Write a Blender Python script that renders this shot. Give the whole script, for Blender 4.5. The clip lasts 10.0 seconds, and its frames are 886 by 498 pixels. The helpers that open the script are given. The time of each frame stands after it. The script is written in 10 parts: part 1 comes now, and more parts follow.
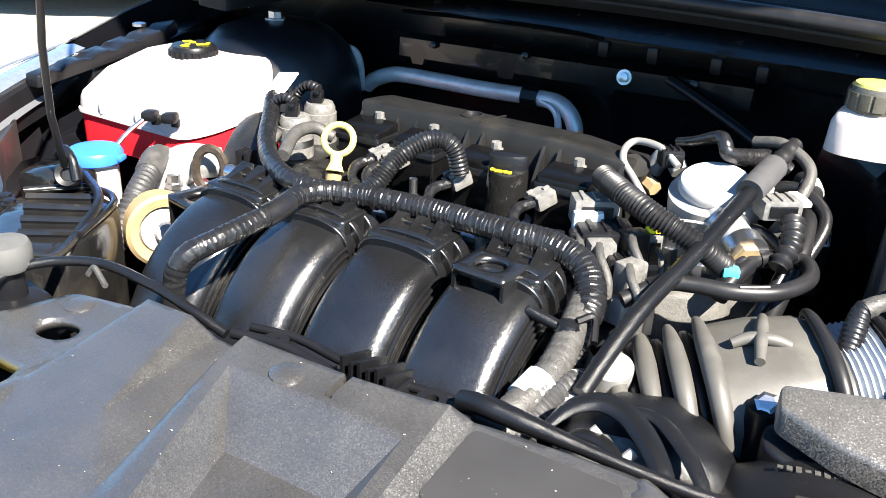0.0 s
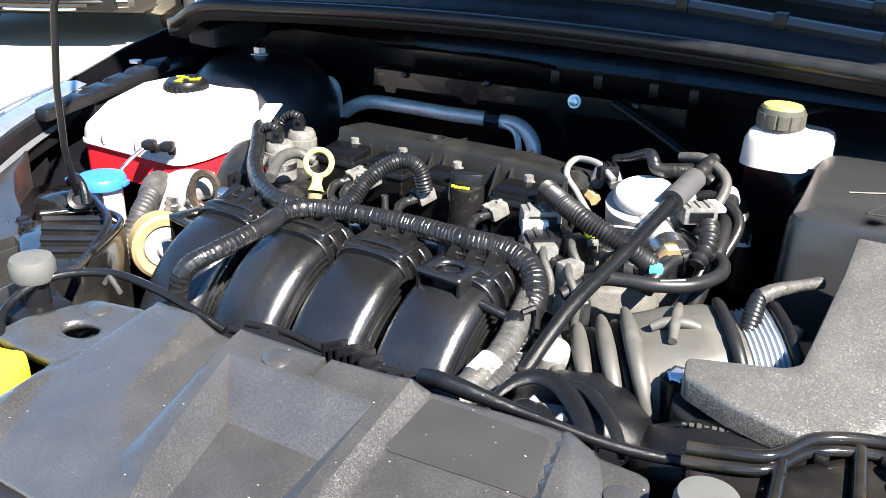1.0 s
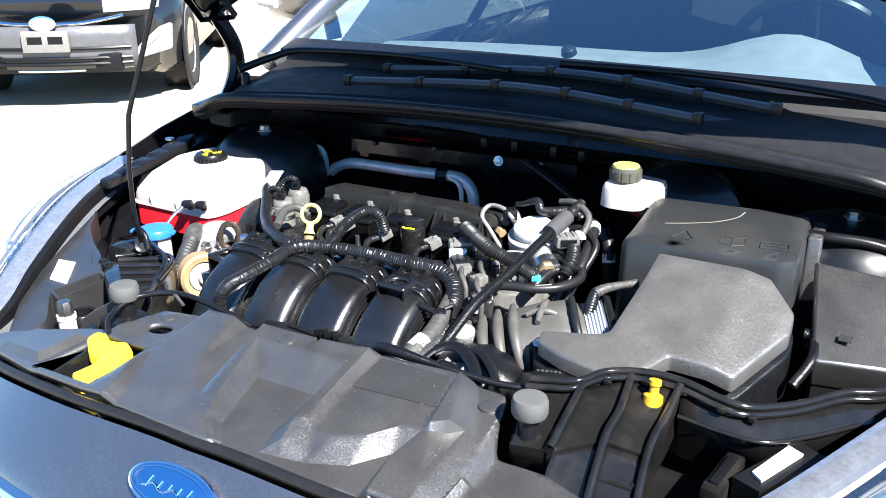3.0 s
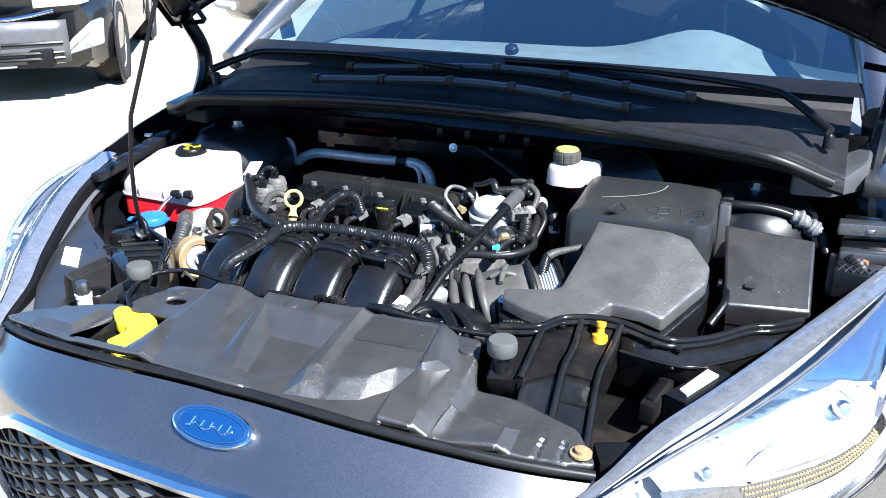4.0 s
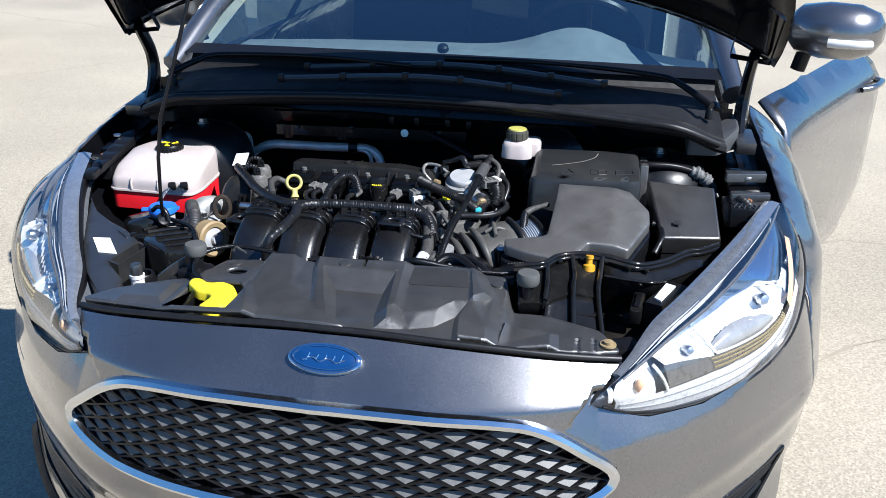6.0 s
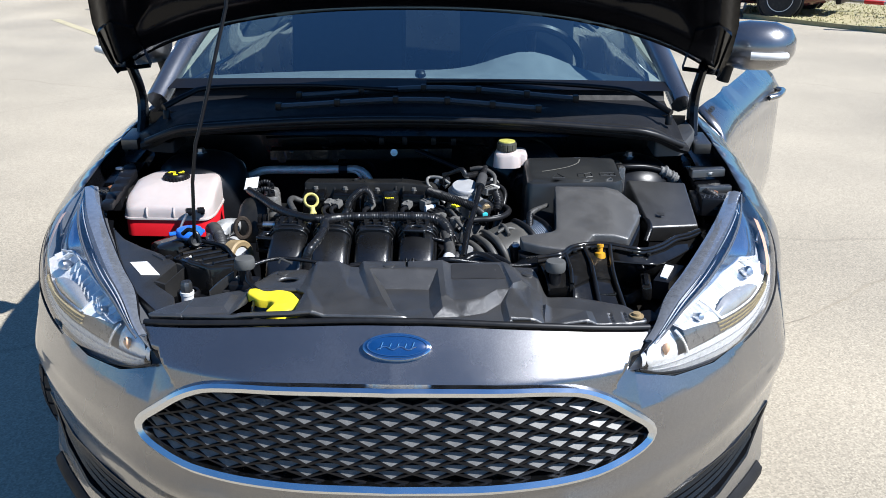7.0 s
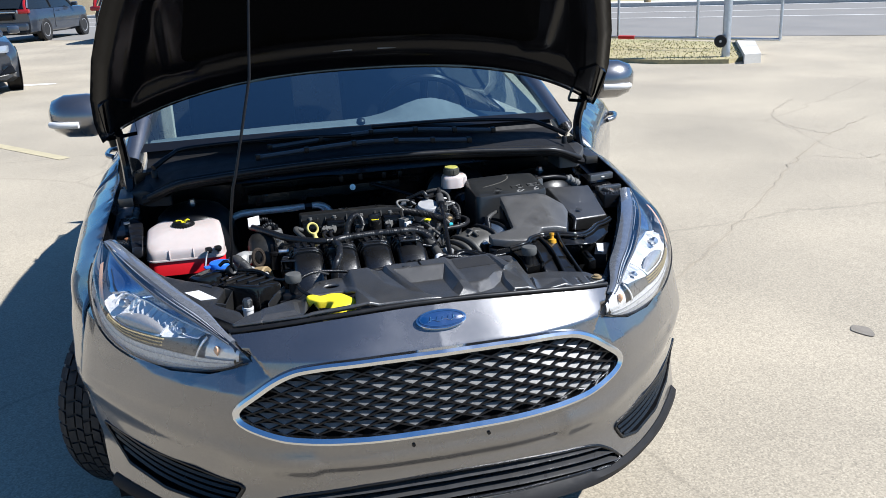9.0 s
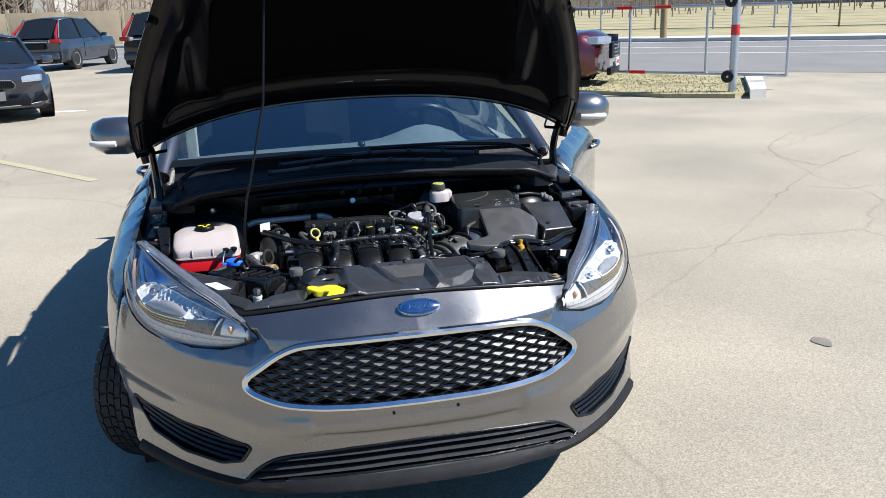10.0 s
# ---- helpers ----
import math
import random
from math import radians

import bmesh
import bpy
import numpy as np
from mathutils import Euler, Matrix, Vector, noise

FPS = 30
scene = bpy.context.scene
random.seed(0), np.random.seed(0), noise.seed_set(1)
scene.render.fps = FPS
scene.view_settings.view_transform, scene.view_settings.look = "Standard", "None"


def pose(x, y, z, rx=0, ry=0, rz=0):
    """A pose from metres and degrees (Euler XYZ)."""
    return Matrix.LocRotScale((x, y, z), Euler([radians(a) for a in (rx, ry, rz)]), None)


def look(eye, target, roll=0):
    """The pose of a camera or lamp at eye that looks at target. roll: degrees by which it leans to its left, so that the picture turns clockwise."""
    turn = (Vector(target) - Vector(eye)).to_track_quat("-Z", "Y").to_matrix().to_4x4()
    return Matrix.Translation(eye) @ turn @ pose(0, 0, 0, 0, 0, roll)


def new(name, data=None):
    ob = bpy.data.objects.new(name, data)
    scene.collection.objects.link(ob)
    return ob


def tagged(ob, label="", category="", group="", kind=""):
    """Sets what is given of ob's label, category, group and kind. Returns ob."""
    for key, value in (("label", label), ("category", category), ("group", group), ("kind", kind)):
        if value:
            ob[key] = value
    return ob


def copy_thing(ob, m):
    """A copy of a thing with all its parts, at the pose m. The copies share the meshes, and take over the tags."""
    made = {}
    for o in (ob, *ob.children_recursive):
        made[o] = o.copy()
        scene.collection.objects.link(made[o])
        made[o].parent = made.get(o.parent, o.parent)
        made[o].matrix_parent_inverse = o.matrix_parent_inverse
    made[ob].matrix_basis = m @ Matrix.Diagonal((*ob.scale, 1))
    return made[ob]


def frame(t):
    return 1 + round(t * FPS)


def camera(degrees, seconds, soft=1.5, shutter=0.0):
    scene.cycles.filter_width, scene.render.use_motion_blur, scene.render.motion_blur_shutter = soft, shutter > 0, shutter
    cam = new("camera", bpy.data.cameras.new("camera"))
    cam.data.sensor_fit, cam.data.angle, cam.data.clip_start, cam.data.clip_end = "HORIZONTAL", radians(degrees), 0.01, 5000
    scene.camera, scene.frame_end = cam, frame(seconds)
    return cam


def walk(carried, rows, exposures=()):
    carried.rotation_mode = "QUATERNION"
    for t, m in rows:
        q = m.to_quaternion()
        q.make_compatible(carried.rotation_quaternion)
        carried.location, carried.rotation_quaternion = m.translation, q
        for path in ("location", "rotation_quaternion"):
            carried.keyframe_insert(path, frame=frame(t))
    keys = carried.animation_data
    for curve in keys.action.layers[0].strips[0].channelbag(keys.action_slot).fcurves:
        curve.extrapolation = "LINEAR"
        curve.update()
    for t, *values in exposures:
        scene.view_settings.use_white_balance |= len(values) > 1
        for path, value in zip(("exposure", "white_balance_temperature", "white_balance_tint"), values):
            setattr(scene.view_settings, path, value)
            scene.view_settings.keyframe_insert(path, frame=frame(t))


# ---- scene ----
cam = camera(53.6, 10.0, 0.6)
PATH = [
    (0, (0.31, -0.04, 1.193), (-0.606, 1.527, 0.352), 2.8),
    (0.5, (0.348, -0.08, 1.207), (-0.573, 1.493, 0.386), 2.0),
    (1, (0.388, -0.13, 1.234), (-0.514, 1.465, 0.433), 1.8),
    (1.5, (0.439, -0.196, 1.275), (-0.455, 1.41, 0.487), 1.4),
    (2, (0.494, -0.265, 1.31), (-0.413, 1.347, 0.549), 1.0),
    (2.5, (0.586, -0.36, 1.352), (-0.349, 1.252, 0.626), 0.1),
    (4, (0.686, -0.669, 1.452), (-0.08, 1.016, 0.695), -0.2),
    (4.5, (0.659, -0.817, 1.475), (0.022, 0.924, 0.724), 0.4),
    (5, (0.615, -0.919, 1.502), (0.085, 0.856, 0.748), 1.7),
    (5.5, (0.515, -1.002, 1.51), (0.101, 0.791, 0.725), 1.7),
    (6, (0.405, -1.119, 1.536), (0.101, 0.699, 0.759), 1.1),
    (7.5, (-0.052, -1.424, 1.532), (0.057, 0.459, 0.867), -0.6),
    (8, (-0.229, -1.501, 1.553), (0.014, 0.374, 0.9), -1.6),
    (8.5, (-0.38, -1.658, 1.585), (-0.003, 0.199, 0.948), -2.0),
    (9, (-0.43, -1.835, 1.606), (0.006, 0.022, 1.005), -2.4),
    (9.5, (-0.406, -2.068, 1.617), (0.015, -0.195, 1.057), -2.6),
    (10, (-0.414, -2.262, 1.635), (-0.012, -0.376, 1.103), -1.9),
]
# the camera stops down as more of the bright ground comes into view
EXPOSURE = [(0, 2.58, 7000, 10), (2.5, 2.31, 6600, 10), (4.4, 1.85, 5850, 10), (5.0, 1.55, 5800, 10), (5.6, 1.2, 5850, 10), (6.2, 1.05, 5950, 10), (7.5, 0.95, 6000, 10), (8.8, 0.92, 6050, 10), (10.0, 0.83, 6100, 10)]
walk(cam, [(t, look(eye, target, roll)) for t, eye, target, roll in PATH],
     exposures=EXPOSURE)
# ---------------------------------------------------------------- world and sun
TO_SUN = Vector((0.82, -0.39, 1.0)).normalized()
world = bpy.data.worlds.new("sky")
scene.world = world
world.use_nodes = True
wn = world.node_tree
sky = wn.nodes.new("ShaderNodeTexSky")
sky.sky_type, sky.sun_disc = "NISHITA", False
sky.sun_elevation = math.asin(TO_SUN.z)
sky.sun_rotation = math.atan2(TO_SUN.x, TO_SUN.y)
sky.air_density, sky.dust_density, sky.ozone_density = 1.0, 0.1, 4.0
deep = wn.nodes.new("ShaderNodeVectorMath")
deep.operation = "MULTIPLY"
deep.inputs[1].default_value = (0.60, 0.97, 1.22)
wn.links.new(sky.outputs[0], deep.inputs[0])
wn.links.new(deep.outputs[0], wn.nodes["Background"].inputs[0])
wn.nodes["Background"].inputs[1].default_value = 0.058
sun = new("sun", bpy.data.lights.new("sun", "SUN"))
sun.data.energy, sun.data.angle, sun.data.color = 5.0, radians(0.53), (1.0, 0.96, 0.90)
sun.matrix_world = look((6, -10, 7), Vector((6, -10, 7)) - TO_SUN)


# ---------------------------------------------------------------- materials
def mat(name, col, rough=0.5, metal=0.0, vary=0.15, scale=30.0, bump=0.0, bscale=400.0, coat=0.0, fine=None, spec=0.5,
        trans=0.0, ior=1.45, relief=0.5, stain=0.0, stain_col=(0.3, 0.27, 0.22)):
    m = bpy.data.materials.new(name)
    m.use_nodes = True
    t, b = m.node_tree, m.node_tree.nodes["Principled BSDF"]
    n, l = t.nodes, t.links
    co = n.new("ShaderNodeTexCoord")
    big = n.new("ShaderNodeTexNoise")
    big.inputs["Scale"].default_value, big.inputs["Detail"].default_value = scale, 5
    l.new(co.outputs["Object"], big.inputs["Vector"])
    small = n.new("ShaderNodeTexNoise")
    small.inputs["Scale"].default_value, small.inputs["Detail"].default_value = bscale, 3
    l.new(co.outputs["Object"], small.inputs["Vector"])
    add = n.new("ShaderNodeMath")
    add.operation = "ADD"
    l.new(big.outputs["Fac"], add.inputs[0])
    l.new(small.outputs["Fac"], add.inputs[1])
    ramp = n.new("ShaderNodeMapRange")
    ramp.inputs[1].default_value, ramp.inputs[2].default_value = 0.6, 1.4
    ramp.inputs[3].default_value, ramp.inputs[4].default_value = 1 - vary, 1 + vary
    l.new(add.outputs[0], ramp.inputs[0])
    mix = n.new("ShaderNodeVectorMath")
    mix.operation = "SCALE"
    mix.inputs[0].default_value = col
    l.new(ramp.outputs[0], mix.inputs["Scale"])
    colour = mix.outputs[0]
    if stain > 0:
        blot = n.new("ShaderNodeTexNoise")
        blot.inputs["Scale"].default_value, blot.inputs["Detail"].default_value = scale * 0.45, 8
        l.new(co.outputs["Object"], blot.inputs["Vector"])
        cut = n.new("ShaderNodeMapRange")
        cut.inputs[1].default_value, cut.inputs[2].default_value = 0.52, 0.72
        cut.inputs[3].default_value, cut.inputs[4].default_value = 0, stain
        l.new(blot.outputs["Fac"], cut.inputs[0])
        dirt = n.new("ShaderNodeMix")
        dirt.data_type = "RGBA"
        l.new(cut.outputs[0], dirt.inputs[0])
        l.new(colour, dirt.inputs[6])
        dirt.inputs[7].default_value = (*stain_col, 1)
        colour = dirt.outputs[2]
    l.new(colour, b.inputs["Base Color"])
    rr = n.new("ShaderNodeMapRange")
    rr.inputs[1].default_value, rr.inputs[2].default_value = 0.3, 0.7
    rr.inputs[3].default_value, rr.inputs[4].default_value = max(0.02, rough * 0.85), min(1, rough * 1.15)
    l.new(big.outputs["Fac"], rr.inputs[0])
    l.new(rr.outputs[0], b.inputs["Roughness"])
    b.inputs["Metallic"].default_value = metal
    b.inputs["Coat Weight"].default_value = coat
    b.inputs["Coat Roughness"].default_value = 0.04
    b.inputs["Specular IOR Level"].default_value = spec
    b.inputs["Transmission Weight"].default_value = trans
    b.inputs["IOR"].default_value = ior
    if bump > 0:
        bp = n.new("ShaderNodeBump")
        bp.inputs["Strength"].default_value, bp.inputs["Distance"].default_value = bump, min(0.002, relief / bscale)
        l.new(small.outputs["Fac"], bp.inputs["Height"])
        l.new(bp.outputs[0], b.inputs["Normal"])
    return m


def paint_mat(name, col, metal=0.75, rough=0.34):
    """Metallic car paint: flakes under a clear coat, with fine dust."""
    m = mat(name, col, rough, metal, 0.05, 6, coat=1.0, bscale=900)
    t = m.node_tree
    b = t.nodes["Principled BSDF"]
    co = t.nodes.new("ShaderNodeTexCoord")
    v = t.nodes.new("ShaderNodeTexVoronoi")
    v.inputs["Scale"].default_value = 1100
    t.links.new(co.outputs["Object"], v.inputs["Vector"])
    flake = t.nodes.new("ShaderNodeTexVoronoi")
    flake.inputs["Scale"].default_value = 620
    t.links.new(co.outputs["Object"], flake.inputs["Vector"])
    glint = t.nodes.new("ShaderNodeMapRange")
    glint.inputs[1].default_value, glint.inputs[2].default_value = 0.2, 0.9
    glint.inputs[3].default_value, glint.inputs[4].default_value = 0.88, 1.16
    t.links.new(flake.outputs["Color"], glint.inputs[0])
    tint = t.nodes.new("ShaderNodeVectorMath")
    tint.operation = "SCALE"
    t.links.new(b.inputs["Base Color"].links[0].from_socket, tint.inputs[0])
    t.links.new(glint.outputs[0], tint.inputs["Scale"])
    t.links.new(tint.outputs[0], b.inputs["Base Color"])
    bp = t.nodes.new("ShaderNodeBump")
    bp.inputs["Strength"].default_value, bp.inputs["Distance"].default_value = 0.07, 0.001
    t.links.new(v.outputs["Color"], bp.inputs["Height"])
    t.links.new(bp.outputs[0], b.inputs["Normal"])
    return m


def grain_mat(name, col, rough, turn, cells, coat=0.75):
    """Moulded plastic with a sharp grain: every tiny facet leans its own way and glints in the sun."""
    m = mat(name, col, rough, 0, 0.30, 18, bscale=900, spec=0.9, stain=0.12, stain_col=(0.07, 0.067, 0.06))
    t = m.node_tree
    n, l = t.nodes, t.links
    b = n["Principled BSDF"]
    b.inputs["Coat Weight"].default_value, b.inputs["Coat Roughness"].default_value, b.inputs["Coat IOR"].default_value = coat, 0.31, 1.6
    co, geo = n.new("ShaderNodeTexCoord"), n.new("ShaderNodeNewGeometry")
    v = n.new("ShaderNodeTexVoronoi")
    v.inputs["Scale"].default_value = cells
    l.new(co.outputs["Object"], v.inputs["Vector"])
    mid, lean, add, unit = (n.new("ShaderNodeVectorMath") for _ in range(4))
    mid.operation, lean.operation, add.operation, unit.operation = "SUBTRACT", "SCALE", "ADD", "NORMALIZE"
    mid.inputs[1].default_value = (0.5, 0.5, 0.5)
    lean.inputs["Scale"].default_value = turn
    l.new(v.outputs["Color"], mid.inputs[0])
    l.new(mid.outputs[0], lean.inputs[0])
    l.new(lean.outputs[0], add.inputs[0])
    l.new(geo.outputs["Normal"], add.inputs[1])
    l.new(add.outputs[0], unit.inputs[0])
    l.new(unit.outputs[0], b.inputs["Normal"])
    return m


PAINT = paint_mat("grey_paint", (0.195, 0.194, 0.20), 0.9, 0.28)
PAINT_BLACK = paint_mat("black_paint", (0.012, 0.012, 0.014), 0.3)
PAINT_RED = paint_mat("dark_red_paint", (0.08, 0.012, 0.02), 0.5)
PAINT_SLATE = paint_mat("slate_paint", (0.07, 0.08, 0.10), 0.7)
BAY = mat("bay_black_paint", (0.003, 0.0032, 0.0042), 0.25, 0, 0.2, 18, coat=0.2, spec=0.25)
BLACK = mat("black_plastic", (0.006, 0.006, 0.007), 0.36, 0, 0.2, 40, 0.1, 1500, spec=0.25)
SATIN = mat("satin_black_plastic", (0.005, 0.0052, 0.006), 0.24, 0, 0.2, 40, 1.0, 1500, spec=0.4, relief=0.45)
RUNNER = grain_mat("dusty_intake_plastic", (0.0050, 0.0051, 0.0056), 0.28, 0.17, 1500, 0.0)
GLOSSB = mat("glossy_black_plastic", (0.008, 0.0078, 0.0078), 0.12, 0, 0.3, 25, 0.2, 60, stain=0.45, stain_col=(0.045, 0.038, 0.029))
GRAIN = grain_mat("grained_dark_grey_plastic", (0.029, 0.0282, 0.0275), 0.42, 0.40, 1250)
GRAIN_LID = grain_mat("dusty_grained_plastic", (0.054, 0.052, 0.049), 0.45, 0.46, 1250, 0.45)
COWL = mat("black_cowl_plastic", (0.014, 0.014, 0.015), 0.55, 0, 0.3, 25, 0.4, 1150, spec=0.14)
GRAIN2 = grain_mat("grained_black_plastic", (0.016, 0.0157, 0.0155), 0.40, 0.32, 1300)
RUBBER = mat("black_rubber", (0.009, 0.009, 0.010), 0.42, 0, 0.25, 50, 0.2, 1500, spec=0.35)
RUBBER_G = mat("grey_rubber", (0.065, 0.066, 0.064), 0.75, 0, 0.15, 60, 0.3, 1800)
TAPE = mat("wrapped_tape", (0.0075, 0.0075, 0.0083), 0.33, 0, 0.3, 120, 0.25, 500, spec=0.55)
FOAM = mat("dark_foam", (0.035, 0.035, 0.037), 0.8, 0, 0.3, 90, 0.4, 1800)
BRAID = mat("braided_sleeve", (0.028, 0.028, 0.029), 0.5, 0, 0.5, 500, 0.8, 900)
ALU = mat("cast_aluminium", (0.35, 0.35, 0.345), 0.45, 0.5, 0.35, 60, 0.4, 1600, stain=0.3, stain_col=(0.2, 0.19, 0.17))
CASTING = mat("dirty_cast_alloy", (0.105, 0.102, 0.096), 0.6, 0.25, 0.5, 50, 0.5, 700, stain=0.5, stain_col=(0.03, 0.027, 0.022))
TOWER = mat("tower_black_paint", (0.004, 0.0046, 0.006), 0.36, 0, 0.3, 18, spec=0.45)
STEEL = mat("bare_steel", (0.5, 0.51, 0.53), 0.32, 1.0, 0.15, 60, 0.1, 1500)
PIPE_ALU = mat("dull_aluminium_pipe", (0.20, 0.195, 0.185), 0.42, 0.3, 0.15, 60, 0.1, 1500)
CHROME = mat("chrome", (0.78, 0.79, 0.81), 0.07, 1.0, 0.04, 20)
CHROME_B = mat("brushed_trim", (0.62, 0.64, 0.67), 0.2, 1.0, 0.05, 20)
WHITE = mat("white_plastic", (0.55, 0.55, 0.54), 0.4, 0, 0.06, 30, 0.05, 300)
PALE = mat("pale_grey_plastic", (0.115, 0.113, 0.108), 0.42, 0, 0.4, 120, 0.2, 300, stain=0.3, stain_col=(0.07, 0.065, 0.055))
COOL_PIPE = mat("silver_pipe", (0.66, 0.63, 0.59), 0.42, 0.4, 0.25, 60, 0.1, 1500)
BRIGHT_ALU = mat("machined_aluminium", (0.40, 0.405, 0.415), 0.5, 0.3, 0.08, 50, 0.05, 500)
TRANSL = mat("translucent_tank", (0.44, 0.385, 0.365), 0.35, 0, 0.05, 12, 0.08, 60)
TRANSL.node_tree.nodes["Principled BSDF"].inputs["Subsurface Weight"].default_value = 0.35
TRANSL.node_tree.nodes["Principled BSDF"].inputs["Subsurface Radius"].default_value = (0.03, 0.02, 0.018)
COOLANT = mat("red_coolant", (0.62, 0.012, 0.02), 0.3, 0, 0.1, 12)
BLUE = mat("blue_plastic", (0.022, 0.13, 0.58), 0.35, 0, 0.08, 40)
BADGE_BLUE = mat("badge_blue", (0.004, 0.032, 0.115), 0.25, 0, 0.06, 40, coat=1.0)
YELLOW = mat("yellow_plastic", (0.85, 0.72, 0.02), 0.45, 0, 0.06, 30, 0.1, 500)
CREAM = mat("faded_yellow_plastic", (0.50, 0.43, 0.14), 0.45, 0, 0.1, 30, 0.1, 500)
TEAL = mat("teal_plastic", (0.05, 0.40, 0.45), 0.4)
TAN = mat("tan_pulley", (0.26, 0.19, 0.10), 0.55, 0.1, 0.2, 60, 0.2, 500)
PAPER = mat("white_label", (0.62, 0.62, 0.62), 0.5, 0, 0.05, 40)
TAPE_P = mat("pale_dusty_tape", (0.12, 0.12, 0.118), 0.6, 0, 0.5, 120, 0.5, 300)
TAPE_G = mat("grey_wrap", (0.042, 0.041, 0.039), 0.55, 0, 0.4, 120, 0.6, 500)
AMBER = mat("amber_lens", (0.60, 0.36, 0.22), 0.15, 0, 0.1, 80)
LAMP_BEZEL = mat("lamp_grey_bezel", (0.56, 0.57, 0.59), 0.3, 0.2, 0.1, 60)
# the sky's reflection is put into the dark chrome as a blue base colour
LAMP_BLADE = mat("lamp_sky_blue_chrome", (0.20, 0.30, 0.46), 0.14, 0.85, 0.05, 40)
REFLECTOR = mat("lamp_reflector", (0.78, 0.77, 0.75), 0.2, 0.35, 0.15, 90, 0.9, 95)
FABRIC = mat("dark_fabric", (0.03, 0.03, 0.033), 0.85, 0, 0.2, 40, 0.3, 700)
DASH = mat("dashboard_plastic", (0.155, 0.165, 0.168), 0.6, 0, 0.15, 20, 0.3, 900)
TYRE = mat("tyre_rubber", (0.014, 0.014, 0.015), 0.75, 0, 0.3, 40, 0.25, 500, stain=0.35, stain_col=(0.06, 0.056, 0.05))
GALV = mat("galvanised_steel", (0.48, 0.50, 0.52), 0.42, 0.8, 0.2, 25, 0.1, 200)
RED = mat("red_paint", (0.5, 0.03, 0.03), 0.4)
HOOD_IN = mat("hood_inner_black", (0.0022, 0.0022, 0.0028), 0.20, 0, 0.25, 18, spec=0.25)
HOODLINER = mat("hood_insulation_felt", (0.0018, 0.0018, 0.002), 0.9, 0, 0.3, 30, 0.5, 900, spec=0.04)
CONC = mat("kerb_concrete", (0.50, 0.48, 0.44), 0.85, 0, 0.2, 4, 0.3, 60)


def glass_mat(name, tint, rough=0.0, floor=0.05, power=5.0):
    """Thin clear sheet: mostly see-through, with a mirror share that grows at grazing angles."""
    m = bpy.data.materials.new(name)
    m.use_nodes = True
    t = m.node_tree
    t.nodes.remove(t.nodes["Principled BSDF"])
    tr, gl, mx, lw, pw, mr = (t.nodes.new(k) for k in ("ShaderNodeBsdfTransparent", "ShaderNodeBsdfGlossy", "ShaderNodeMixShader", "ShaderNodeLayerWeight", "ShaderNodeMath", "ShaderNodeMapRange"))
    tr.inputs[0].default_value = (*tint, 1)
    gl.inputs["Roughness"].default_value = rough
    lw.inputs[0].default_value = 0.5
    pw.operation = "POWER"
    pw.inputs[1].default_value = power
    mr.inputs[3].default_value, mr.inputs[4].default_value = floor, 1.0
    t.links.new(lw.outputs["Facing"], pw.inputs[0])
    t.links.new(pw.outputs[0], mr.inputs[0])
    t.links.new(mr.outputs[0], mx.inputs[0])
    t.links.new(tr.outputs[0], mx.inputs[1])
    t.links.new(gl.outputs[0], mx.inputs[2])
    t.links.new(mx.outputs[0], t.nodes["Material Output"].inputs[0])
    return m


GLASS = glass_mat("windscreen_glass", (0.62, 0.86, 0.91), 0.0, 0.27, 4.0)
GLASS_DARK = glass_mat("tinted_glass", (0.18, 0.21, 0.23))
LENS = glass_mat("clear_lens", (0.96, 0.97, 0.98), 0.015, 0.065, 4.0)


# ---------------------------------------------------------------- mesh helpers
def part(name, bm, material, parent=None, label="", smooth=35, solid=0.0, bevel=0.0):
    """One bmesh as one mesh object under a thing or a part."""
    bmesh.ops.remove_doubles(bm, verts=bm.verts, dist=1e-5)
    bmesh.ops.recalc_face_normals(bm, faces=bm.faces)
    me = bpy.data.meshes.new(name)
    bm.to_mesh(me)
    bm.free()
    me.materials.append(material)
    if smooth:
        me.shade_smooth()
        me.set_sharp_from_angle(angle=radians(smooth))
    ob = new(name, me)
    if parent is not None:
        ob.parent = parent
        if parent.type == "EMPTY":
            ob.matrix_parent_inverse = Matrix.Translation(-parent.location)
    if solid:
        s = ob.modifiers.new("solid", "SOLIDIFY")
        s.thickness, s.offset = abs(solid), 1 if solid > 0 else -1
    if bevel:
        b = ob.modifiers.new("bevel", "BEVEL")
        b.width, b.segments, b.limit_method, b.angle_limit = bevel, 2, "ANGLE", radians(40)
    if label:
        ob["label"] = label
    return ob


def thing(name, label, category, at=(0, 0, 0), group="", kind=""):
    ob = new(name)
    ob.location = at
    ob.empty_display_size = 0.05
    return tagged(ob, label, category, group, kind)


def true_normals(ob, seen, shape):
    """Shade a skin by the slope of the surface it samples; seen: its points and their places on the surface."""
    out = []
    for v in ob.data.vertices:
        u, w = seen[tuple(round(c, 5) for c in v.co)]
        n = (shape(u + 0.003, w) - shape(u - 0.003, w)).cross(shape(u, w + 0.003) - shape(u, w - 0.003)).normalized()
        out.append(n)
    me = ob.data
    k = sum(me.vertices[p.vertices[0]].normal.dot(out[p.vertices[0]]) for p in me.polygons)
    me.normals_split_custom_set_from_vertices([tuple(n if k > 0 else -n) for n in out])


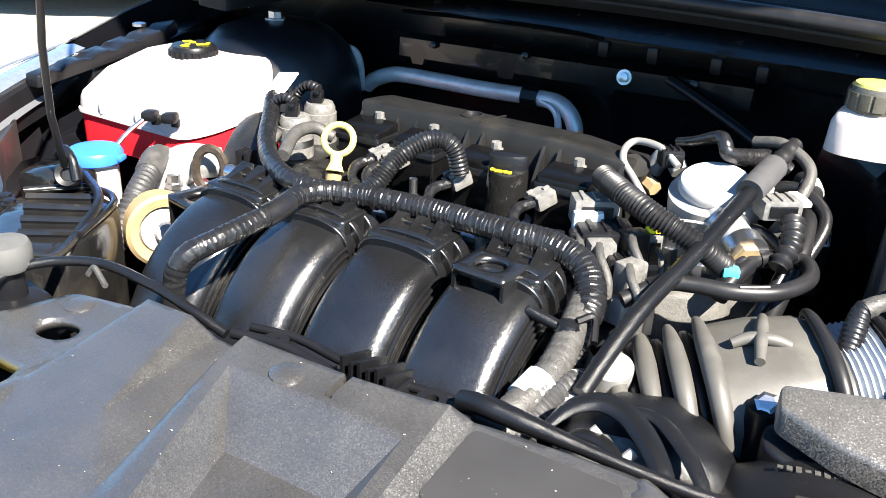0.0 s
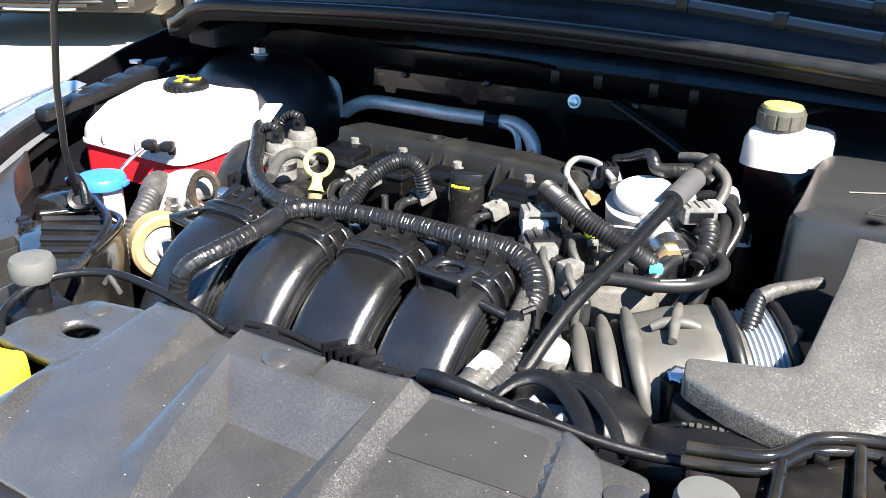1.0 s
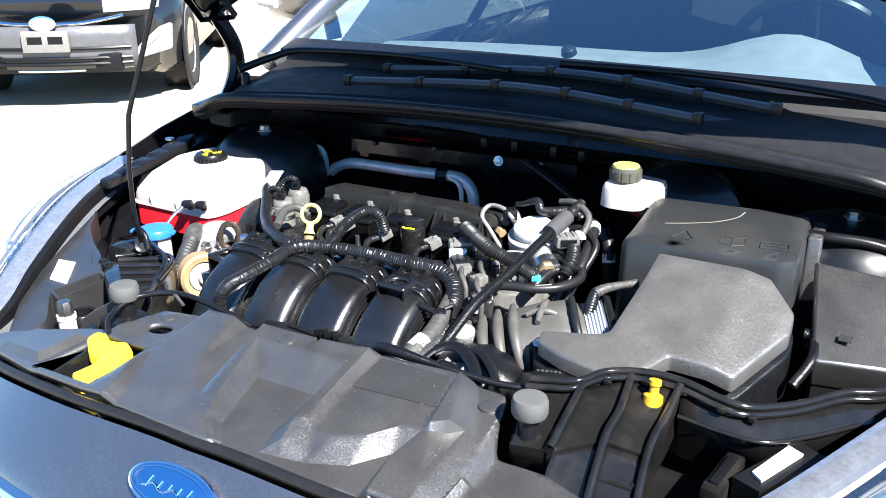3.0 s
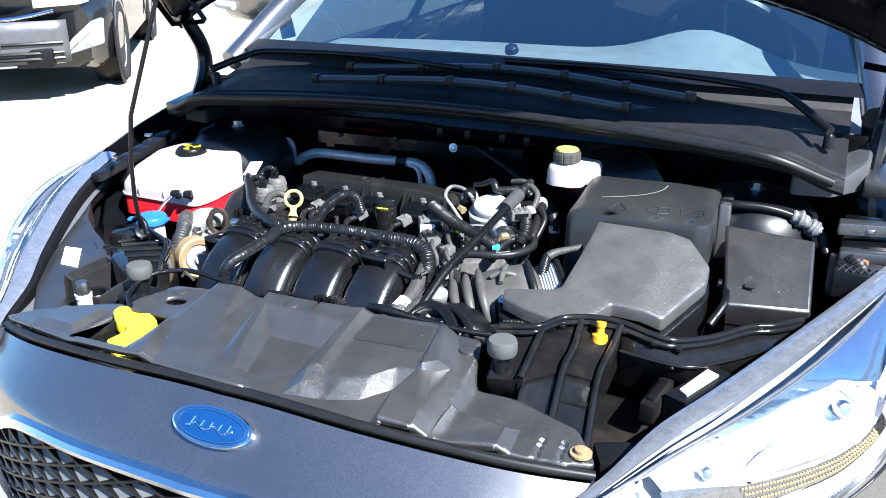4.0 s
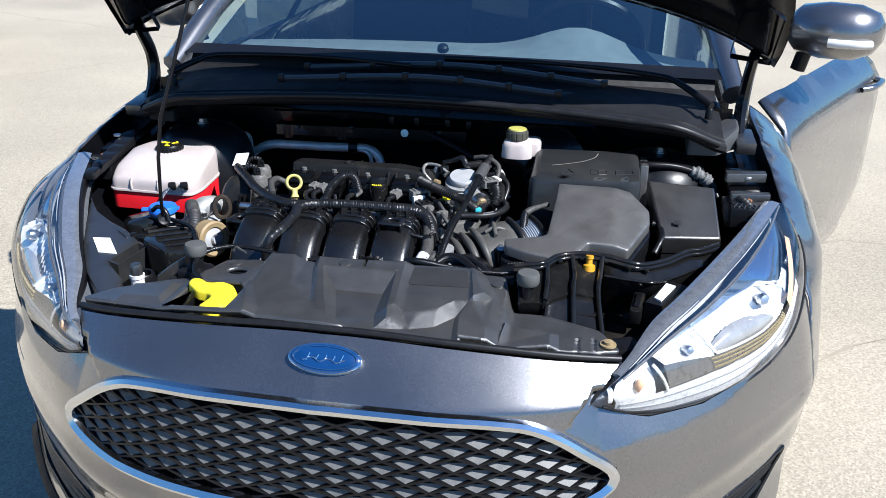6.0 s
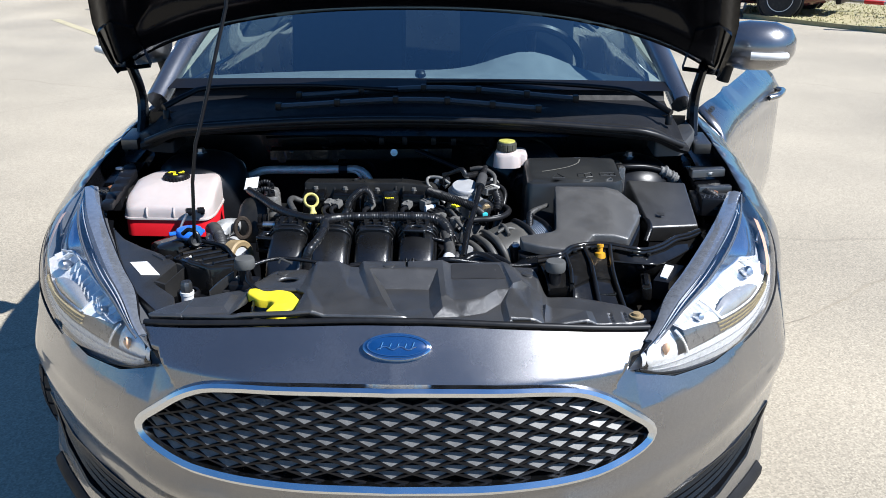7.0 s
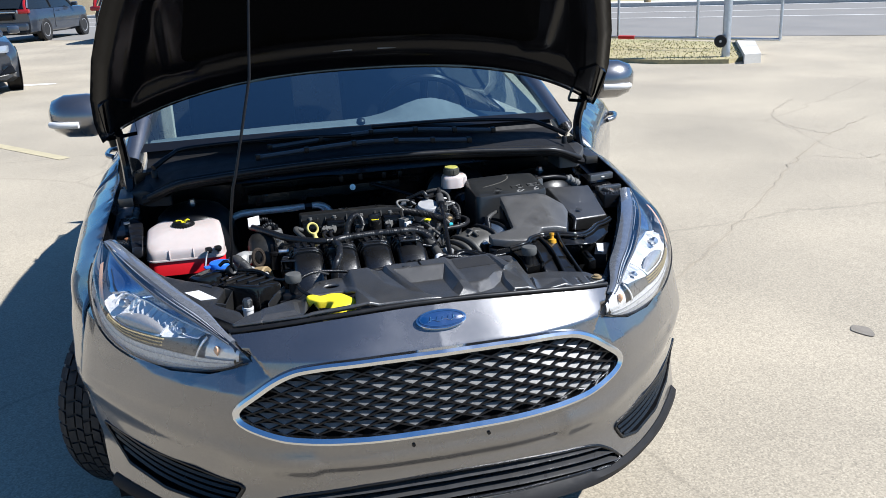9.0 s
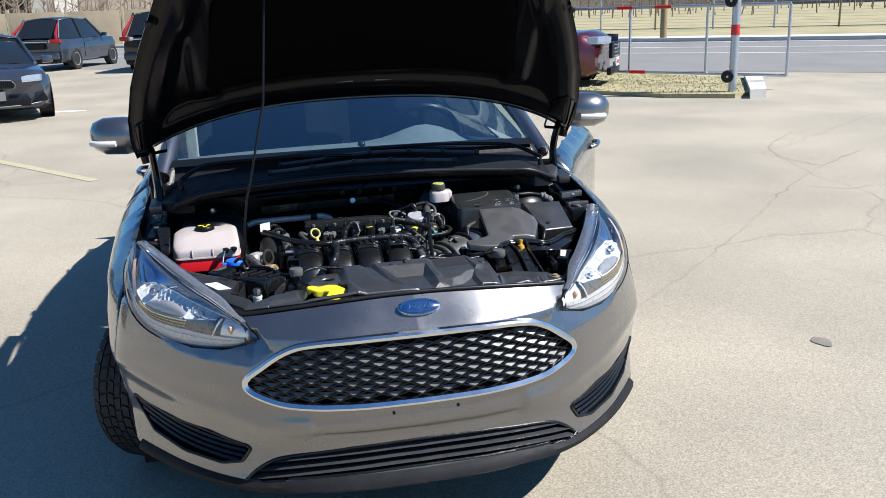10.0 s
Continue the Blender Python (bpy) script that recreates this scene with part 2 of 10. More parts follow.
def spline(pts, n):
    """n + 1 points evenly along a smooth curve through pts."""
    p = np.array(pts, float)
    if len(p) == 2:
        return [Vector(p[0] + (p[1] - p[0]) * i / n) for i in range(n + 1)]
    q = np.vstack([2 * p[0] - p[1], p, 2 * p[-1] - p[-2]])
    out = []
    for i in range(1, len(q) - 2):
        for k in range(16):
            t = k / 16
            a, b, c, d = q[i - 1], q[i], q[i + 1], q[i + 2]
            out.append(0.5 * (2 * b + (c - a) * t + (2 * a - 5 * b + 4 * c - d) * t * t + (3 * b - a - 3 * c + d) * t ** 3))
    out.append(q[-2])
    out = np.array(out)
    s = np.r_[0, np.cumsum(np.linalg.norm(np.diff(out, axis=0), axis=1))]
    u = np.linspace(0, s[-1], n + 1)
    return [Vector([np.interp(v, s, out[:, k]) for k in range(len(p[0]))]) for v in u]


def loft(rings, closed=True, caps=True, bm=None):
    bm = bm or bmesh.new()
    rows = [[bm.verts.new(p) for p in r] for r in rings]
    m = len(rows[0])
    for a, b in zip(rows, rows[1:]):
        for i in range(m if closed else m - 1):
            j = (i + 1) % m
            bm.faces.new((a[i], a[j], b[j], b[i]))
    if caps and closed:
        bm.faces.new(rows[0][::-1])
        bm.faces.new(rows[-1])
    return bm


def tube(pts, r, seg=10, n=24, ribs=0, depth=0.12, bm=None, flat=1.0, smoothed=True, wrap=0):
    """A round hose or rod along a smooth curve; ribs: corrugations along it; wrap: turns of overlapping tape. r may be a list, spread along it."""
    rng = random.Random(int(1e4 * abs(pts[0][0] + pts[-1][1])) + wrap)
    steps = max(n, ribs * 4, wrap * 6)
    path = spline(pts, steps) if smoothed else [Vector(p) for p in pts]
    steps = len(path) - 1
    rad = np.interp(np.linspace(0, 1, steps + 1), np.linspace(0, 1, len(r)), r) if isinstance(r, (list, tuple)) else [r] * (steps + 1)
    rings, side = [], None
    for i, p in enumerate(path):
        d = (path[min(i + 1, steps)] - path[max(i - 1, 0)]).normalized()
        if side is None:
            side = d.cross(Vector((0, 0, 1)) if abs(d.z) < 0.9 else Vector((0, 1, 0))).normalized()
        side = (side - d * side.dot(d)).normalized()
        up = side.cross(d)
        k = float(rad[i]) * (1 + depth * math.sin(2 * math.pi * ribs * i / steps) if ribs else 1)
        lap = [1.0] * seg
        if wrap:
            lap = [1 + 0.060 * ((wrap * i / steps + j / seg + 0.25 * math.sin(i * 0.21)) % 1.0) + rng.gauss(0, 0.018) for j in range(seg)]
        rings.append([p + k * g * (math.cos(a) * side + flat * math.sin(a) * up) for g, a in zip(lap, (2 * math.pi * j / seg for j in range(seg)))])
    return loft(rings, bm=bm)


def lathe(profile, seg=24, m=None, bm=None):
    """Profile rows (radius, height) turned round the z axis, then moved by m."""
    m = m or Matrix()
    rings = [[m @ Vector((max(r, 1e-4) * math.cos(a), max(r, 1e-4) * math.sin(a), z)) for a in (2 * math.pi * j / seg for j in range(seg))] for r, z in profile]
    return loft(rings, bm=bm)


def rod(a, b, r, seg=12, bm=None, r2=None):
    a, b = Vector(a), Vector(b)
    m = Matrix.Translation(a) @ (b - a).to_track_quat("Z", "Y").to_matrix().to_4x4()
    return lathe([(r, 0), (r2 or r, (b - a).length)], seg, m, bm)


def box(c, s, m=None, bm=None, bev=0.0):
    """A bevelled box of size s centred on c, turned about its centre by m."""
    bm = bm or bmesh.new()
    t = bmesh.new()
    bmesh.ops.create_cube(t, size=1, matrix=Matrix.Diagonal((*s, 1)))
    if bev:
        bmesh.ops.bevel(t, geom=t.edges[:], offset=bev, segments=2, affect="EDGES", profile=0.6)
    t.transform(Matrix.Translation(c) @ (m or Matrix()))
    me = bpy.data.meshes.new("tmp")
    t.to_mesh(me)
    t.free()
    bm.from_mesh(me)
    bpy.data.meshes.remove(me)
    return bm


def prism(poly, z0, z1, bev=0.0, shrink=1.0, m=None, bm=None, centre=None, grid=0.0):
    """A plan outline raised from z0 to z1 (numbers, or functions of x and y); its top edge is rounded by bev and drawn in by shrink."""
    bm = bm or bmesh.new()
    m = m or Matrix()
    f0 = z0 if callable(z0) else (lambda x, y: z0)
    f1 = z1 if callable(z1) else (lambda x, y: z1)
    c = centre or (sum(p[0] for p in poly) / len(poly), sum(p[1] for p in poly) / len(poly))
    if grid:
        poly = [tuple(Vector(p).lerp(Vector(q), j / k)) for p, q in zip(poly, list(poly[1:]) + [poly[0]]) for k in (max(1, int((Vector(q) - Vector(p)).length / grid)),) for j in range(k)]
    n = len(poly)

    def inset(d, k):
        out = []
        for i, p in enumerate(poly):
            e0 = (Vector(p) - Vector(poly[i - 1])).normalized()
            e1 = (Vector(poly[(i + 1) % n]) - Vector(p)).normalized()
            nn = Vector((-e0.y, e0.x)) + Vector((-e1.y, e1.x))
            nn = nn / max(0.5, nn.dot(Vector((-e1.y, e1.x))))
            q = Vector(p) + nn * d
            out.append((c[0] + (q.x - c[0]) * k, c[1] + (q.y - c[1]) * k))
        return out

    area = sum(poly[i - 1][0] * poly[i][1] - poly[i][0] * poly[i - 1][1] for i in range(n))
    sgn = 1 if area > 0 else -1
    rings = [[m @ Vector((x, y, f0(x, y))) for x, y in poly]]
    if bev:
        for k, (d, h) in enumerate(((0.0, 1.0), (0.3, 0.3), (1.0, 0.0))):
            rings.append([m @ Vector((x, y, f1(x, y) - bev * h)) for x, y in inset(sgn * bev * d, shrink)])
    else:
        rings.append([m @ Vector((x, y, f1(x, y))) for x, y in inset(0, shrink)])
    if grid:
        top = inset(sgn * bev, shrink)
        loft(rings, caps=False, bm=bm)
        return sheet(top, [], grid, lambda x, y: m @ Vector((x, y, f1(x, y))), bm)
    return loft(rings, bm=bm)


def rounded(poly, r, n=4):
    """A polygon with its corners rounded."""
    out, k = [], len(poly)
    for i, p in enumerate(poly):
        p, a, b = Vector(p), Vector(poly[i - 1]), Vector(poly[(i + 1) % k])
        rr = min(r, (a - p).length * 0.45, (b - p).length * 0.45)
        s, e = p + (a - p).normalized() * rr, p + (b - p).normalized() * rr
        for j in range(n + 1):
            t = j / n
            out.append(tuple((1 - t) ** 2 * s + 2 * t * (1 - t) * p + t * t * e))
    return out


def inside(x, y, poly):
    hit, j = False, len(poly) - 1
    for i in range(len(poly)):
        if (poly[i][1] > y) != (poly[j][1] > y) and x < (poly[j][0] - poly[i][0]) * (y - poly[i][1]) / (poly[j][1] - poly[i][1]) + poly[i][0]:
            hit = not hit
        j = i
    return hit


def sheet(outer, holes, step, place, bm=None, creases=()):
    """A surface over a flat outline with holes, with edges along the creases: filled with triangles about step wide, each point moved by place(u, v)."""
    from mathutils.geometry import delaunay_2d_cdt
    pts, edges = [], []

    def ring(poly, shut=True):
        fine = []
        for i, p in enumerate(poly if shut else poly[:-1]):
            q = poly[(i + 1) % len(poly)]
            k = max(1, int(math.hypot(q[0] - p[0], q[1] - p[1]) / step))
            fine += [(p[0] + (q[0] - p[0]) * j / k, p[1] + (q[1] - p[1]) * j / k) for j in range(k)]
        fine += [] if shut else [poly[-1]]
        start = len(pts)
        pts.extend(Vector(p) for p in fine)
        edges.extend((start + i, start + (i + 1) % len(fine)) for i in range(len(fine) - (not shut)))

    for poly in (outer, *holes):
        ring(poly)
    for line in creases:
        ring(line, False)
    xs, ys = [p[0] for p in outer], [p[1] for p in outer]
    edge_pts = np.array([(p.x, p.y) for p in pts])
    for i in range(int((max(xs) - min(xs)) / step) + 1):
        for j in range(int((max(ys) - min(ys)) / step) + 1):
            x, y = min(xs) + (i + 0.5 * (j % 2)) * step, min(ys) + j * step
            if inside(x, y, outer) and not any(inside(x, y, h) for h in holes):
                if ((edge_pts - (x, y)) ** 2).sum(1).min() > (0.45 * step) ** 2:
                    pts.append(Vector((x, y)))
    vs, _, fs, *_ = delaunay_2d_cdt(pts, edges, [], 0, 1e-6)
    bm = bm or bmesh.new()
    made = [bm.verts.new(place(v.x, v.y)) for v in vs]
    for f in fs:
        cx, cy = sum(vs[i].x for i in f) / len(f), sum(vs[i].y for i in f) / len(f)
        if inside(cx, cy, outer) and not any(inside(cx, cy, h) for h in holes):
            bm.faces.new([made[i] for i in f])
    loose = [v for v in made if not v.link_faces]
    bmesh.ops.delete(bm, geom=loose, context="VERTS")
    return bm


def step01(a, b, x):
    t = min(1, max(0, (x - a) / (b - a)))
    return t * t * (3 - 2 * t)


def mirrored(pts):
    return [(-p[0], *p[1:]) for p in pts]


# ---------------------------------------------------------------- ground and distance
def ground_mat():
    m = mat("worn_asphalt", (0.342, 0.298, 0.226), 0.9, 0, 0.30, 0.6, 0.9, 120, stain=0.5, stain_col=(0.280, 0.247, 0.192))
    t = m.node_tree
    b = t.nodes["Principled BSDF"]
    co = t.nodes.new("ShaderNodeTexCoord")
    v = t.nodes.new("ShaderNodeTexVoronoi")
    v.inputs["Scale"].default_value = 150
    t.links.new(co.outputs["Object"], v.inputs["Vector"])
    ramp = t.nodes.new("ShaderNodeMapRange")
    ramp.inputs[3].default_value, ramp.inputs[4].default_value = 0.72, 1.25
    t.links.new(v.outputs["Color"], ramp.inputs[0])
    mul = t.nodes.new("ShaderNodeVectorMath")
    mul.operation = "SCALE"
    old = b.inputs["Base Color"].links[0].from_socket
    t.links.new(old, mul.inputs[0])
    t.links.new(ramp.outputs[0], mul.inputs["Scale"])
    # thin cracks along warped cell borders
    warp = t.nodes.new("ShaderNodeTexNoise")
    warp.inputs["Scale"].default_value, warp.inputs["Detail"].default_value = 1.1, 8
    t.links.new(co.outputs["Object"], warp.inputs["Vector"])
    mixv = t.nodes.new("ShaderNodeMix")
    mixv.data_type = "VECTOR"
    mixv.inputs[0].default_value = 0.35
    t.links.new(co.outputs["Object"], mixv.inputs[4])
    t.links.new(warp.outputs["Color"], mixv.inputs[5])
    cr = t.nodes.new("ShaderNodeTexVoronoi")
    cr.feature = "DISTANCE_TO_EDGE"
    cr.inputs["Scale"].default_value = 0.32
    t.links.new(mixv.outputs[1], cr.inputs["Vector"])
    thin = t.nodes.new("ShaderNodeMapRange")
    thin.inputs[1].default_value, thin.inputs[2].default_value = 0.0, 0.004
    thin.inputs[3].default_value, thin.inputs[4].default_value = 0.82, 1.0
    t.links.new(cr.outputs["Distance"], thin.inputs[0])
    mul2 = t.nodes.new("ShaderNodeVectorMath")
    mul2.operation = "SCALE"
    t.links.new(mul.outputs[0], mul2.inputs[0])
    t.links.new(thin.outputs[0], mul2.inputs["Scale"])
    t.links.new(mul2.outputs[0], b.inputs["Base Color"])
    return m


ASPHALT = ground_mat()
ROAD = mat("road_asphalt", (0.20, 0.19, 0.175), 0.9, 0, 0.15, 0.8, 0.3, 90)
DRY = mat("dry_grass_ground", (0.34, 0.29, 0.16), 0.95, 0, 0.35, 0.7, 0.5, 20, stain=0.6, stain_col=(0.16, 0.19, 0.07))
LINE_Y = mat("worn_yellow_line", (0.41, 0.355, 0.225), 0.8, 0, 0.2, 8, 0.2, 200)
LINE_W = mat("worn_white_line", (0.72, 0.71, 0.67), 0.8, 0, 0.15, 8, 0.2, 200)


def quad_patch(name, pts, z, material, label, category, kind="structure", thick=0.0):
    bm = bmesh.new()
    top = [bm.verts.new((x, y, z)) for x, y in pts]
    bm.faces.new(top)
    if thick:
        low = [bm.verts.new((x, y, z - thick)) for x, y in pts]
        for i in range(len(pts)):
            j = (i + 1) % len(pts)
            bm.faces.new((top[i], top[j], low[j], low[i]))
    return tagged(part(name, bm, material, smooth=0), label, category, kind=kind)


gb = bmesh.new()
bmesh.ops.create_grid(gb, x_segments=4, y_segments=4, size=900)
tagged(part("ground", gb, ASPHALT, smooth=0), "pale sun-bleached asphalt car park with fine cracks", "ground", kind="structure")


# ---------------------------------------------------------------- the car: body
car = thing("car", "dark grey metallic compact car with its hood propped open", "car", (0, 1.0, 0))

PLAN = spline([(0, 0.020), (0.2, 0.030), (0.37, 0.068), (0.5, 0.128), (0.6, 0.200), (0.7, 0.292), (0.78, 0.384), (0.845, 0.470), (0.900, 0.560), (0.928, 0.66), (0.942, 0.80)], 120)
PX = np.array([p.x for p in PLAN])
PY = np.array([p.y for p in PLAN])
PU = np.r_[0, np.cumsum(np.hypot(np.diff(PX), np.diff(PY)))]
PROF_KEYS = [(0.22, 0.12), (0.25, 0.05), (0.275, 0.01), (0.30, 0.0), (0.33, 0.010), (0.40, 0.022), (0.46, 0.012), (0.52, 0.005), (0.58, 0.0), (0.64, 0.002), (0.70, 0.010), (0.745, 0.020), (0.757, 0.027), (0.79, 0.061), (0.815, 0.087), (0.84, 0.113)]
PROF = np.array([tuple(p) for p in spline(PROF_KEYS, 160)])


def u_of(x):
    return math.copysign(float(np.interp(abs(x), PX, PU)), x)


CHEEK = [(u_of(x), z) for x, z in ((0.406, 0.715), (0.474, 0.665), (0.54, 0.668), (0.62, 0.668), (0.70, 0.676), (0.80, 0.712), (0.86, 0.750))]
RIDGE = [(u_of(0.406), 0.715), (u_of(0.453), 0.768)]


def cheek(a, z):
    """How far the facet under the headlamp leans back from its lower fold."""
    if a < RIDGE[0][0] or z < 0.66:
        return 0.0
    lean = 0.36 * min(0.07, max(0.0, z - float(np.interp(a, [p[0] for p in CHEEK], [p[1] for p in CHEEK]))))
    if a < RIDGE[1][0]:
        lean *= min(1.0, max(0.0, (RIDGE[0][1] + (RIDGE[1][1] - RIDGE[0][1]) * (a - RIDGE[0][0]) / (RIDGE[1][0] - RIDGE[0][0]) - z) / 0.007))
    else:
        lean *= min(1.0, max(0.0, (RIDGE[1][1] - z) / 0.007)) if a < u_of(0.50) else 1.0
    return lean * (1 - step01(0.95, 1.10, a))


def fascia(u, z, out=0.0):
    """The nose of the car: u along its plan curve from the middle, z up; out: metres proud of the skin."""
    a = abs(u)
    x, y = float(np.interp(a, PU, PX)), float(np.interp(a, PU, PY))
    k = 1 - 0.20 * max(0, z - 0.60) * step01(0.3, 0.8, a) * 0.9 - 0.10 * max(0, 0.34 - z)
    x1, y1 = float(np.interp(a + 0.01, PU, PX)), float(np.interp(a + 0.01, PU, PY))
    x0, y0 = float(np.interp(max(0, a - 0.01), PU, PX)), float(np.interp(max(0, a - 0.01), PU, PY))
    n = Vector((y1 - y0, -(x1 - x0), 0)).normalized() if a > 0.005 else Vector((0, -1, 0))
    out -= 0.009 * step01(0.335, 0.295, a) * step01(0.420, 0.455, z) * step01(0.540, 0.500, z)
    out += 0.007 * math.exp(-((z - 0.500 - 0.10 * (a - 0.45)) / 0.030) ** 2) * step01(0.42, 0.55, a)
    out -= cheek(a, z) - 0.015 * math.exp(-((z - 0.488) / 0.034) ** 2) * (1 - step01(0.36, 0.60, a))
    p = Vector((x * k, y, z)) + n * out
    prof = float(np.interp(z, PROF[:, 0], PROF[:, 1]))
    p.y += prof * (1 - 0.5 * step01(0.5, 1.0, a))
    p.x -= prof * 0.6 * step01(0.6, 1.1, a)
    return Vector((math.copysign(p.x, u) if a > 1e-9 else 0.0, p.y, p.z))


def both(half):
    """A closed outline from its right half, listed from the upper middle round to the lower middle."""
    return half + [(-u, z) for u, z in reversed(half) if abs(u) > 1e-6]


def panel_top(x):
    return 0.832 - 0.037 * (abs(x) / 0.49) ** 2


GR_HALF = [(0.0, 0.748), (0.15, 0.747), (0.28, 0.742), (0.355, 0.733), (0.41, 0.708), (0.46, 0.672), (u_of(0.50), 0.632), (u_of(0.505), 0.612), (u_of(0.485), 0.588), (0.44, 0.566), (0.39, 0.553), (0.30, 0.546), (0.15, 0.543), (0.0, 0.543)]
GRILLE_OUT = both(GR_HALF)
LOW_HALF = [(0.0, 0.418), (0.2, 0.412), (0.38, 0.392), (0.44, 0.379), (0.49, 0.350), (0.548, 0.306), (0.52, 0.302), (0.42, 0.316), (0.25, 0.328), (0.0, 0.333)]
LOW_OUT = both(LOW_HALF)
FOG_R = [(0.512, 0.398), (0.525, 0.410), (0.665, 0.437), (0.842, 0.449), (1.045, 0.468), (1.03, 0.438), (0.944, 0.365), (0.778, 0.342), (0.623, 0.337), (0.545, 0.355)]
FOG_R = rounded(FOG_R, 0.012, 3)
FOG_L = [(-u, z) for u, z in FOG_R]
USEAM = float(np.interp(0.60, PY, PU))
tops = [(u_of(x), panel_top(x)) for x in np.linspace(0, 0.495, 12)]
LAMP_LOW = [(u_of(0.462), 0.764), (u_of(0.460), 0.738), (u_of(0.50), 0.721), (u_of(0.56), 0.701), (u_of(0.66), 0.691), (u_of(0.76), 0.702), (u_of(0.83), 0.733), (u_of(0.868), 0.77)]
right_half = tops + LAMP_LOW + [(USEAM + 0.03, 0.80), (USEAM, 0.70), (USEAM - 0.03, 0.60), (USEAM - 0.05, 0.48), (USEAM - 0.07, 0.38), (USEAM - 0.10, 0.31), (USEAM - 0.16, 0.275), (0.80, 0.268), (0.65, 0.262), (0.4, 0.26), (0.2, 0.258), (0.0, 0.258)]
seen = {}


def noted(u, z):
    p = fascia(u, z)
    seen[tuple(round(c, 5) for c in p)] = (u, z)
    return p


bumper = part("bumper", sheet(both(right_half), [GRILLE_OUT, LOW_OUT, FOG_R, FOG_L], 0.0075, noted, None, [CHEEK[:6], mirrored(CHEEK[:6]), RIDGE, mirrored(RIDGE)]), PAINT, car, "dark grey metallic bumper with two small screw holes", 180)
true_normals(bumper, seen, fascia)

# dark lip under the bumper
lip = []
for i in range(61):
    u = -1.02 + 2.04 * i / 60
    dip = 0.022 * step01(0.25, 0.55, abs(u)) - 0.010 * step01(0.62, 1.0, abs(u))
    lip.append([fascia(u, 0.326 - dip, 0.002), fascia(u, 0.312 - dip, 0.014), fascia(u, 0.294 - dip, 0.018), fascia(u, 0.280 - dip, 0.004), fascia(u, 0.30 - dip, -0.03)])
part("bumper_lip", loft(lip), COWL, car, "matt dark grey plastic chin spoiler", 50)

# two small screw holes and a scuff line in the bumper
for x in (-0.086, 0.104):
    p = fascia(u_of(x), 0.515, 0.0015)
    part("screw", rod(p + Vector((0, 0.003, 0)), p - Vector((0, 0.002, 0)), 0.0045, 10), BLACK, bumper, "small dark screw hole")


def rim_sweep(outline, width, out, drop, parent, material, name, label, inset=0.0):
    """A moulding that runs round an opening in the nose."""
    n = len(outline)
    cu, cz = sum(p[0] for p in outline) / n, sum(p[1] for p in outline) / n
    rings = []
    for i, p in enumerate(outline):
        a, b = Vector(outline[i - 1]), Vector(outline[(i + 1) % n])
        d = (b - a).normalized()
        nn = Vector((-d.y, d.x))
        if nn.dot(Vector((cu, cz)) - Vector(p)) < 0:
            nn = -nn
        q = Vector(p) + nn * inset
        r = [(q - nn * 0.002, 0.0), (q, out), (q + nn * width * 0.4, out * 1.25), (q + nn * width, out * 0.6), (q + nn * width, -drop)]
        rings.append([fascia(s.x, s.y, h) for s, h in r])
    rings.append(rings[0])
    return part(name, loft(rings, closed=False), material, parent, label, 40)


def dense(outline, step):
    out = []
    for i, p in enumerate(outline):
        q = outline[(i + 1) % len(outline)]
        k = max(1, int(math.hypot(q[0] - p[0], q[1] - p[1]) / step))
        out += [(p[0] + (q[0] - p[0]) * j / k, p[1] + (q[1] - p[1]) * j / k) for j in range(k)]
    return out


def smooth_loop(outline, n):
    """The same closed outline with softened corners and n points."""
    d = dense(outline, 0.008)
    a = np.array(d)
    for _ in range(10):
        a = 0.25 * np.roll(a, 1, 0) + 0.5 * a + 0.25 * np.roll(a, -1, 0)
    idx = np.linspace(0, len(a), n, endpoint=False).astype(int)
    return [tuple(a[i]) for i in idx]


grille = part("grille", sheet(smooth_loop(GRILLE_OUT, 120), [], 0.04, lambda u, z: fascia(u, z, -0.055)), BLACK, car, "black mesh grille with a bright surround", 40)
rim_sweep(smooth_loop(GRILLE_OUT, 160), 0.017, 0.010, 0.05, grille, CHROME_B, "surround", "bright satin chrome surround", -0.004)

# the diamond mesh: two families of slanting bars, with a bright lower face in each gap
IN = smooth_loop(GRILLE_OUT, 120)
PITCH, RISE = 0.079, 0.34


def clip_run(f, lo, hi, n=160, loop=IN):
    run, out = [], []
    for i in range(n + 1):
        u, z = f(lo + (hi - lo) * i / n)
        if inside(u, z, loop):
            run.append((u, z))
        else:
            if len(run) > 3:
                out.append(run)
            run = []
    return out + ([run] if len(run) > 3 else [])


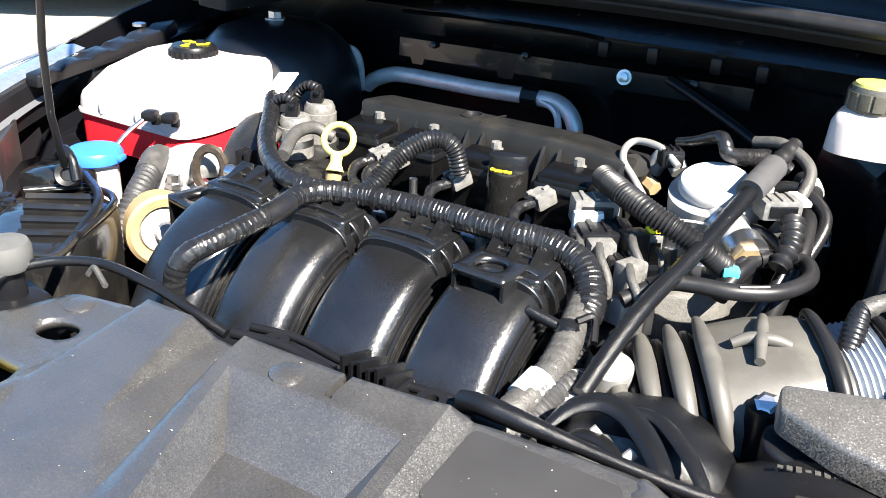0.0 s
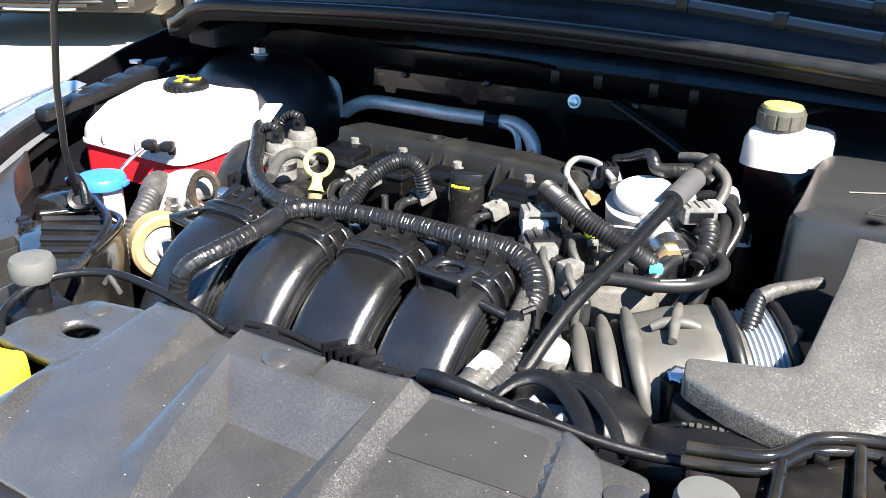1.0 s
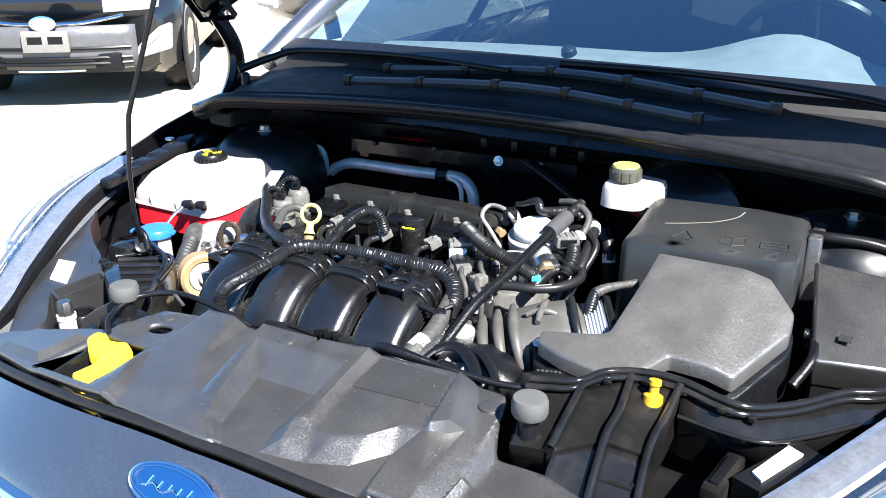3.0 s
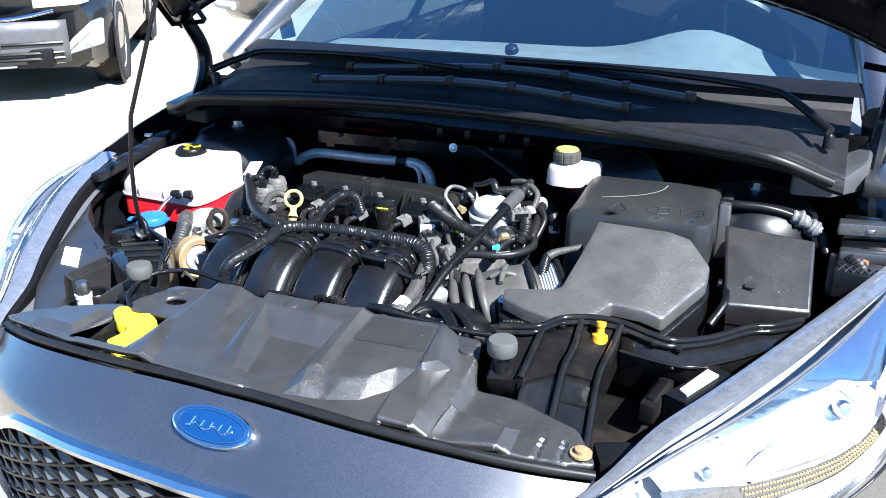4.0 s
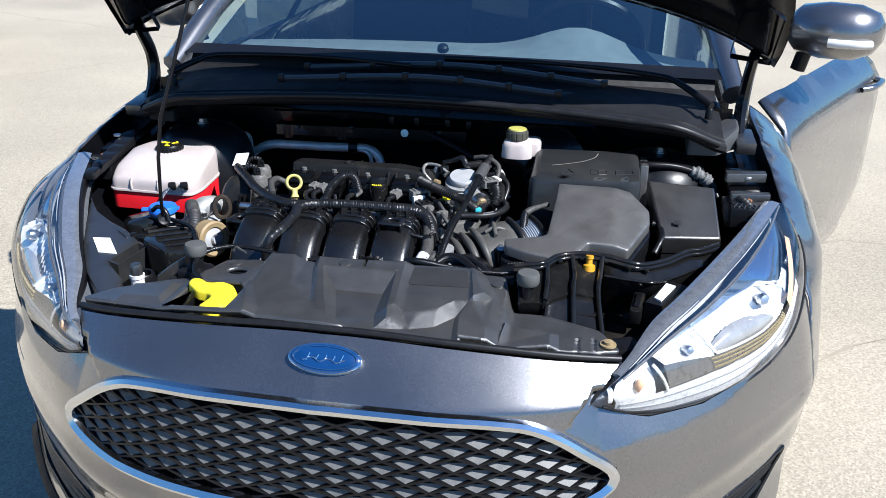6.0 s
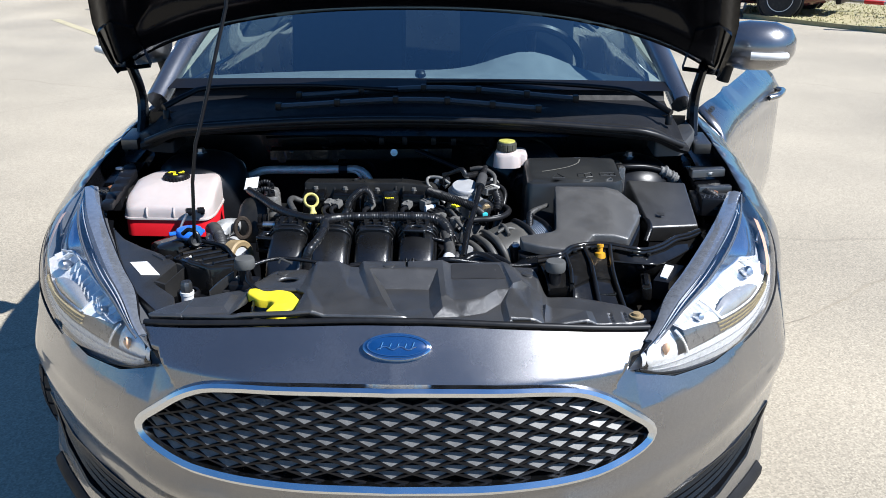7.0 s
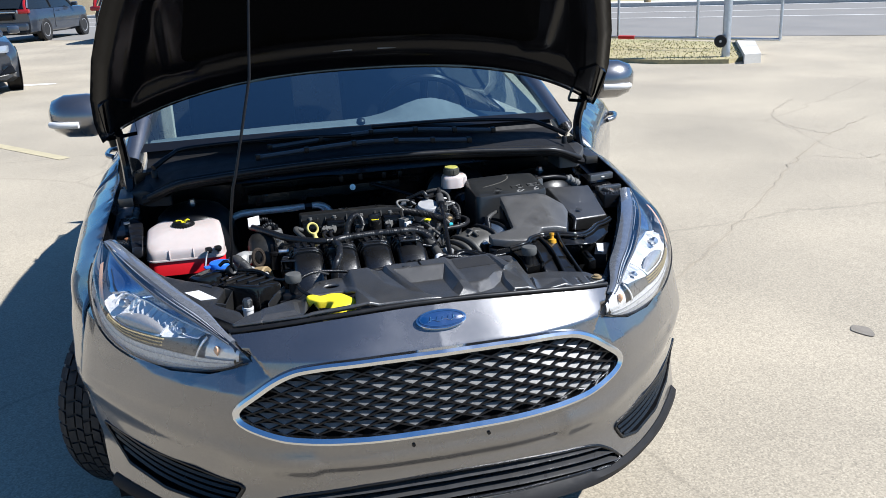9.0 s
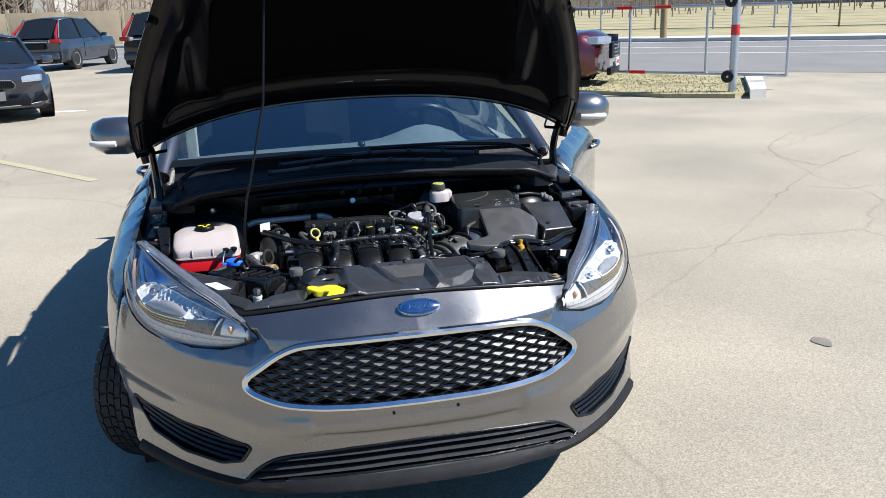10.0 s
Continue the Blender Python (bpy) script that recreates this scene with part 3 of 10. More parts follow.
for sgn in (1, -1):
    for k in range(-16, 17):
        for run in clip_run(lambda s: (s, 0.645 + sgn * RISE * (s - k * PITCH)), -0.56, 0.56):
            rings = []
            for u, z in run[::2] + [run[-1]]:
                rings.append([fascia(u, z + 0.0020, -0.004), fascia(u, z - 0.0020, -0.004), fascia(u, z - 0.0038, -0.017), fascia(u, z + 0.0038, -0.017)])
            part("mesh_bar", loft(rings), BLACK, grille, "", 30)
GRILLE_GREY = mat("grille_grey", (0.115, 0.113, 0.109), 0.45, 0.2, 0.3, 60)
for row in range(-5, 6):
    for col in range(-8, 9):
        u0, z0 = (col + 0.5 * ((row + 1) % 2)) * PITCH, 0.645 + row * RISE * PITCH / 2
        h, w = RISE * PITCH / 2, PITCH / 2
        pts = [(u0 - w * 0.90, z0 + h * 0.02), (u0, z0 - h * 0.88), (u0 + w * 0.90, z0 + h * 0.02)]
        if all(inside(u, z, IN) for u, z in pts):
            a, b, c = (fascia(u, z, d) for (u, z), d in zip(pts, (-0.013, -0.005, -0.013)))
            f = bmesh.new()
            front, back = [f.verts.new(p) for p in (a, b, c)], [f.verts.new(p + Vector((0, 0.003, -0.002))) for p in (a, b, c)]
            for face in (front, back[::-1], (front[1], front[0], back[0], back[1]), (front[2], front[1], back[1], back[2]), (front[0], front[2], back[2], back[0])):
                f.faces.new(face)
            part("facet", f, GRILLE_GREY, grille, smooth=0)

# lower intake with slats
SLAT = mat("dusty_slat_plastic", (0.035, 0.035, 0.036), 0.3, 0, 0.25, 40, 0.1, 900, stain=0.4, stain_col=(0.05, 0.046, 0.04))
intake = part("lower_intake", sheet(smooth_loop(LOW_OUT, 100), [], 0.05, lambda u, z: fascia(u, z, -0.026)), BLACK, car, "black lower air intake with slats", 40)
rim_sweep(smooth_loop(LOW_OUT, 120), 0.006, 0.003, 0.06, intake, SATIN, "surround", "")
for z0 in (0.395, 0.372, 0.350):
    run = clip_run(lambda s: (s, z0 - 0.045 * (abs(s) / 0.55) ** 2.5), -0.58, 0.58, 80, LOW_OUT)
    if run:
        part("slat", loft([[fascia(u, z + 0.006, -0.010), fascia(u, z - 0.002, 0.004), fascia(u, z - 0.007, -0.020), fascia(u, z + 0.003, -0.025)] for u, z in run[0]]), SLAT, intake, smooth=40)

# side grilles at the corners
for sg, fo in ((1, FOG_R), (-1, FOG_L)):
    fg = part("corner_grille", sheet(fo, [], 0.03, lambda u, z: fascia(u, z, -0.03)), BLACK, car, "black ribbed corner grille insert", 40)
    rim_sweep(fo, 0.008, 0.004, 0.03, fg, SATIN, "surround", "")
    for k in range(5):
        line = []
        for i in range(50):
            f = i / 49
            u = sg * (0.535 + 0.48 * f)
            z = 0.352 + 0.0165 * k + (0.026 + 0.009 * k) * 0.4 * f + 0.045 * f * f
            if inside(u, z - 0.002, fo) and inside(u, z + 0.008, fo):
                line.append((u, z))
        if len(line) > 4:
            part("rib", loft([[fascia(u, z + 0.008, -0.003), fascia(u, z + 0.001, 0.001), fascia(u, z - 0.003, -0.026), fascia(u, z + 0.004, -0.026)] for u, z in line]), SATIN, fg, smooth=40)

# the oval badge: a blue field in a bright ring, with plain script-like bars
bt = fascia(u_of(0.01), 0.803)
bn = (fascia(0.01, 0.815) - fascia(0.01, 0.79)).normalized()
badge_m = Matrix.Translation(bt + Vector((0, -0.004, 0.002))) @ Matrix(((1, 0, 0, 0), (0, bn.y, -bn.z, 0), (0, bn.z, bn.y, 0), (0, 0, 0, 1)))


def oval(a, b, h0, h1, bev=0.0):
    rings = []
    for r, h in ((1.0, h0), (1.0, h1 - bev), (0.975, h1), (0.5, h1 + bev * 0.6), (0.001, h1 + bev)):
        rings.append([badge_m @ Vector((a * r * math.cos(t), b * r * math.sin(t), h)) for t in (2 * math.pi * j / 48 for j in range(48))])
    return loft(rings)


badge = part("badge", oval(0.0625, 0.0265, -0.01, 0.005, 0.001), CHROME, car, "blue oval badge in a chrome ring", 40)
part("field", oval(0.0590, 0.0232, 0.0, 0.0068, 0.001), BADGE_BLUE, badge, "deep blue enamel field", 40)
ringb = bmesh.new()
loft([[badge_m @ Vector((a * math.cos(t), b * math.sin(t), h)) for t in (2 * math.pi * j / 48 for j in range(48))] for a, b, h in ((0.0548, 0.0200, 0.0070), (0.0548, 0.0200, 0.0084), (0.0535, 0.0190, 0.0084), (0.0535, 0.0190, 0.0070))], caps=False, bm=ringb)
part("inner_ring", ringb, CHROME, badge, "thin bright oval line", 30)
script = bmesh.new()
for x, h in ((-0.028, 0.009), (-0.012, 0.006), (0.002, 0.006), (0.016, 0.006), (0.029, 0.009)):
    tube([tuple(badge_m @ Vector((x - h * 0.25, -h * 0.75, 0.0086))), tuple(badge_m @ Vector((x + h * 0.25, h * 0.75, 0.0086)))], 0.0011, 6, 6, bm=script)
tube([tuple(badge_m @ Vector((x, -0.004 + 0.003 * math.sin(x * 220), 0.0086))) for x in np.linspace(-0.036, 0.036, 13)], 0.0013, 6, 40, bm=script)
part("bar", script, CHROME, badge, "plain bright strokes", 30)

# ---------------------------------------------------------------- headlamps
MILKY = mat("milky_light_guide", (0.50, 0.50, 0.50), 0.3, 0, 0.25, 90, 0.3, 200)
HONEY = mat("amber_cells", (0.44, 0.36, 0.20), 0.3, 0.3, 0.3, 200)
BROW = mat("lamp_brow_grey", (0.36, 0.35, 0.34), 0.18, 0.35, 0.25, 40, coat=0.5)
CLEAR_BAND = mat("lens_edge_grey", (0.26, 0.28, 0.32), 0.14, 0.6, 0.25, 60, 0.2, 160, coat=1.0)
LENS_BEAD = mat("clear_bead", (0.42, 0.43, 0.45), 0.12, 0.2, 0.3, 90, coat=1.0)
LAMP_RIM = mat("lamp_rim_grey", (0.10, 0.105, 0.115), 0.25, 0.2, 0.1, 60)
UP = spline([(0.466, 0.149, 0.764), (0.500, 0.172, 0.796), (0.560, 0.270, 0.824), (0.630, 0.375, 0.850), (0.740, 0.575, 0.886), (0.828, 0.778, 0.900)], 40)
LO = spline([(0.466, 0.146, 0.736), (0.515, 0.172, 0.715), (0.60, 0.240, 0.693), (0.705, 0.328, 0.690), (0.792, 0.425, 0.714), (0.840, 0.505, 0.767), (0.858, 0.62, 0.842), (0.838, 0.780, 0.900)], 40)


def lamp_skin(i, v, sg, sink=0.0):
    """Over the lamp: i along it from the tip, v from the upper to the lower edge; sink: metres below the lens."""
    k = min(39, int(i))
    a, b = UP[k].lerp(UP[k + 1], i - k), LO[k].lerp(LO[k + 1], i - k)
    p = a.lerp(b, v)
    w = (a - b).length
    p = p + Vector((0.45, -0.6, 0.55)).normalized() * (0.25 * w * 4 * v * (1 - v) * 0.9 - sink)
    return Vector((sg * p.x, p.y, p.z))


def lamp_patch(sg, i0, i1, v0, v1, sink, nv=10):
    rows = [[lamp_skin(i, v0 + (v1 - v0) * j / nv, sg, sink) for j in range(nv + 1)] for i in range(i0, i1 + 1)]
    return loft(rows, closed=False)


def blade_low(i):
    return float(np.interp(i, [4, 8, 14, 19.5, 24, 25.5, 27, 40], [0.13, 0.20, 0.225, 0.25, 0.35, 0.50, 0.60, 0.60]))


def band_up(i):
    return float(np.interp(i, [7, 12.5, 20, 22.5, 25.5], [0.36, 0.55, 0.69, 0.72, 0.70]))


def band_low(i):
    return float(np.interp(i, [7, 12.5, 19.5, 24], [0.70, 0.71, 0.79, 0.80]))



for sg in (1, -1):
    lamp = part("headlamp", lamp_patch(sg, 0, 40, 0.0, 1.0, 0.050), LAMP_BEZEL, car, "clear swept-back headlamp with a grey housing", 40)
    lens = part("lens", lamp_patch(sg, 0, 40, 0.0, 1.0, 0.0, 14), LENS, lamp, "clear polycarbonate lens", 60)
    lens.visible_shadow = False
    edge = bmesh.new()
    rows = []
    for i in list(range(0, 41)):
        rows.append((lamp_skin(i, 0.0, sg), lamp_skin(i, 0.0, sg, 0.062), lamp_skin(i, 0.045, sg, 0.004)))
    loft(rows, closed=True, bm=edge)
    rows = []
    for i in list(range(0, 41)):
        rows.append((lamp_skin(i, 1.0, sg), lamp_skin(i, 1.0, sg, 0.062), lamp_skin(i, 0.965, sg, 0.004)))
    loft(rows, closed=True, bm=edge)
    part("rim", edge, LAMP_RIM, lamp, "grey inner frame of the lamp", 40)
    # bright inner housing along the lower half, a dark blade above it, the main reflector bowl and the amber indicator
    for i0, i1, deep, name in ((7.4, 13.0, 0.008, "inner_chamber"), (13.3, 25.6, 0.014, "main_chamber")):
        rows = []
        for i in range(33):
            k = i0 + (i1 - i0) * i / 32
            a_, b_ = blade_low(k) + 0.01, band_up(k)
            rows.append([lamp_skin(k, a_ + (b_ - a_) * j / 10, sg, 0.016 + 0.020 * (1 - j / 10) + deep * math.sin(math.pi * i / 32) ** 0.7 * math.sin(math.pi * (j + 0.6) / 11.2) ** 0.7 + 0.0045 * (j < 6) * math.sin(i * 1.9)) for j in range(11)])
        part(name, loft(rows, closed=False), REFLECTOR, lamp, "bright mirror chamber of the lamp", 50)
    part("divider", loft([[lamp_skin(13.15 + dx, 0.24 + 0.30 * j / 6, sg, sk + 0.018 * (1 - j / 6)) for j in range(7)] for dx, sk in ((-0.25, 0.026), (-0.12, 0.013), (0.12, 0.013), (0.25, 0.026))], closed=False), REFLECTOR, lamp, "", 40)
    part("upper_blade", loft([[lamp_skin(i, 0.135 + (blade_low(i) - 0.135) * j / 8, sg, 0.010 + 0.026 * j / 8) for j in range(9)] for i in range(5, 41)], closed=False), LAMP_BLADE, lamp, "smooth dark chrome upper blade tinted with reflected sky blue", 60)
    part("blade_edge", tube([tuple(lamp_skin(i, blade_low(i), sg, 0.034)) for i in range(5, 27)], 0.003, 6, 40), REFLECTOR, lamp, "bright edge line", 60)
    part("gap", tube([tuple(lamp_skin(i, 1.0, sg, -0.001)) for i in range(0, 36)], 0.0022, 6, 60), RUBBER, lamp, "dark gap beneath the lens", 60)
    band = part("clear_band", lamp_patch(sg, 1, 40, 0.004, 0.105, -0.0015), LENS, lamp, "clear edge band of the lens", 60)
    band.visible_shadow = False
    for v, r_ in ((0.112, 0.0022), (0.128, 0.0012)):
        part("crease", tube([tuple(lamp_skin(i, v, sg, 0.0005)) for i in range(2, 40)], r_, 6, 60), LAMP_RIM, lamp, "dark crease line along the lens", 60)
    for v, r_, i0, i1 in ((0.020, 0.0018, 3, 16), (0.060, 0.0014, 4, 20), (0.040, 0.0012, 20, 36)):
        part("edge_bead", tube([tuple(lamp_skin(i, v, sg, -0.0022)) for i in range(i0, i1)], [r_ * 0.3, r_, r_, r_ * 0.3], 6, 40), LENS_BEAD, lamp, "clear moulded bead along the lens", 60)
    part("inner_divider", tube([tuple(lamp_skin(6.0 + 0.16 * k, 0.26 + 0.078 * k, sg, 0.012)) for k in range(7)], 0.0030, 6, 16), REFLECTOR, lamp, "bright divider beside the indicator", 60)
    strip = bmesh.new()
    for i in range(8, 100):
        for r_ in (0.3, 0.7):
            k = i / 4 + 0.12 * (r_ > 0.5)
            v0 = band_low(max(7, k)) + 0.02
            box(lamp_skin(k, v0 + (0.965 - v0) * r_, sg, 0.0155), (0.0034, 0.0034, 0.0022), Matrix.Rotation(sg * 0.7 + 0.78, 4, "Z"), strip)
    part("light_strip", strip, LENS_BEAD, lamp, "rows of small clear light cells", 30)
    part("strip_rail", loft([[lamp_skin(k, band_low(max(7, k)) + 0.01 + (0.965 - band_low(max(7, k))) * j / 6, sg, 0.016) for j in range(7)] for k in np.linspace(1.5, 28.5, 50)], closed=False), MILKY, lamp, "milky light guide", 60)
    part("strip_base", loft([[lamp_skin(k, band_up(k) + (band_low(k) - band_up(k)) * j / 6, sg, 0.016) for j in range(7)] for k in np.linspace(7.2, 23.5, 30)], closed=False), mat("lamp_bronze", (0.15, 0.145, 0.14), 0.3, 0.5, 0.3, 90), lamp, "bronze-grey reflector band", 60)
    cells = bmesh.new()
    for i in range(50, 94):
        k = i / 4
        for q in (0.2, 0.5, 0.8):
            box(lamp_skin(k + (q > 0.4) * 0.12, band_up(k) + (band_low(k) - band_up(k)) * q, sg, 0.013), (0.0031, 0.0031, 0.0026), Matrix.Rotation(sg * 0.7 + 0.78, 4, "Z"), cells)
    part("honeycomb", cells, HONEY, lamp, "fine amber honeycomb", 0)
    for k, v, rr in ((22.5, 0.46, 0.012), (11, 0.36, 0.009)):
        bulb_m = Matrix.Translation(lamp_skin(k, v, sg, 0.034)) @ Vector((sg * 0.35, -0.85, 0.35)).to_track_quat("Z", "Y").to_matrix().to_4x4()
        part("bulb", lathe([(rr * 0.5, -0.02), (rr * 0.7, -0.004), (rr, 0.0), (rr, 0.014), (rr * 0.7, 0.020), (0.001, 0.021)], 16, bulb_m), STEEL, lamp, "bright bulb shield", 50)
    rows = []
    for i in range(25):
        k = 12.4 + 10.2 * i / 24
        b_ = band_up(k)
        a_ = b_ - 0.24 * math.sin(math.pi * i / 24) ** 0.6
        rows.append([lamp_skin(k, a_ + (b_ - a_) * j / 8, sg, 0.026 - 0.014 * math.sin(math.pi * min(1, (j + 0.5) / 8.5)) ** 0.6 * math.sin(math.pi * i / 24) ** 0.5) for j in range(9)])
    part("projector_brow", loft(rows, closed=False), BROW, lamp, "smooth grey domed brow under the main chamber", 60)
    ring_m = Matrix.Translation(lamp_skin(22.6, 0.48, sg, 0.052)) @ Vector((sg * 0.35, -0.85, 0.40)).to_track_quat("Z", "Y").to_matrix().to_4x4()
    part("bowl", lathe([(0.010, -0.016), (0.020, -0.010), (0.028, 0.002), (0.031, 0.010), (0.033, 0.010), (0.029, 0.000), (0.020, -0.013)], 32, ring_m), REFLECTOR, lamp, "round mirror bowl", 50)
    tip = []
    for k in range(8):
        f = k / 7
        x_ = 0.500 - 0.040 * f
        tip.append([fascia(sg * u_of(x_ - 0.004), 0.798 - 0.062 * f, 0.0), lamp_skin(3.4 * (1 - f), 0.02, sg, 0.006)])
    part("lamp_ledge", loft(tip, closed=False), PAINT, car, "grey painted edge at the headlamp's tip", 40)
    shelf = []
    for i in range(0, 30):
        p = lamp_skin(i, 1.0, sg, 0.003)
        zl = float(np.interp(abs(p.x), [0.46, 0.50, 0.56, 0.66, 0.76, 0.83, 0.868], [0.738, 0.721, 0.701, 0.691, 0.702, 0.733, 0.77])) + 0.001
        shelf.append([p, fascia(math.copysign(u_of(abs(p.x)), p.x), zl, -0.001)])
    part("lamp_ledge", loft(shelf, closed=False), PAINT, car, "grey painted ledge under the headlamp", 40)
    part("indicator", lamp_patch(sg, 1, 6, 0.16, 0.72, 0.024), REFLECTOR, lamp, "bright indicator chamber at the tip", 60)
    part("indicator_bulb", lathe([(0.001, -0.016), (0.006, -0.007), (0.008, 0), (0.006, 0.007), (0.001, 0.010)], 14, Matrix.Translation(lamp_skin(4, 0.45, sg, 0.018))), AMBER, lamp, "amber indicator bulb", 60)
    part("side_marker", loft([[lamp_skin(k, float(np.interp(k, [24, 27, 30.5, 33], [0.72, 0.62, 0.50, 0.44])) + 0.11 * (j / 6 - 0.3), sg, 0.008) for j in range(7)] for k in np.linspace(24.4, 32.5, 20)], closed=False), AMBER, lamp, "amber side marker", 60)
    # black edge seal beside the hood gap
    fl = lambda i: 0.45 + 0.55 * step01(3, 12, i)
    seal = [[lamp_skin(i, 0.0, sg), lamp_skin(i, 0.0, sg) + Vector((-sg * 0.014, 0.007, 0.002)) * fl(i), lamp_skin(i, 0.0, sg) + Vector((-sg * 0.029, 0.014, -0.003)) * fl(i), lamp_skin(i, 0.0, sg) + Vector((-sg * 0.027, 0.012, -0.010)) * fl(i), lamp_skin(i, 0.0, sg, 0.012)] for i in range(2, 41)]
    part("lamp_flange", loft(seal), CLEAR_BAND, lamp, "clear glossy edge flange of the lamp", 40)
    skirt = [[lamp_skin(i, 0.0, sg) + Vector((-sg * dx * fl(i), dx * 0.5 * fl(i), dz)) for dx, dz in ((0.024, -0.009), (0.033, -0.012), (0.035, -0.060), (0.012, -0.060))] for i in range(2, 41)]
    part("lamp_skirt", loft(skirt), BLACK, lamp, "black edge of the lamp housing", 40)

# ---------------------------------------------------------------- wings, doors, sills
FT = np.array([(0.50, 0.80), (0.60, 0.842), (0.70, 0.874), (0.78, 0.900), (0.9, 0.938), (1.05, 0.972), (1.2, 0.992), (1.5, 1.000), (2.5, 1.005), (3.6, 1.03), (4.4, 0.98)])
INX = np.array([(0.50, 0.845), (0.70, 0.842), (0.80, 0.832), (1.0, 0.818), (1.2, 0.812), (1.5, 0.85), (3.6, 0.83), (4.4, 0.62)])


def flank(y, z, sg=1, out=0.0):
    """The car's side: y along it, z up."""
    top, inner = float(np.interp(y, FT[:, 0], FT[:, 1])), float(np.interp(y, INX[:, 0], INX[:, 1]))
    wide = 0.940 - 0.42 * max(0, 0.74 - y) ** 1.7 - 0.10 * max(0, y - 3.4) ** 2 * 1.2
    d = max(0, top - z)
    x = wide - (wide - inner) * max(0, 1 - d / 0.13) ** 2.0 - 0.05 * step01(0.55, 0.25, z)
    arch = math.hypot(y - 0.905, z - 0.317)
    x += 0.012 * step01(0.47, 0.37, arch)
    if y < 0.80:
        prof = float(np.interp(z, PROF[:, 0], PROF[:, 1]))
        nose = fascia(float(np.interp(y - 0.5 * prof, PY, PU)), min(z, 0.80)).x
        x = nose + (x - nose) * step01(0.56, 0.80, y)
    return Vector((sg * (x + out), y, z))


AJAR = 27.0
for sg in (1, -1):
    front = [(0.592, 0.838), (0.64, 0.80), (0.60, 0.71), (0.575, 0.60), (0.555, 0.50)]
    arch = [(0.905 + 0.365 * math.cos(a), 0.317 + 0.365 * math.sin(a)) for a in (math.radians(164 - 6 * i) for i in range(30))]
    top = [(y, float(np.interp(y, FT[:, 0], FT[:, 1]))) for y in np.linspace(1.30, 0.60, 20)]
    poly = front + arch + [(1.262, 0.26), (1.262, 0.60), (1.275, 0.85), (1.30, 0.99)] + top
    part("wing", sheet(poly, [], 0.014, lambda y, z: flank(y, z, sg)), PAINT, car, "dark grey metallic front wing", 60, solid=-0.003)
    lip_t = [[flank(y, float(np.interp(y, FT[:, 0], FT[:, 1])), sg), flank(y, float(np.interp(y, FT[:, 0], FT[:, 1])), sg) + Vector((-sg * 0.004, 0, -0.05)), flank(y, float(np.interp(y, FT[:, 0], FT[:, 1])), sg) + Vector((-sg * 0.05, 0, -0.05))] for y in np.linspace(0.74, 1.30, 16)]
    part("wing_flange", loft(lip_t, closed=False), BAY, car, "black inner edge of the wing", 40)
    liner = [[Vector((sg * x, 0.905 + r * math.cos(a), 0.317 + r * math.sin(a))) for x, r in ((0.86, 0.372), (0.80, 0.375), (0.60, 0.375))] for a in (math.radians(200 - 5 * i) for i in range(45))]
    part("arch_liner", loft(liner, closed=False), BLACK, car, "black wheel arch liner", 40)
    door = [(1.310, 0.30), (1.310, 0.60), (1.325, 0.85), (1.35, 0.992)] + [(y, float(np.interp(y, FT[:, 0], FT[:, 1]))) for y in np.linspace(1.45, 2.40, 8)] + [(2.40, 0.60), (2.38, 0.30)]
    ajar = Matrix.Translation((0.93, 1.31, 0)) @ Matrix.Rotation(radians(-AJAR), 4, "Z") @ Matrix.Translation((-0.93, -1.31, 0)) if sg > 0 else Matrix()
    dp = part("front_door", sheet(door, [], 0.05, lambda y, z: ajar @ flank(y, z, sg)), PAINT, car, "dark grey front door standing ajar" if sg > 0 else "dark grey metallic front door", 40, solid=-0.012)
    part("handle", tube([tuple(ajar @ flank(y, z, sg, o)) for y, z, o in ((2.12, 0.905, 0.005), (2.16, 0.91, 0.035), (2.28, 0.91, 0.035), (2.33, 0.905, 0.005))], 0.011, 10, 16), PAINT, dp, "body-coloured pull handle", 40)
    rear = [(2.415, 0.30), (2.415, 0.60), (2.42, 1.0)] + [(y, float(np.interp(y, FT[:, 0], FT[:, 1]))) for y in np.linspace(2.5, 4.38, 12)] + [(4.40, 0.6), (4.34, 0.30), (3.98, 0.28)] + [(3.555 + 0.36 * math.cos(a), 0.317 + 0.36 * math.sin(a)) for a in (math.radians(0 + 6 * i) for i in range(30))] + [(3.19, 0.28)]
    part("rear_quarter", sheet(rear, [], 0.06, lambda y, z: flank(y, z, sg)), PAINT, car, "dark grey metallic rear door and quarter", 40, solid=-0.004)
    part("sill", loft([[Vector((sg * 0.87, y, 0.31)), Vector((sg * 0.865, y, 0.20)), Vector((sg * 0.80, y, 0.18)), Vector((sg * 0.80, y, 0.31))] for y in (1.25, 2.2, 3.2)]), BLACK, car, "black sill", 40)

# ---------------------------------------------------------------- windscreen, roof and cabin
ROOF_HW = lambda y: float(np.interp(y, [1.28, 1.6, 2.0, 2.6, 3.4, 4.0, 4.4], [0.70, 0.66, 0.60, 0.585, 0.57, 0.54, 0.50]))
ROOF_Z = lambda y: float(np.interp(y, [1.25, 1.6, 2.0, 2.3, 2.8, 3.3, 3.8, 4.2], [1.08, 1.27, 1.415, 1.455, 1.465, 1.43, 1.32, 1.07]))


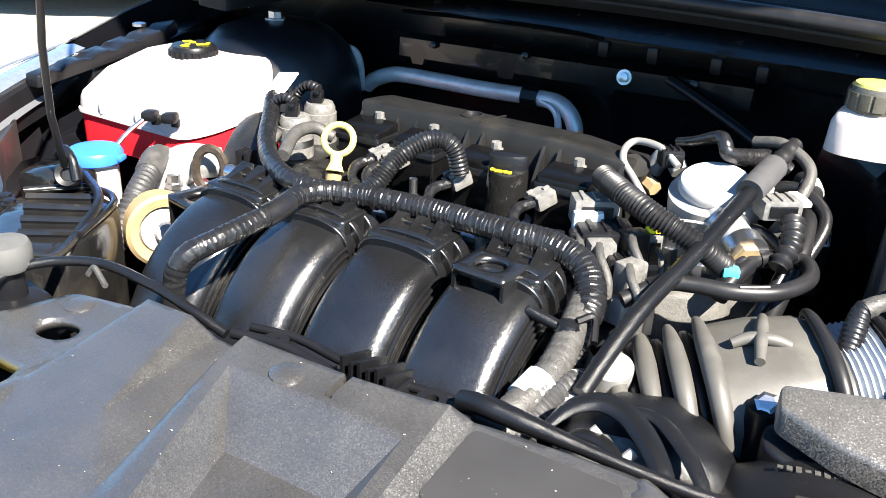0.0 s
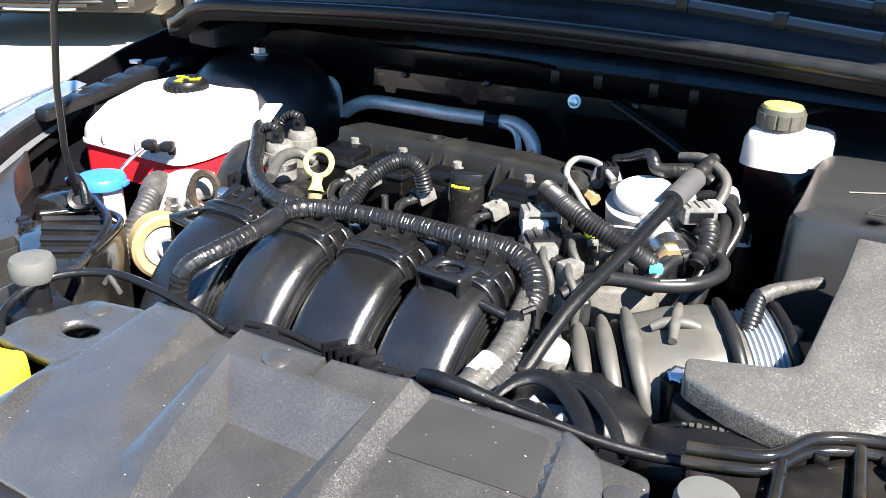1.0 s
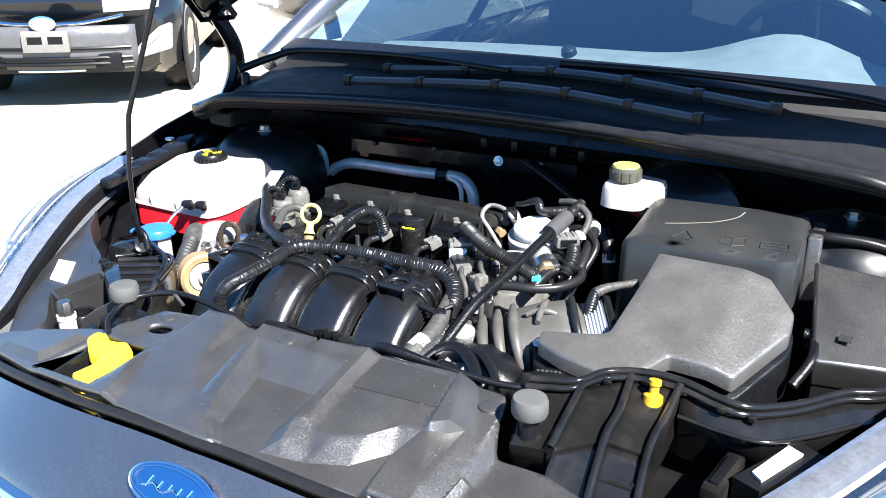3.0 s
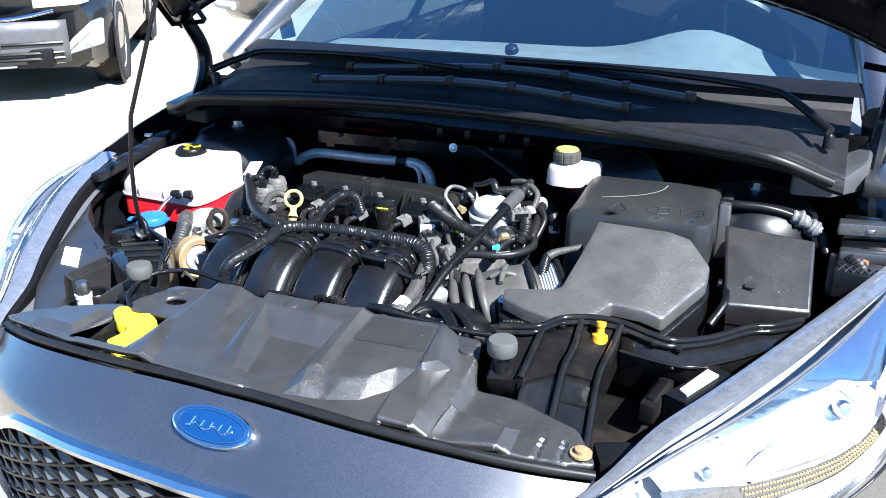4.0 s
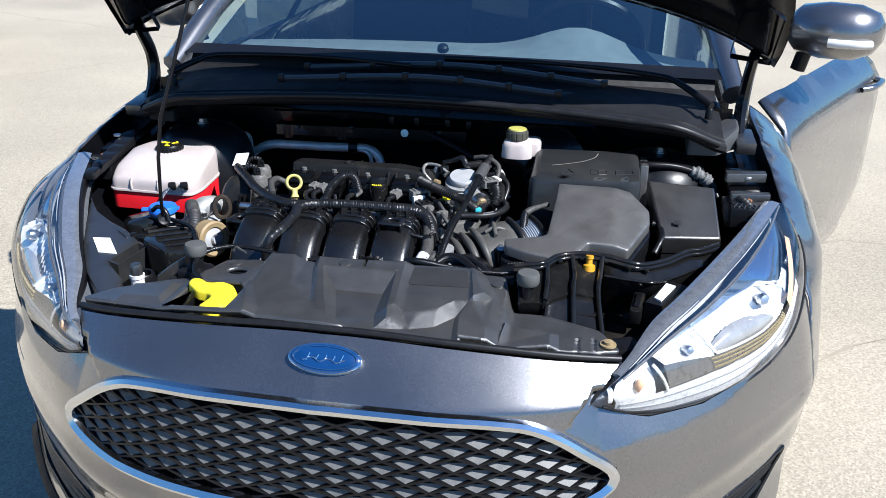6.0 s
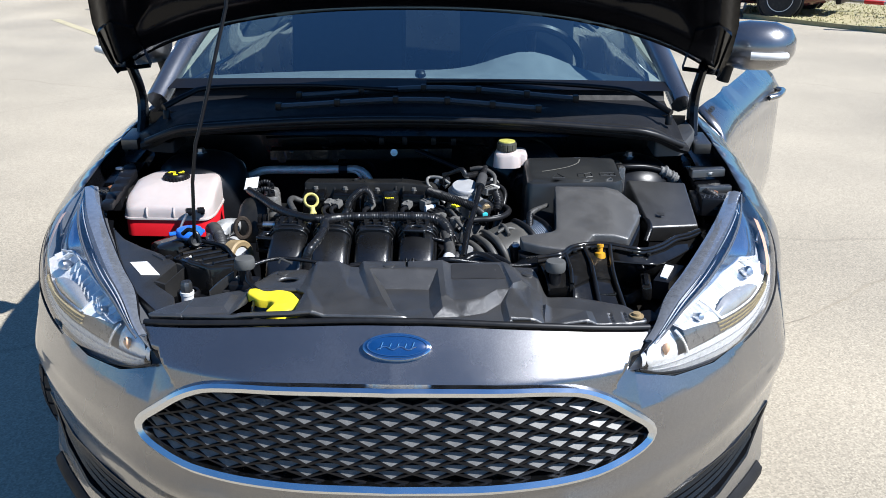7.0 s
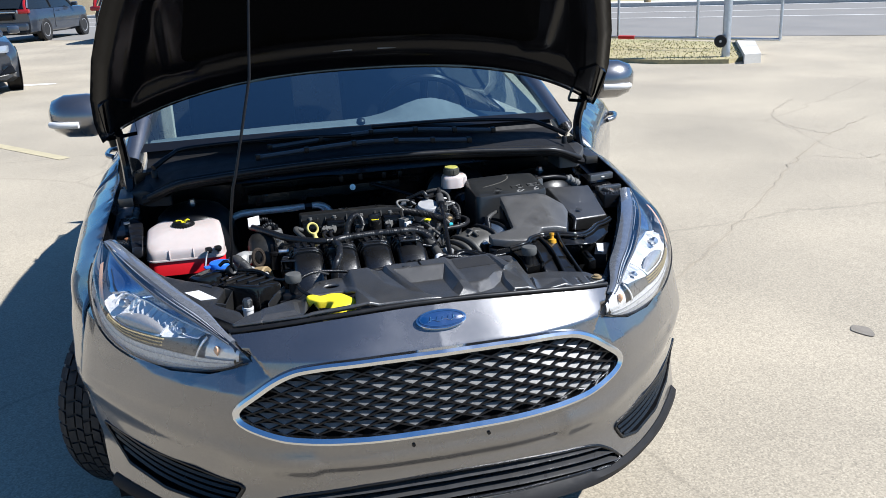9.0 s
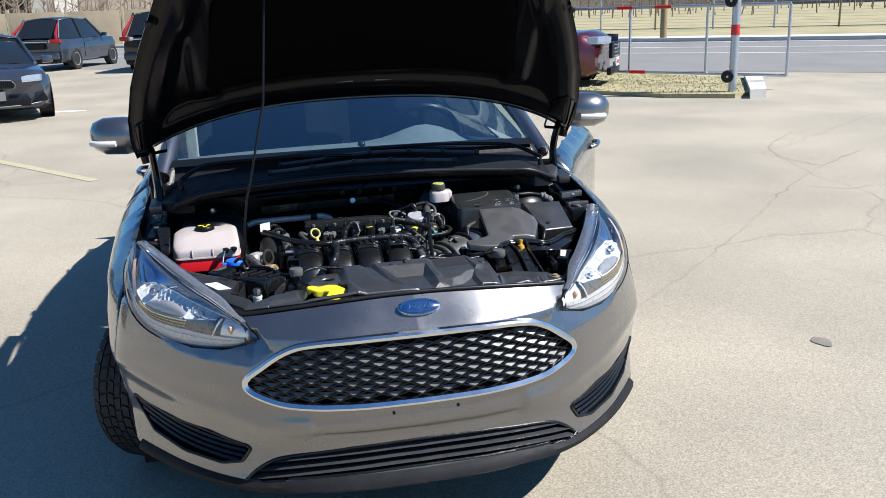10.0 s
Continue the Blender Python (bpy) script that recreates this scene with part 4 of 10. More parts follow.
def screen(u, v):
    """Windscreen: u -1 to 1 across, v 0 at its foot to 1 at the roof."""
    hw = 0.735 + (0.60 - 0.735) * v
    y = 1.235 + 0.02 * 0 + (2.02 - 1.235) * v - 0.135 * (1 - u * u) * (1 - 0.35 * v)
    z = 1.075 + (1.415 - 1.075) * (max(0, v) ** 0.92) + 0.028 * (1 - u * u) * (1 - 0.5 * v)
    return Vector((hw * u, y, z))


ws = part("windscreen", loft([[screen(-1 + 2 * i / 24, j / 12) for i in range(25)] for j in range(13)], closed=False), GLASS, car, "clean raked windscreen", 60)
ws.visible_shadow = False
band = loft([[screen(-1 + 2 * i / 24, v) + Vector((0, -0.002, -0.002)) for i in range(25)] for v in (-0.02, 0.045)], closed=False)
part("frit_band", band, BLACK, ws, "black printed band at the screen's foot", 60)
roof = []
for y in np.linspace(2.02, 4.25, 14):
    hw, z = ROOF_HW(y), ROOF_Z(y)
    roof.append([Vector((hw * u, y, z + 0.03 * (1 - u * u) - 0.06 * max(0, abs(u) - 0.85) / 0.15)) for u in np.linspace(-1, 1, 17)])
part("roof", loft(roof, closed=False), PAINT, car, "dark grey roof", 50, solid=-0.02)
for sg in (1, -1):
    part("pillar", tube([(sg * 0.765, 1.20, 1.04), (sg * 0.72, 1.45, 1.19), (sg * 0.645, 1.80, 1.345), (sg * 0.60, 2.03, 1.405)], 0.032, 8, 16), PAINT, car, "grey windscreen pillar", 50)
    side = [[Vector((sg * ROOF_HW(y), y, ROOF_Z(y) - 0.05)), Vector((sg * 0.84, y, 1.0))] for y in np.linspace(1.55, 4.0, 12)]
    gl = part("side_glass", loft(side, closed=False), GLASS_DARK, car, "dark side glass", 50)
    for y in (2.42, 3.3):
        part("pillar", loft([[Vector((sg * (ROOF_HW(y) + 0.004), y - 0.04, ROOF_Z(y) - 0.04)), Vector((sg * (ROOF_HW(y) + 0.004), y + 0.04, ROOF_Z(y) - 0.04))], [Vector((sg * 0.846, y - 0.05, 1.0)), Vector((sg * 0.846, y + 0.05, 1.0))]], closed=False), BLACK, car, "black door pillar", 0)
part("tailgate", loft([[Vector((0.80 * u, 4.30 + 0.08 * (1 - u * u), z)) for u in np.linspace(-1, 1, 9)] for z in (0.3, 0.7, 1.07)], closed=False), PAINT, car, "dark grey tail", 50)
part("floor_pan", box((0, 2.4, 0.27), (1.6, 3.6, 0.08)), BLACK, car, "black floor pan", 0)
part("dashboard", loft([[Vector((0.74 * u, y + 0.05 * u * u, z - 0.03 * u * u + h * math.exp(-((u - 0.48) / 0.22) ** 2))) for u in np.linspace(-1, 1, 29)] for y, z, h in ((1.17, 1.03, 0), (1.35, 1.035, 0.01), (1.52, 1.055, 0.035), (1.66, 1.06, 0.07), (1.72, 1.03, 0.05), (1.74, 0.80, 0))], closed=False), DASH, car, "grey moulded dashboard", 40)
wheel_m = Matrix.Translation((0.37, 1.86, 1.03)) @ Matrix.Rotation(radians(-62), 4, "X")
stw = bmesh.new()
tor = [[wheel_m @ Vector(((0.185 + 0.015 * math.cos(b)) * math.cos(a), (0.185 + 0.015 * math.cos(b)) * math.sin(a), 0.015 * math.sin(b))) for b in (2 * math.pi * j / 8 for j in range(8))] for a in (2 * math.pi * i / 40 for i in range(41))]
loft(tor, caps=False, bm=stw)
for a in (0, 180, 270):
    rod(wheel_m @ Vector((0, 0, 0)), wheel_m @ Vector((0.18 * math.cos(radians(a)), 0.18 * math.sin(radians(a)), 0)), 0.018, 8, stw)
part("steering_wheel", stw, BLACK, car, "black three-spoke steering wheel", 40)
for x in (-0.37, 0.37):
    st = box((x, 2.35, 0.72), (0.5, 0.5, 0.18), bev=0.05)
    box((x, 2.62, 1.02), (0.5, 0.14, 0.62), Matrix.Rotation(radians(-14), 4, "X"), st, 0.05)
    box((x, 2.72, 1.37), (0.26, 0.09, 0.16), None, st, 0.035)
    part("front_seat", st, FABRIC, car, "dark fabric front seat", 50)

# door mirrors
for sg in (1, -1):
    ajar = Matrix.Translation((0.93, 1.31, 0)) @ Matrix.Rotation(radians(-AJAR), 4, "Z") @ Matrix.Translation((-0.93, -1.31, 0)) if sg > 0 else Matrix()
    mm = ajar @ Matrix.Translation((sg * 0.955, 1.56, 1.165))
    rings = []
    for x, s, dy in ((-0.125, 0.55, 0.0), (-0.10, 0.85, 0.0), (-0.03, 1.0, 0.0), (0.05, 0.97, 0.012), (0.095, 0.72, 0.03), (0.112, 0.30, 0.045)):
        rings.append([mm @ Vector((sg * x, dy + 0.085 * s * math.cos(a) * (0.75 if math.cos(a) > 0 else 1.0), 0.078 * s * math.sin(a))) for a in (2 * math.pi * j / 20 for j in range(20))])
    mir = part("door_mirror", loft(rings), PAINT, car, "grey door mirror with a bright indicator strip", 50)
    part("indicator_strip", tube([tuple(mm @ Vector((sg * x, y, -0.022))) for x, y in ((0.0, -0.085), (0.03, -0.080), (0.07, -0.064), (0.10, -0.033))], 0.012, 8, 16), WHITE, mir, "white strip along the mirror", 50)
    part("mirror_base", tube([tuple(ajar @ Vector((sg * x, 1.60, z))) for x, z in ((0.855, 1.04), (0.87, 1.10), (0.90, 1.14))], 0.022, 8, 10), BLACK, mir, "black mirror foot", 50)


# ---------------------------------------------------------------- wheels
def road_wheel(parent, at, steer=0.0, r=0.317, width=0.205, spokes=5, rim_mat=None, tread=True):
    m = Matrix.Translation(at) @ Matrix.Rotation(radians(steer), 4, "Z") @ Matrix.Rotation(radians(90), 4, "Y")
    w = width / 2
    wh = part("wheel", lathe([(0.03, -w * 0.6), (0.20, -w * 0.6), (0.205, -w * 0.85), (0.215, -w * 0.85), (0.215, w * 0.85), (0.205, w * 0.85), (0.20, w * 0.5), (0.03, w * 0.5)], 32, m), rim_mat or GALV, parent, "", 40)
    part("tyre", lathe([(0.213, -w * 0.8), (0.23, -w * 0.96), (0.27, -w * 1.02), (r - 0.022, -w * 0.95), (r - 0.007, -w * 0.80), (r - 0.007, w * 0.80), (r - 0.022, w * 0.95), (0.27, w * 1.02), (0.23, w * 0.96), (0.213, w * 0.8)], 64, m), TYRE, wh, "black treaded winter tyre", 40)
    if tread:
        tb = bmesh.new()
        for k in range(44):
            for row, (x0, x1, sl, ph) in enumerate(((-0.93, -0.62, 0.5, 0.0), (-0.56, -0.30, -0.7, 0.5), (-0.24, -0.02, 0.8, 0.2), (0.02, 0.24, -0.8, 0.7), (0.30, 0.56, 0.7, 0.1), (0.62, 0.93, -0.5, 0.6))):
                a0 = 2 * math.pi * (k + ph) / 44
                da = 2 * math.pi / 44 * 0.40
                ring = []
                for rr in (r - 0.012, r):
                    ring.append([m @ Vector(((rr - 0.012 * max(0, abs(x) - 0.62) / 0.3) * math.cos(a0 + s * da + sl * (x - x0) * 0.13), (rr - 0.012 * max(0, abs(x) - 0.62) / 0.3) * math.sin(a0 + s * da + sl * (x - x0) * 0.13), x * w)) for x, s in ((x0, -1), (x1, -1), (x1, 1), (x0, 1))])
                loft(ring, bm=tb)
        part("tread_block", tb, TYRE, wh, "deep tread blocks", 0)
    sp = bmesh.new()
    for k in range(spokes):
        a = 2 * math.pi * k / spokes
        box(m @ Vector((0.115 * math.cos(a), 0.115 * math.sin(a), w * 0.55)), (0.19, 0.045, 0.02), m.to_3x3().to_4x4() @ Matrix.Rotation(a, 4, "Z"), sp, 0.006)
    part("spoke", sp, rim_mat or GALV, wh, "", 40)
    return wh


road_wheel(car, (-0.81, 1.02, 0.317), -30)
road_wheel(car, (0.80, 1.02, 0.317), -26)
road_wheel(car, (-0.785, 3.555, 0.317), 0, tread=False)
road_wheel(car, (0.785, 3.555, 0.317), 0, tread=False)

# ---------------------------------------------------------------- hood, open
OPEN = radians(50)
HINGE = Vector((0, 1.10, 1.136))
HW = np.array([(0.0, 0.832), (0.08, 0.842), (0.2, 0.832), (0.35, 0.80), (0.5, 0.752), (0.7, 0.672), (0.85, 0.60), (0.98, 0.525), (1.05, 0.47)])


def hood_at(x, s, up=0.0):
    """A place on the open hood: s metres forward from its rear corners, up: proud of the outer skin."""
    c = 0.082 * (1 - (x / 0.84) ** 2) - 0.05 * max(0, s - 0.75) ** 2 + up
    return HINGE + Vector((x, -s * math.cos(OPEN) + c * math.sin(OPEN), s * math.sin(OPEN) + c * math.cos(OPEN)))


def rear_s(x):
    a = abs(x) / 0.832
    return 0.168 * max(0.0, 1 - a ** 3.2) ** 0.9 if a < 1 else 0


hood_side = [(float(np.interp(s, HW[:, 0], HW[:, 1])), s) for s in np.linspace(0.0, 1.05, 22)]
hood_front = [(0.47 - 0.94 * i / 16, 1.05 + 0.055 * (1 - ((0.47 - 0.94 * i / 16) / 0.47) ** 2)) for i in range(1, 16)]
hood_rear = [(-0.83 + 1.66 * i / 40, rear_s(-0.83 + 1.66 * i / 40)) for i in range(1, 40)]
HOOD_OUT = hood_side + hood_front + [(-x, s) for x, s in reversed(hood_side)] + hood_rear
part("hood_skin", sheet(HOOD_OUT, [], 0.05, lambda x, s: hood_at(x, s)), PAINT, car, "open dark grey metallic hood", 50, solid=-0.002)


def under(x, s):
    """The pressed inner panel: a deep frame round a flatter middle."""
    e = min((float(np.interp(s, HW[:, 0], HW[:, 1])) - abs(x)), s - rear_s(x), 1.06 - s)
    d = 0.006 + 0.034 * step01(0.004, 0.050, e) - 0.022 * step01(0.095, 0.150, e)
    d += 0.012 * step01(0.50, 0.53, abs(x)) * step01(0.62, 0.58, abs(x)) * step01(0.25, 0.30, s)
    return hood_at(x, s, -d)


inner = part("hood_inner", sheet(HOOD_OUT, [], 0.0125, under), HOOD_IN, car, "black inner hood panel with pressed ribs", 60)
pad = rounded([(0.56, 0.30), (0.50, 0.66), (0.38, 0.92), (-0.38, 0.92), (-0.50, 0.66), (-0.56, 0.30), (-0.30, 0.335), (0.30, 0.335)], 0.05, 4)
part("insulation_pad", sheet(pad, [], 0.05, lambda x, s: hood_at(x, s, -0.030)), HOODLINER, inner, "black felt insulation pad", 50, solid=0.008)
for x in (-0.28, -0.10, 0.10, 0.28):
    part("slot", box(hood_at(x, 0.285 if abs(x) < 0.2 else 0.27, -0.030), (0.12, 0.003, 0.005), Matrix.Rotation(0, 4, "X"), None, 0.001), PALE, inner, "bright sealing strip", 0)
for x, s in ((-0.70, 0.62), (0.70, 0.62), (-0.60, 0.82), (0.60, 0.82), (0.76, 0.3), (-0.76, 0.3)):
    hm = Matrix.Translation(hood_at(x, s, -0.022)) @ Matrix.Rotation(-OPEN + math.pi, 4, "X")
    part("buffer", lathe([(0.013, 0), (0.012, 0.008), (0.007, 0.012), (0.001, 0.012)], 14, hm), RUBBER, inner, "small rubber buffer", 40)
for sg in (1, -1):
    hb = tube([(sg * 0.765, 1.03, 0.955), (sg * 0.770, 1.09, 1.02), (sg * 0.775, 1.10, 1.09), tuple(hood_at(sg * 0.775, 0.06, -0.03))], [0.013, 0.016, 0.014, 0.013], 8, 16, flat=1.6)
    part("hinge", hb, BAY, car, "black hood hinge arm", 40)
    part("hinge_plate", loft([[hood_at(sg * (0.72 + dx), s, -0.046), hood_at(sg * (0.72 + dx), s, -0.030)] for dx, s in ((0.0, 0.05), (0.0, 0.20), (0.05, 0.23), (0.09, 0.20), (0.09, 0.05), (0.0, 0.05))], closed=False), BAY, inner, "black hinge plate with bolts", 0)

# ---------------------------------------------------------------- engine bay shell
def seal_at(x):
    k, end = (x / 0.70) ** 2, step01(0.61, 0.72, abs(x))
    return Vector((x, 0.900 - 0.046 * k + 0.050 * end, 1.050 - 0.030 * k - 0.036 * end))


for sg in (1, -1):
    ap = loft([[Vector((sg * x, y, z)) for x, z in ((0.815, float(np.interp(y, FT[:, 0], FT[:, 1])) - 0.055), (0.745, float(np.interp(y, FT[:, 0], FT[:, 1])) - 0.075), (0.735, 0.80), (0.60, 0.66), (0.58, 0.36))] for y in np.linspace(0.52, 1.12, 9)], closed=False)
    part("inner_wing", ap, BAY, car, "black painted inner wing", 40)
    lowap = loft([[Vector((sg * x, y, z)) for x, y, z in r] for r in (((0.47, 0.215, 0.765), (0.46, 0.24, 0.50)), ((0.55, 0.33, 0.775), (0.54, 0.33, 0.50)), ((0.66, 0.50, 0.79), (0.62, 0.50, 0.50)), ((0.74, 0.66, 0.82), (0.66, 0.66, 0.50)))], closed=False)
    part("lamp_carrier", lowap, BLACK, car, "black carrier behind the headlamp", 40)
    tower = Matrix.Translation((sg * 0.577, 0.957, 0.80))
    tw = part("strut_tower", lathe([(0.135, -0.25), (0.130, 0.02), (0.122, 0.075), (0.108, 0.110), (0.085, 0.132), (0.055, 0.143), (0.025, 0.146), (0.001, 0.147)], 36, tower), TOWER, car, "glossy dark strut tower", 40)
    part("bolt", lathe([(0.016, 0.143), (0.016, 0.148), (0.0105, 0.149), (0.0105, 0.158), (0.001, 0.159)], 6, tower), STEEL, tw, "bare steel nut", 20)
    part("bracket", box((sg * 0.765, 0.90, 0.895), (0.07, 0.14, 0.025), Matrix.Rotation(radians(8), 4, "X"), None, 0.006), BAY, car, "black bracket on the inner wing", 30)
    part("bracket", box((sg * 0.745, 0.80, 0.865), (0.06, 0.10, 0.02), Matrix.Rotation(radians(14), 4, "X"), None, 0.006), GRAIN2, car, "dark bracket on the inner wing", 30)
part("firewall", loft([[Vector((x, 1.12 - 0.03 * (x / 0.7) ** 2, z)) for x in np.linspace(-0.75, 0.75, 13)] for z in (0.35, 0.7, 1.03)], closed=False), BAY, car, "black firewall", 40)
part("undertray", box((0, 0.66, 0.30), (1.20, 0.80, 0.03)), BLACK, car, "black undertray", 0)
part("radiator", box((0, 0.27, 0.56), (0.80, 0.06, 0.46), None, None, 0.005), BLACK, car, "black radiator pack", 0)
# notched rail with a bolt low on the firewall, and faint pressed ledges over it
RAIL_Y = 1.030
rail = loft([[Vector((x, RAIL_Y + 0.030, 0.945 + 0.02 * x)), Vector((x, RAIL_Y, 0.942 + 0.02 * x)), Vector((x, RAIL_Y - 0.002, 0.916 + 0.02 * x - (0.009 if abs(((x + 0.385) % 0.145) - 0.012) < 0.011 else 0.0))), Vector((x, RAIL_Y + 0.020, 0.914 + 0.02 * x))] for x in np.linspace(-0.405, 0.10, 150)])
rl = part("bulkhead_rail", rail, BAY, car, "black notched steel rail", 30)
part("bolt", lathe([(0.010, 0), (0.010, 0.002), (0.0065, 0.002), (0.0065, 0.008), (0.001, 0.009)], 12, Matrix.Translation((-0.060, RAIL_Y - 0.001, 0.932)) @ Matrix.Rotation(radians(80), 4, "X")), STEEL, rl, "bare bolt", 30)
for x, z in ((-0.345, 0.931), (-0.20, 0.938), (0.03, 0.938)):
    part("stud", lathe([(0.005, 0), (0.005, 0.006), (0.001, 0.007)], 10, Matrix.Translation((x, RAIL_Y - 0.001, z)) @ Matrix.Rotation(radians(80), 4, "X")), BAY, rl, smooth=30)
for pts in ([(-0.42, 1.060, 0.965), (-0.30, 1.052, 0.972), (-0.16, 1.045, 0.975), (-0.10, 1.045, 0.972)], [(-0.06, 1.045, 0.958), (0.06, 1.045, 0.957), (0.20, 1.048, 0.948)]):
    part("ledge", tube(pts, 0.0035, 6, 30), BAY, rl, "thin pressed ledge", 50)
for x in (-0.095, -0.030, 0.050, 0.105):
    part("clip", box((x, 1.040, 0.963 - 0.02 * abs(x)), (0.014, 0.014, 0.020), None, None, 0.003), BLACK, rl, "black wiring clip", 30)
part("bulkhead_cable", tube([(0.00, 1.020, 0.940), (0.05, 1.000, 0.925), (0.12, 0.960, 0.905), (0.17, 0.930, 0.885)], 0.006, 8, 24), BLACK, rl, "thin black cable", 50)
part("bay_shelf", loft([[Vector((x, 1.045, 0.975)), Vector((x, 1.115, 0.995))] for x in np.linspace(-0.68, 0.68, 7)], closed=False), BAY, car, "black ledge under the cowl", 40)

LID_P = mat("smooth_cowl_lid", (0.055, 0.056, 0.058), 0.45, 0, 0.12, 20, 0.15, 1500, spec=0.3)
# cowl: grooved front edge with a rubber seal, louvred top
cowl_rows = []
for i in range(61):
    x = -0.72 + 1.44 * i / 60
    f, b = seal_at(x), screen(max(-1, min(1, x / 0.74)), -0.01)
    cowl_rows.append([f + Vector((0, 0.020, -0.022)), f + Vector((0, 0.0, -0.010)), f + Vector((0, 0.002, 0.0)), f + Vector((0, 0.012, 0.004)), f + Vector((0, 0.016, -0.003)), f + Vector((0, 0.024, -0.003)), f + Vector((0, 0.028, 0.004)), f + Vector((0, 0.040, 0.005)), f + Vector((0, 0.044, -0.002)), f + Vector((0, 0.052, -0.002)), f + Vector((0, 0.056, 0.006)), f + Vector((0, 0.070, 0.006)), f.lerp(b, 0.45) + Vector((0, 0, -0.012)), f.lerp(b, 0.7) + Vector((0, 0, -0.022)), b + Vector((0, -0.01, -0.03)), b + Vector((0, 0.01, -0.004))])
cowl = part("cowl_panel", loft(cowl_rows, closed=False), COWL, car, "black plastic cowl panel with a grooved edge", 30)
part("cowl_seal", tube([tuple(seal_at(x) + Vector((0, -0.004, 0.003))) for x in np.linspace(-0.70, 0.70, 15)], 0.009, 8, 60), RUBBER, cowl, "black rubber seal along the cowl", 60)
for sg in (1, -1):
    # ledges and bolted brackets along the inner wing, beside the cowl's end
    if sg < 0:
        wb_ = part("wing_ledge", prism(rounded([(-0.712, 0.650), (-0.738, 0.648), (-0.772, 0.90), (-0.752, 0.930), (-0.724, 0.870)], 0.006), lambda x, y: 0.880 + 0.10 * (y - 0.65), lambda x, y: 0.896 + 0.11 * (y - 0.65) - 0.004 * (math.sin(y * 130) > 0.6), 0.003, grid=0.010), BLACK, car, "worn black plastic ledge along the inner wing", 30)
    else:
        wb_ = part("wing_ledge", prism(rounded([(0.721, 0.854), (0.812, 0.873), (0.812, 0.900), (0.721, 0.884)], 0.004), 0.915, 0.935, 0.003), GRAIN2, car, "worn black plastic bracket", 30)
        part("wing_ledge", prism(rounded([(0.728, 0.800), (0.815, 0.812), (0.815, 0.834), (0.728, 0.826)], 0.004), 0.890, 0.906, 0.003), GRAIN2, wb_, "", 30)
    part("tab", box((sg * 0.775, 1.02, 0.968), (0.045, 0.10, 0.030), Matrix.Rotation(radians(6), 4, "X"), None, 0.004), GRAIN2, wb_, "black upright tab", 30)
    part("bolt", lathe([(0.010, 0), (0.010, 0.004), (0.006, 0.005), (0.001, 0.005)], 12, Matrix.Translation((sg * 0.770, 0.870, 0.922))), STEEL, wb_, "bare bolt", 30)
    hp_ = part("hatched_pad", prism(rounded([(sg * 0.722, 0.742), (sg * 0.795, 0.735), (sg * 0.800, 0.800), (sg * 0.728, 0.806)], 0.004), 0.85, 0.893, 0.003), BLACK, car, "black pad with a diamond hatch", 30)
    for k in range(6):
        for q in (-1, 1):
            a0 = Vector((sg * (0.728 + 0.011 * k), 0.745 if q > 0 else 0.775, 0.894))
            part("hatch", rod(a0, a0 + Vector((sg * 0.012, 0.030 * q, 0)), 0.0013, 5), GRAIN2, hp_, smooth=30)
    part("rusty_bolt", lathe([(0.011, 0.893), (0.011, 0.898), (0.007, 0.900), (0.001, 0.900)], 12, Matrix.Translation((sg * 0.762, 0.790, 0))), mat("rust", (0.22, 0.09, 0.04), 0.8, 0.2, 0.4, 200) if sg > 0 else bpy.data.materials["rust"], hp_, "rusty bolt head", 30)
    pl = prism(rounded([(sg * 0.308, 1.045), (sg * 0.605, 1.060), (sg * 0.630, 0.928), (sg * 0.332, 0.966)], 0.012), lambda x, y: 1.02, lambda x, y: 1.058 - 0.10 * max(0, abs(x) - 0.3) * 0.9 + 0.12 * (y - 1.0), 0.004, grid=0.03)
    part("access_lid", pl, LID_P, cowl, "smooth dark grey access lid in the cowl", 30)
    # same plastic both ends: the sunlit right is painted paler, the shaded left darker
    part("cowl_end", prism(rounded([(sg * 0.634, 0.915), (sg * 0.702, 0.925), (sg * 0.758, 1.000), (sg * 0.764, 1.110), (sg * 0.700, 1.140), (sg * 0.640, 1.050)], 0.014), 0.955, lambda x, y: 0.992 + 0.06 * (y - 0.92) + 0.010 * math.sin(60 * x), 0.006, grid=0.02), LID_P if sg > 0 else COWL, cowl, "worn black plastic end piece of the cowl, toned by sun and shade", 30)
    for k in range(5):
        part("louvre", box((sg * 0.20 - sg * 0.045 * k, 1.03, 1.046), (0.030, 0.055, 0.008), None, None, 0.003), COWL, cowl, smooth=30)


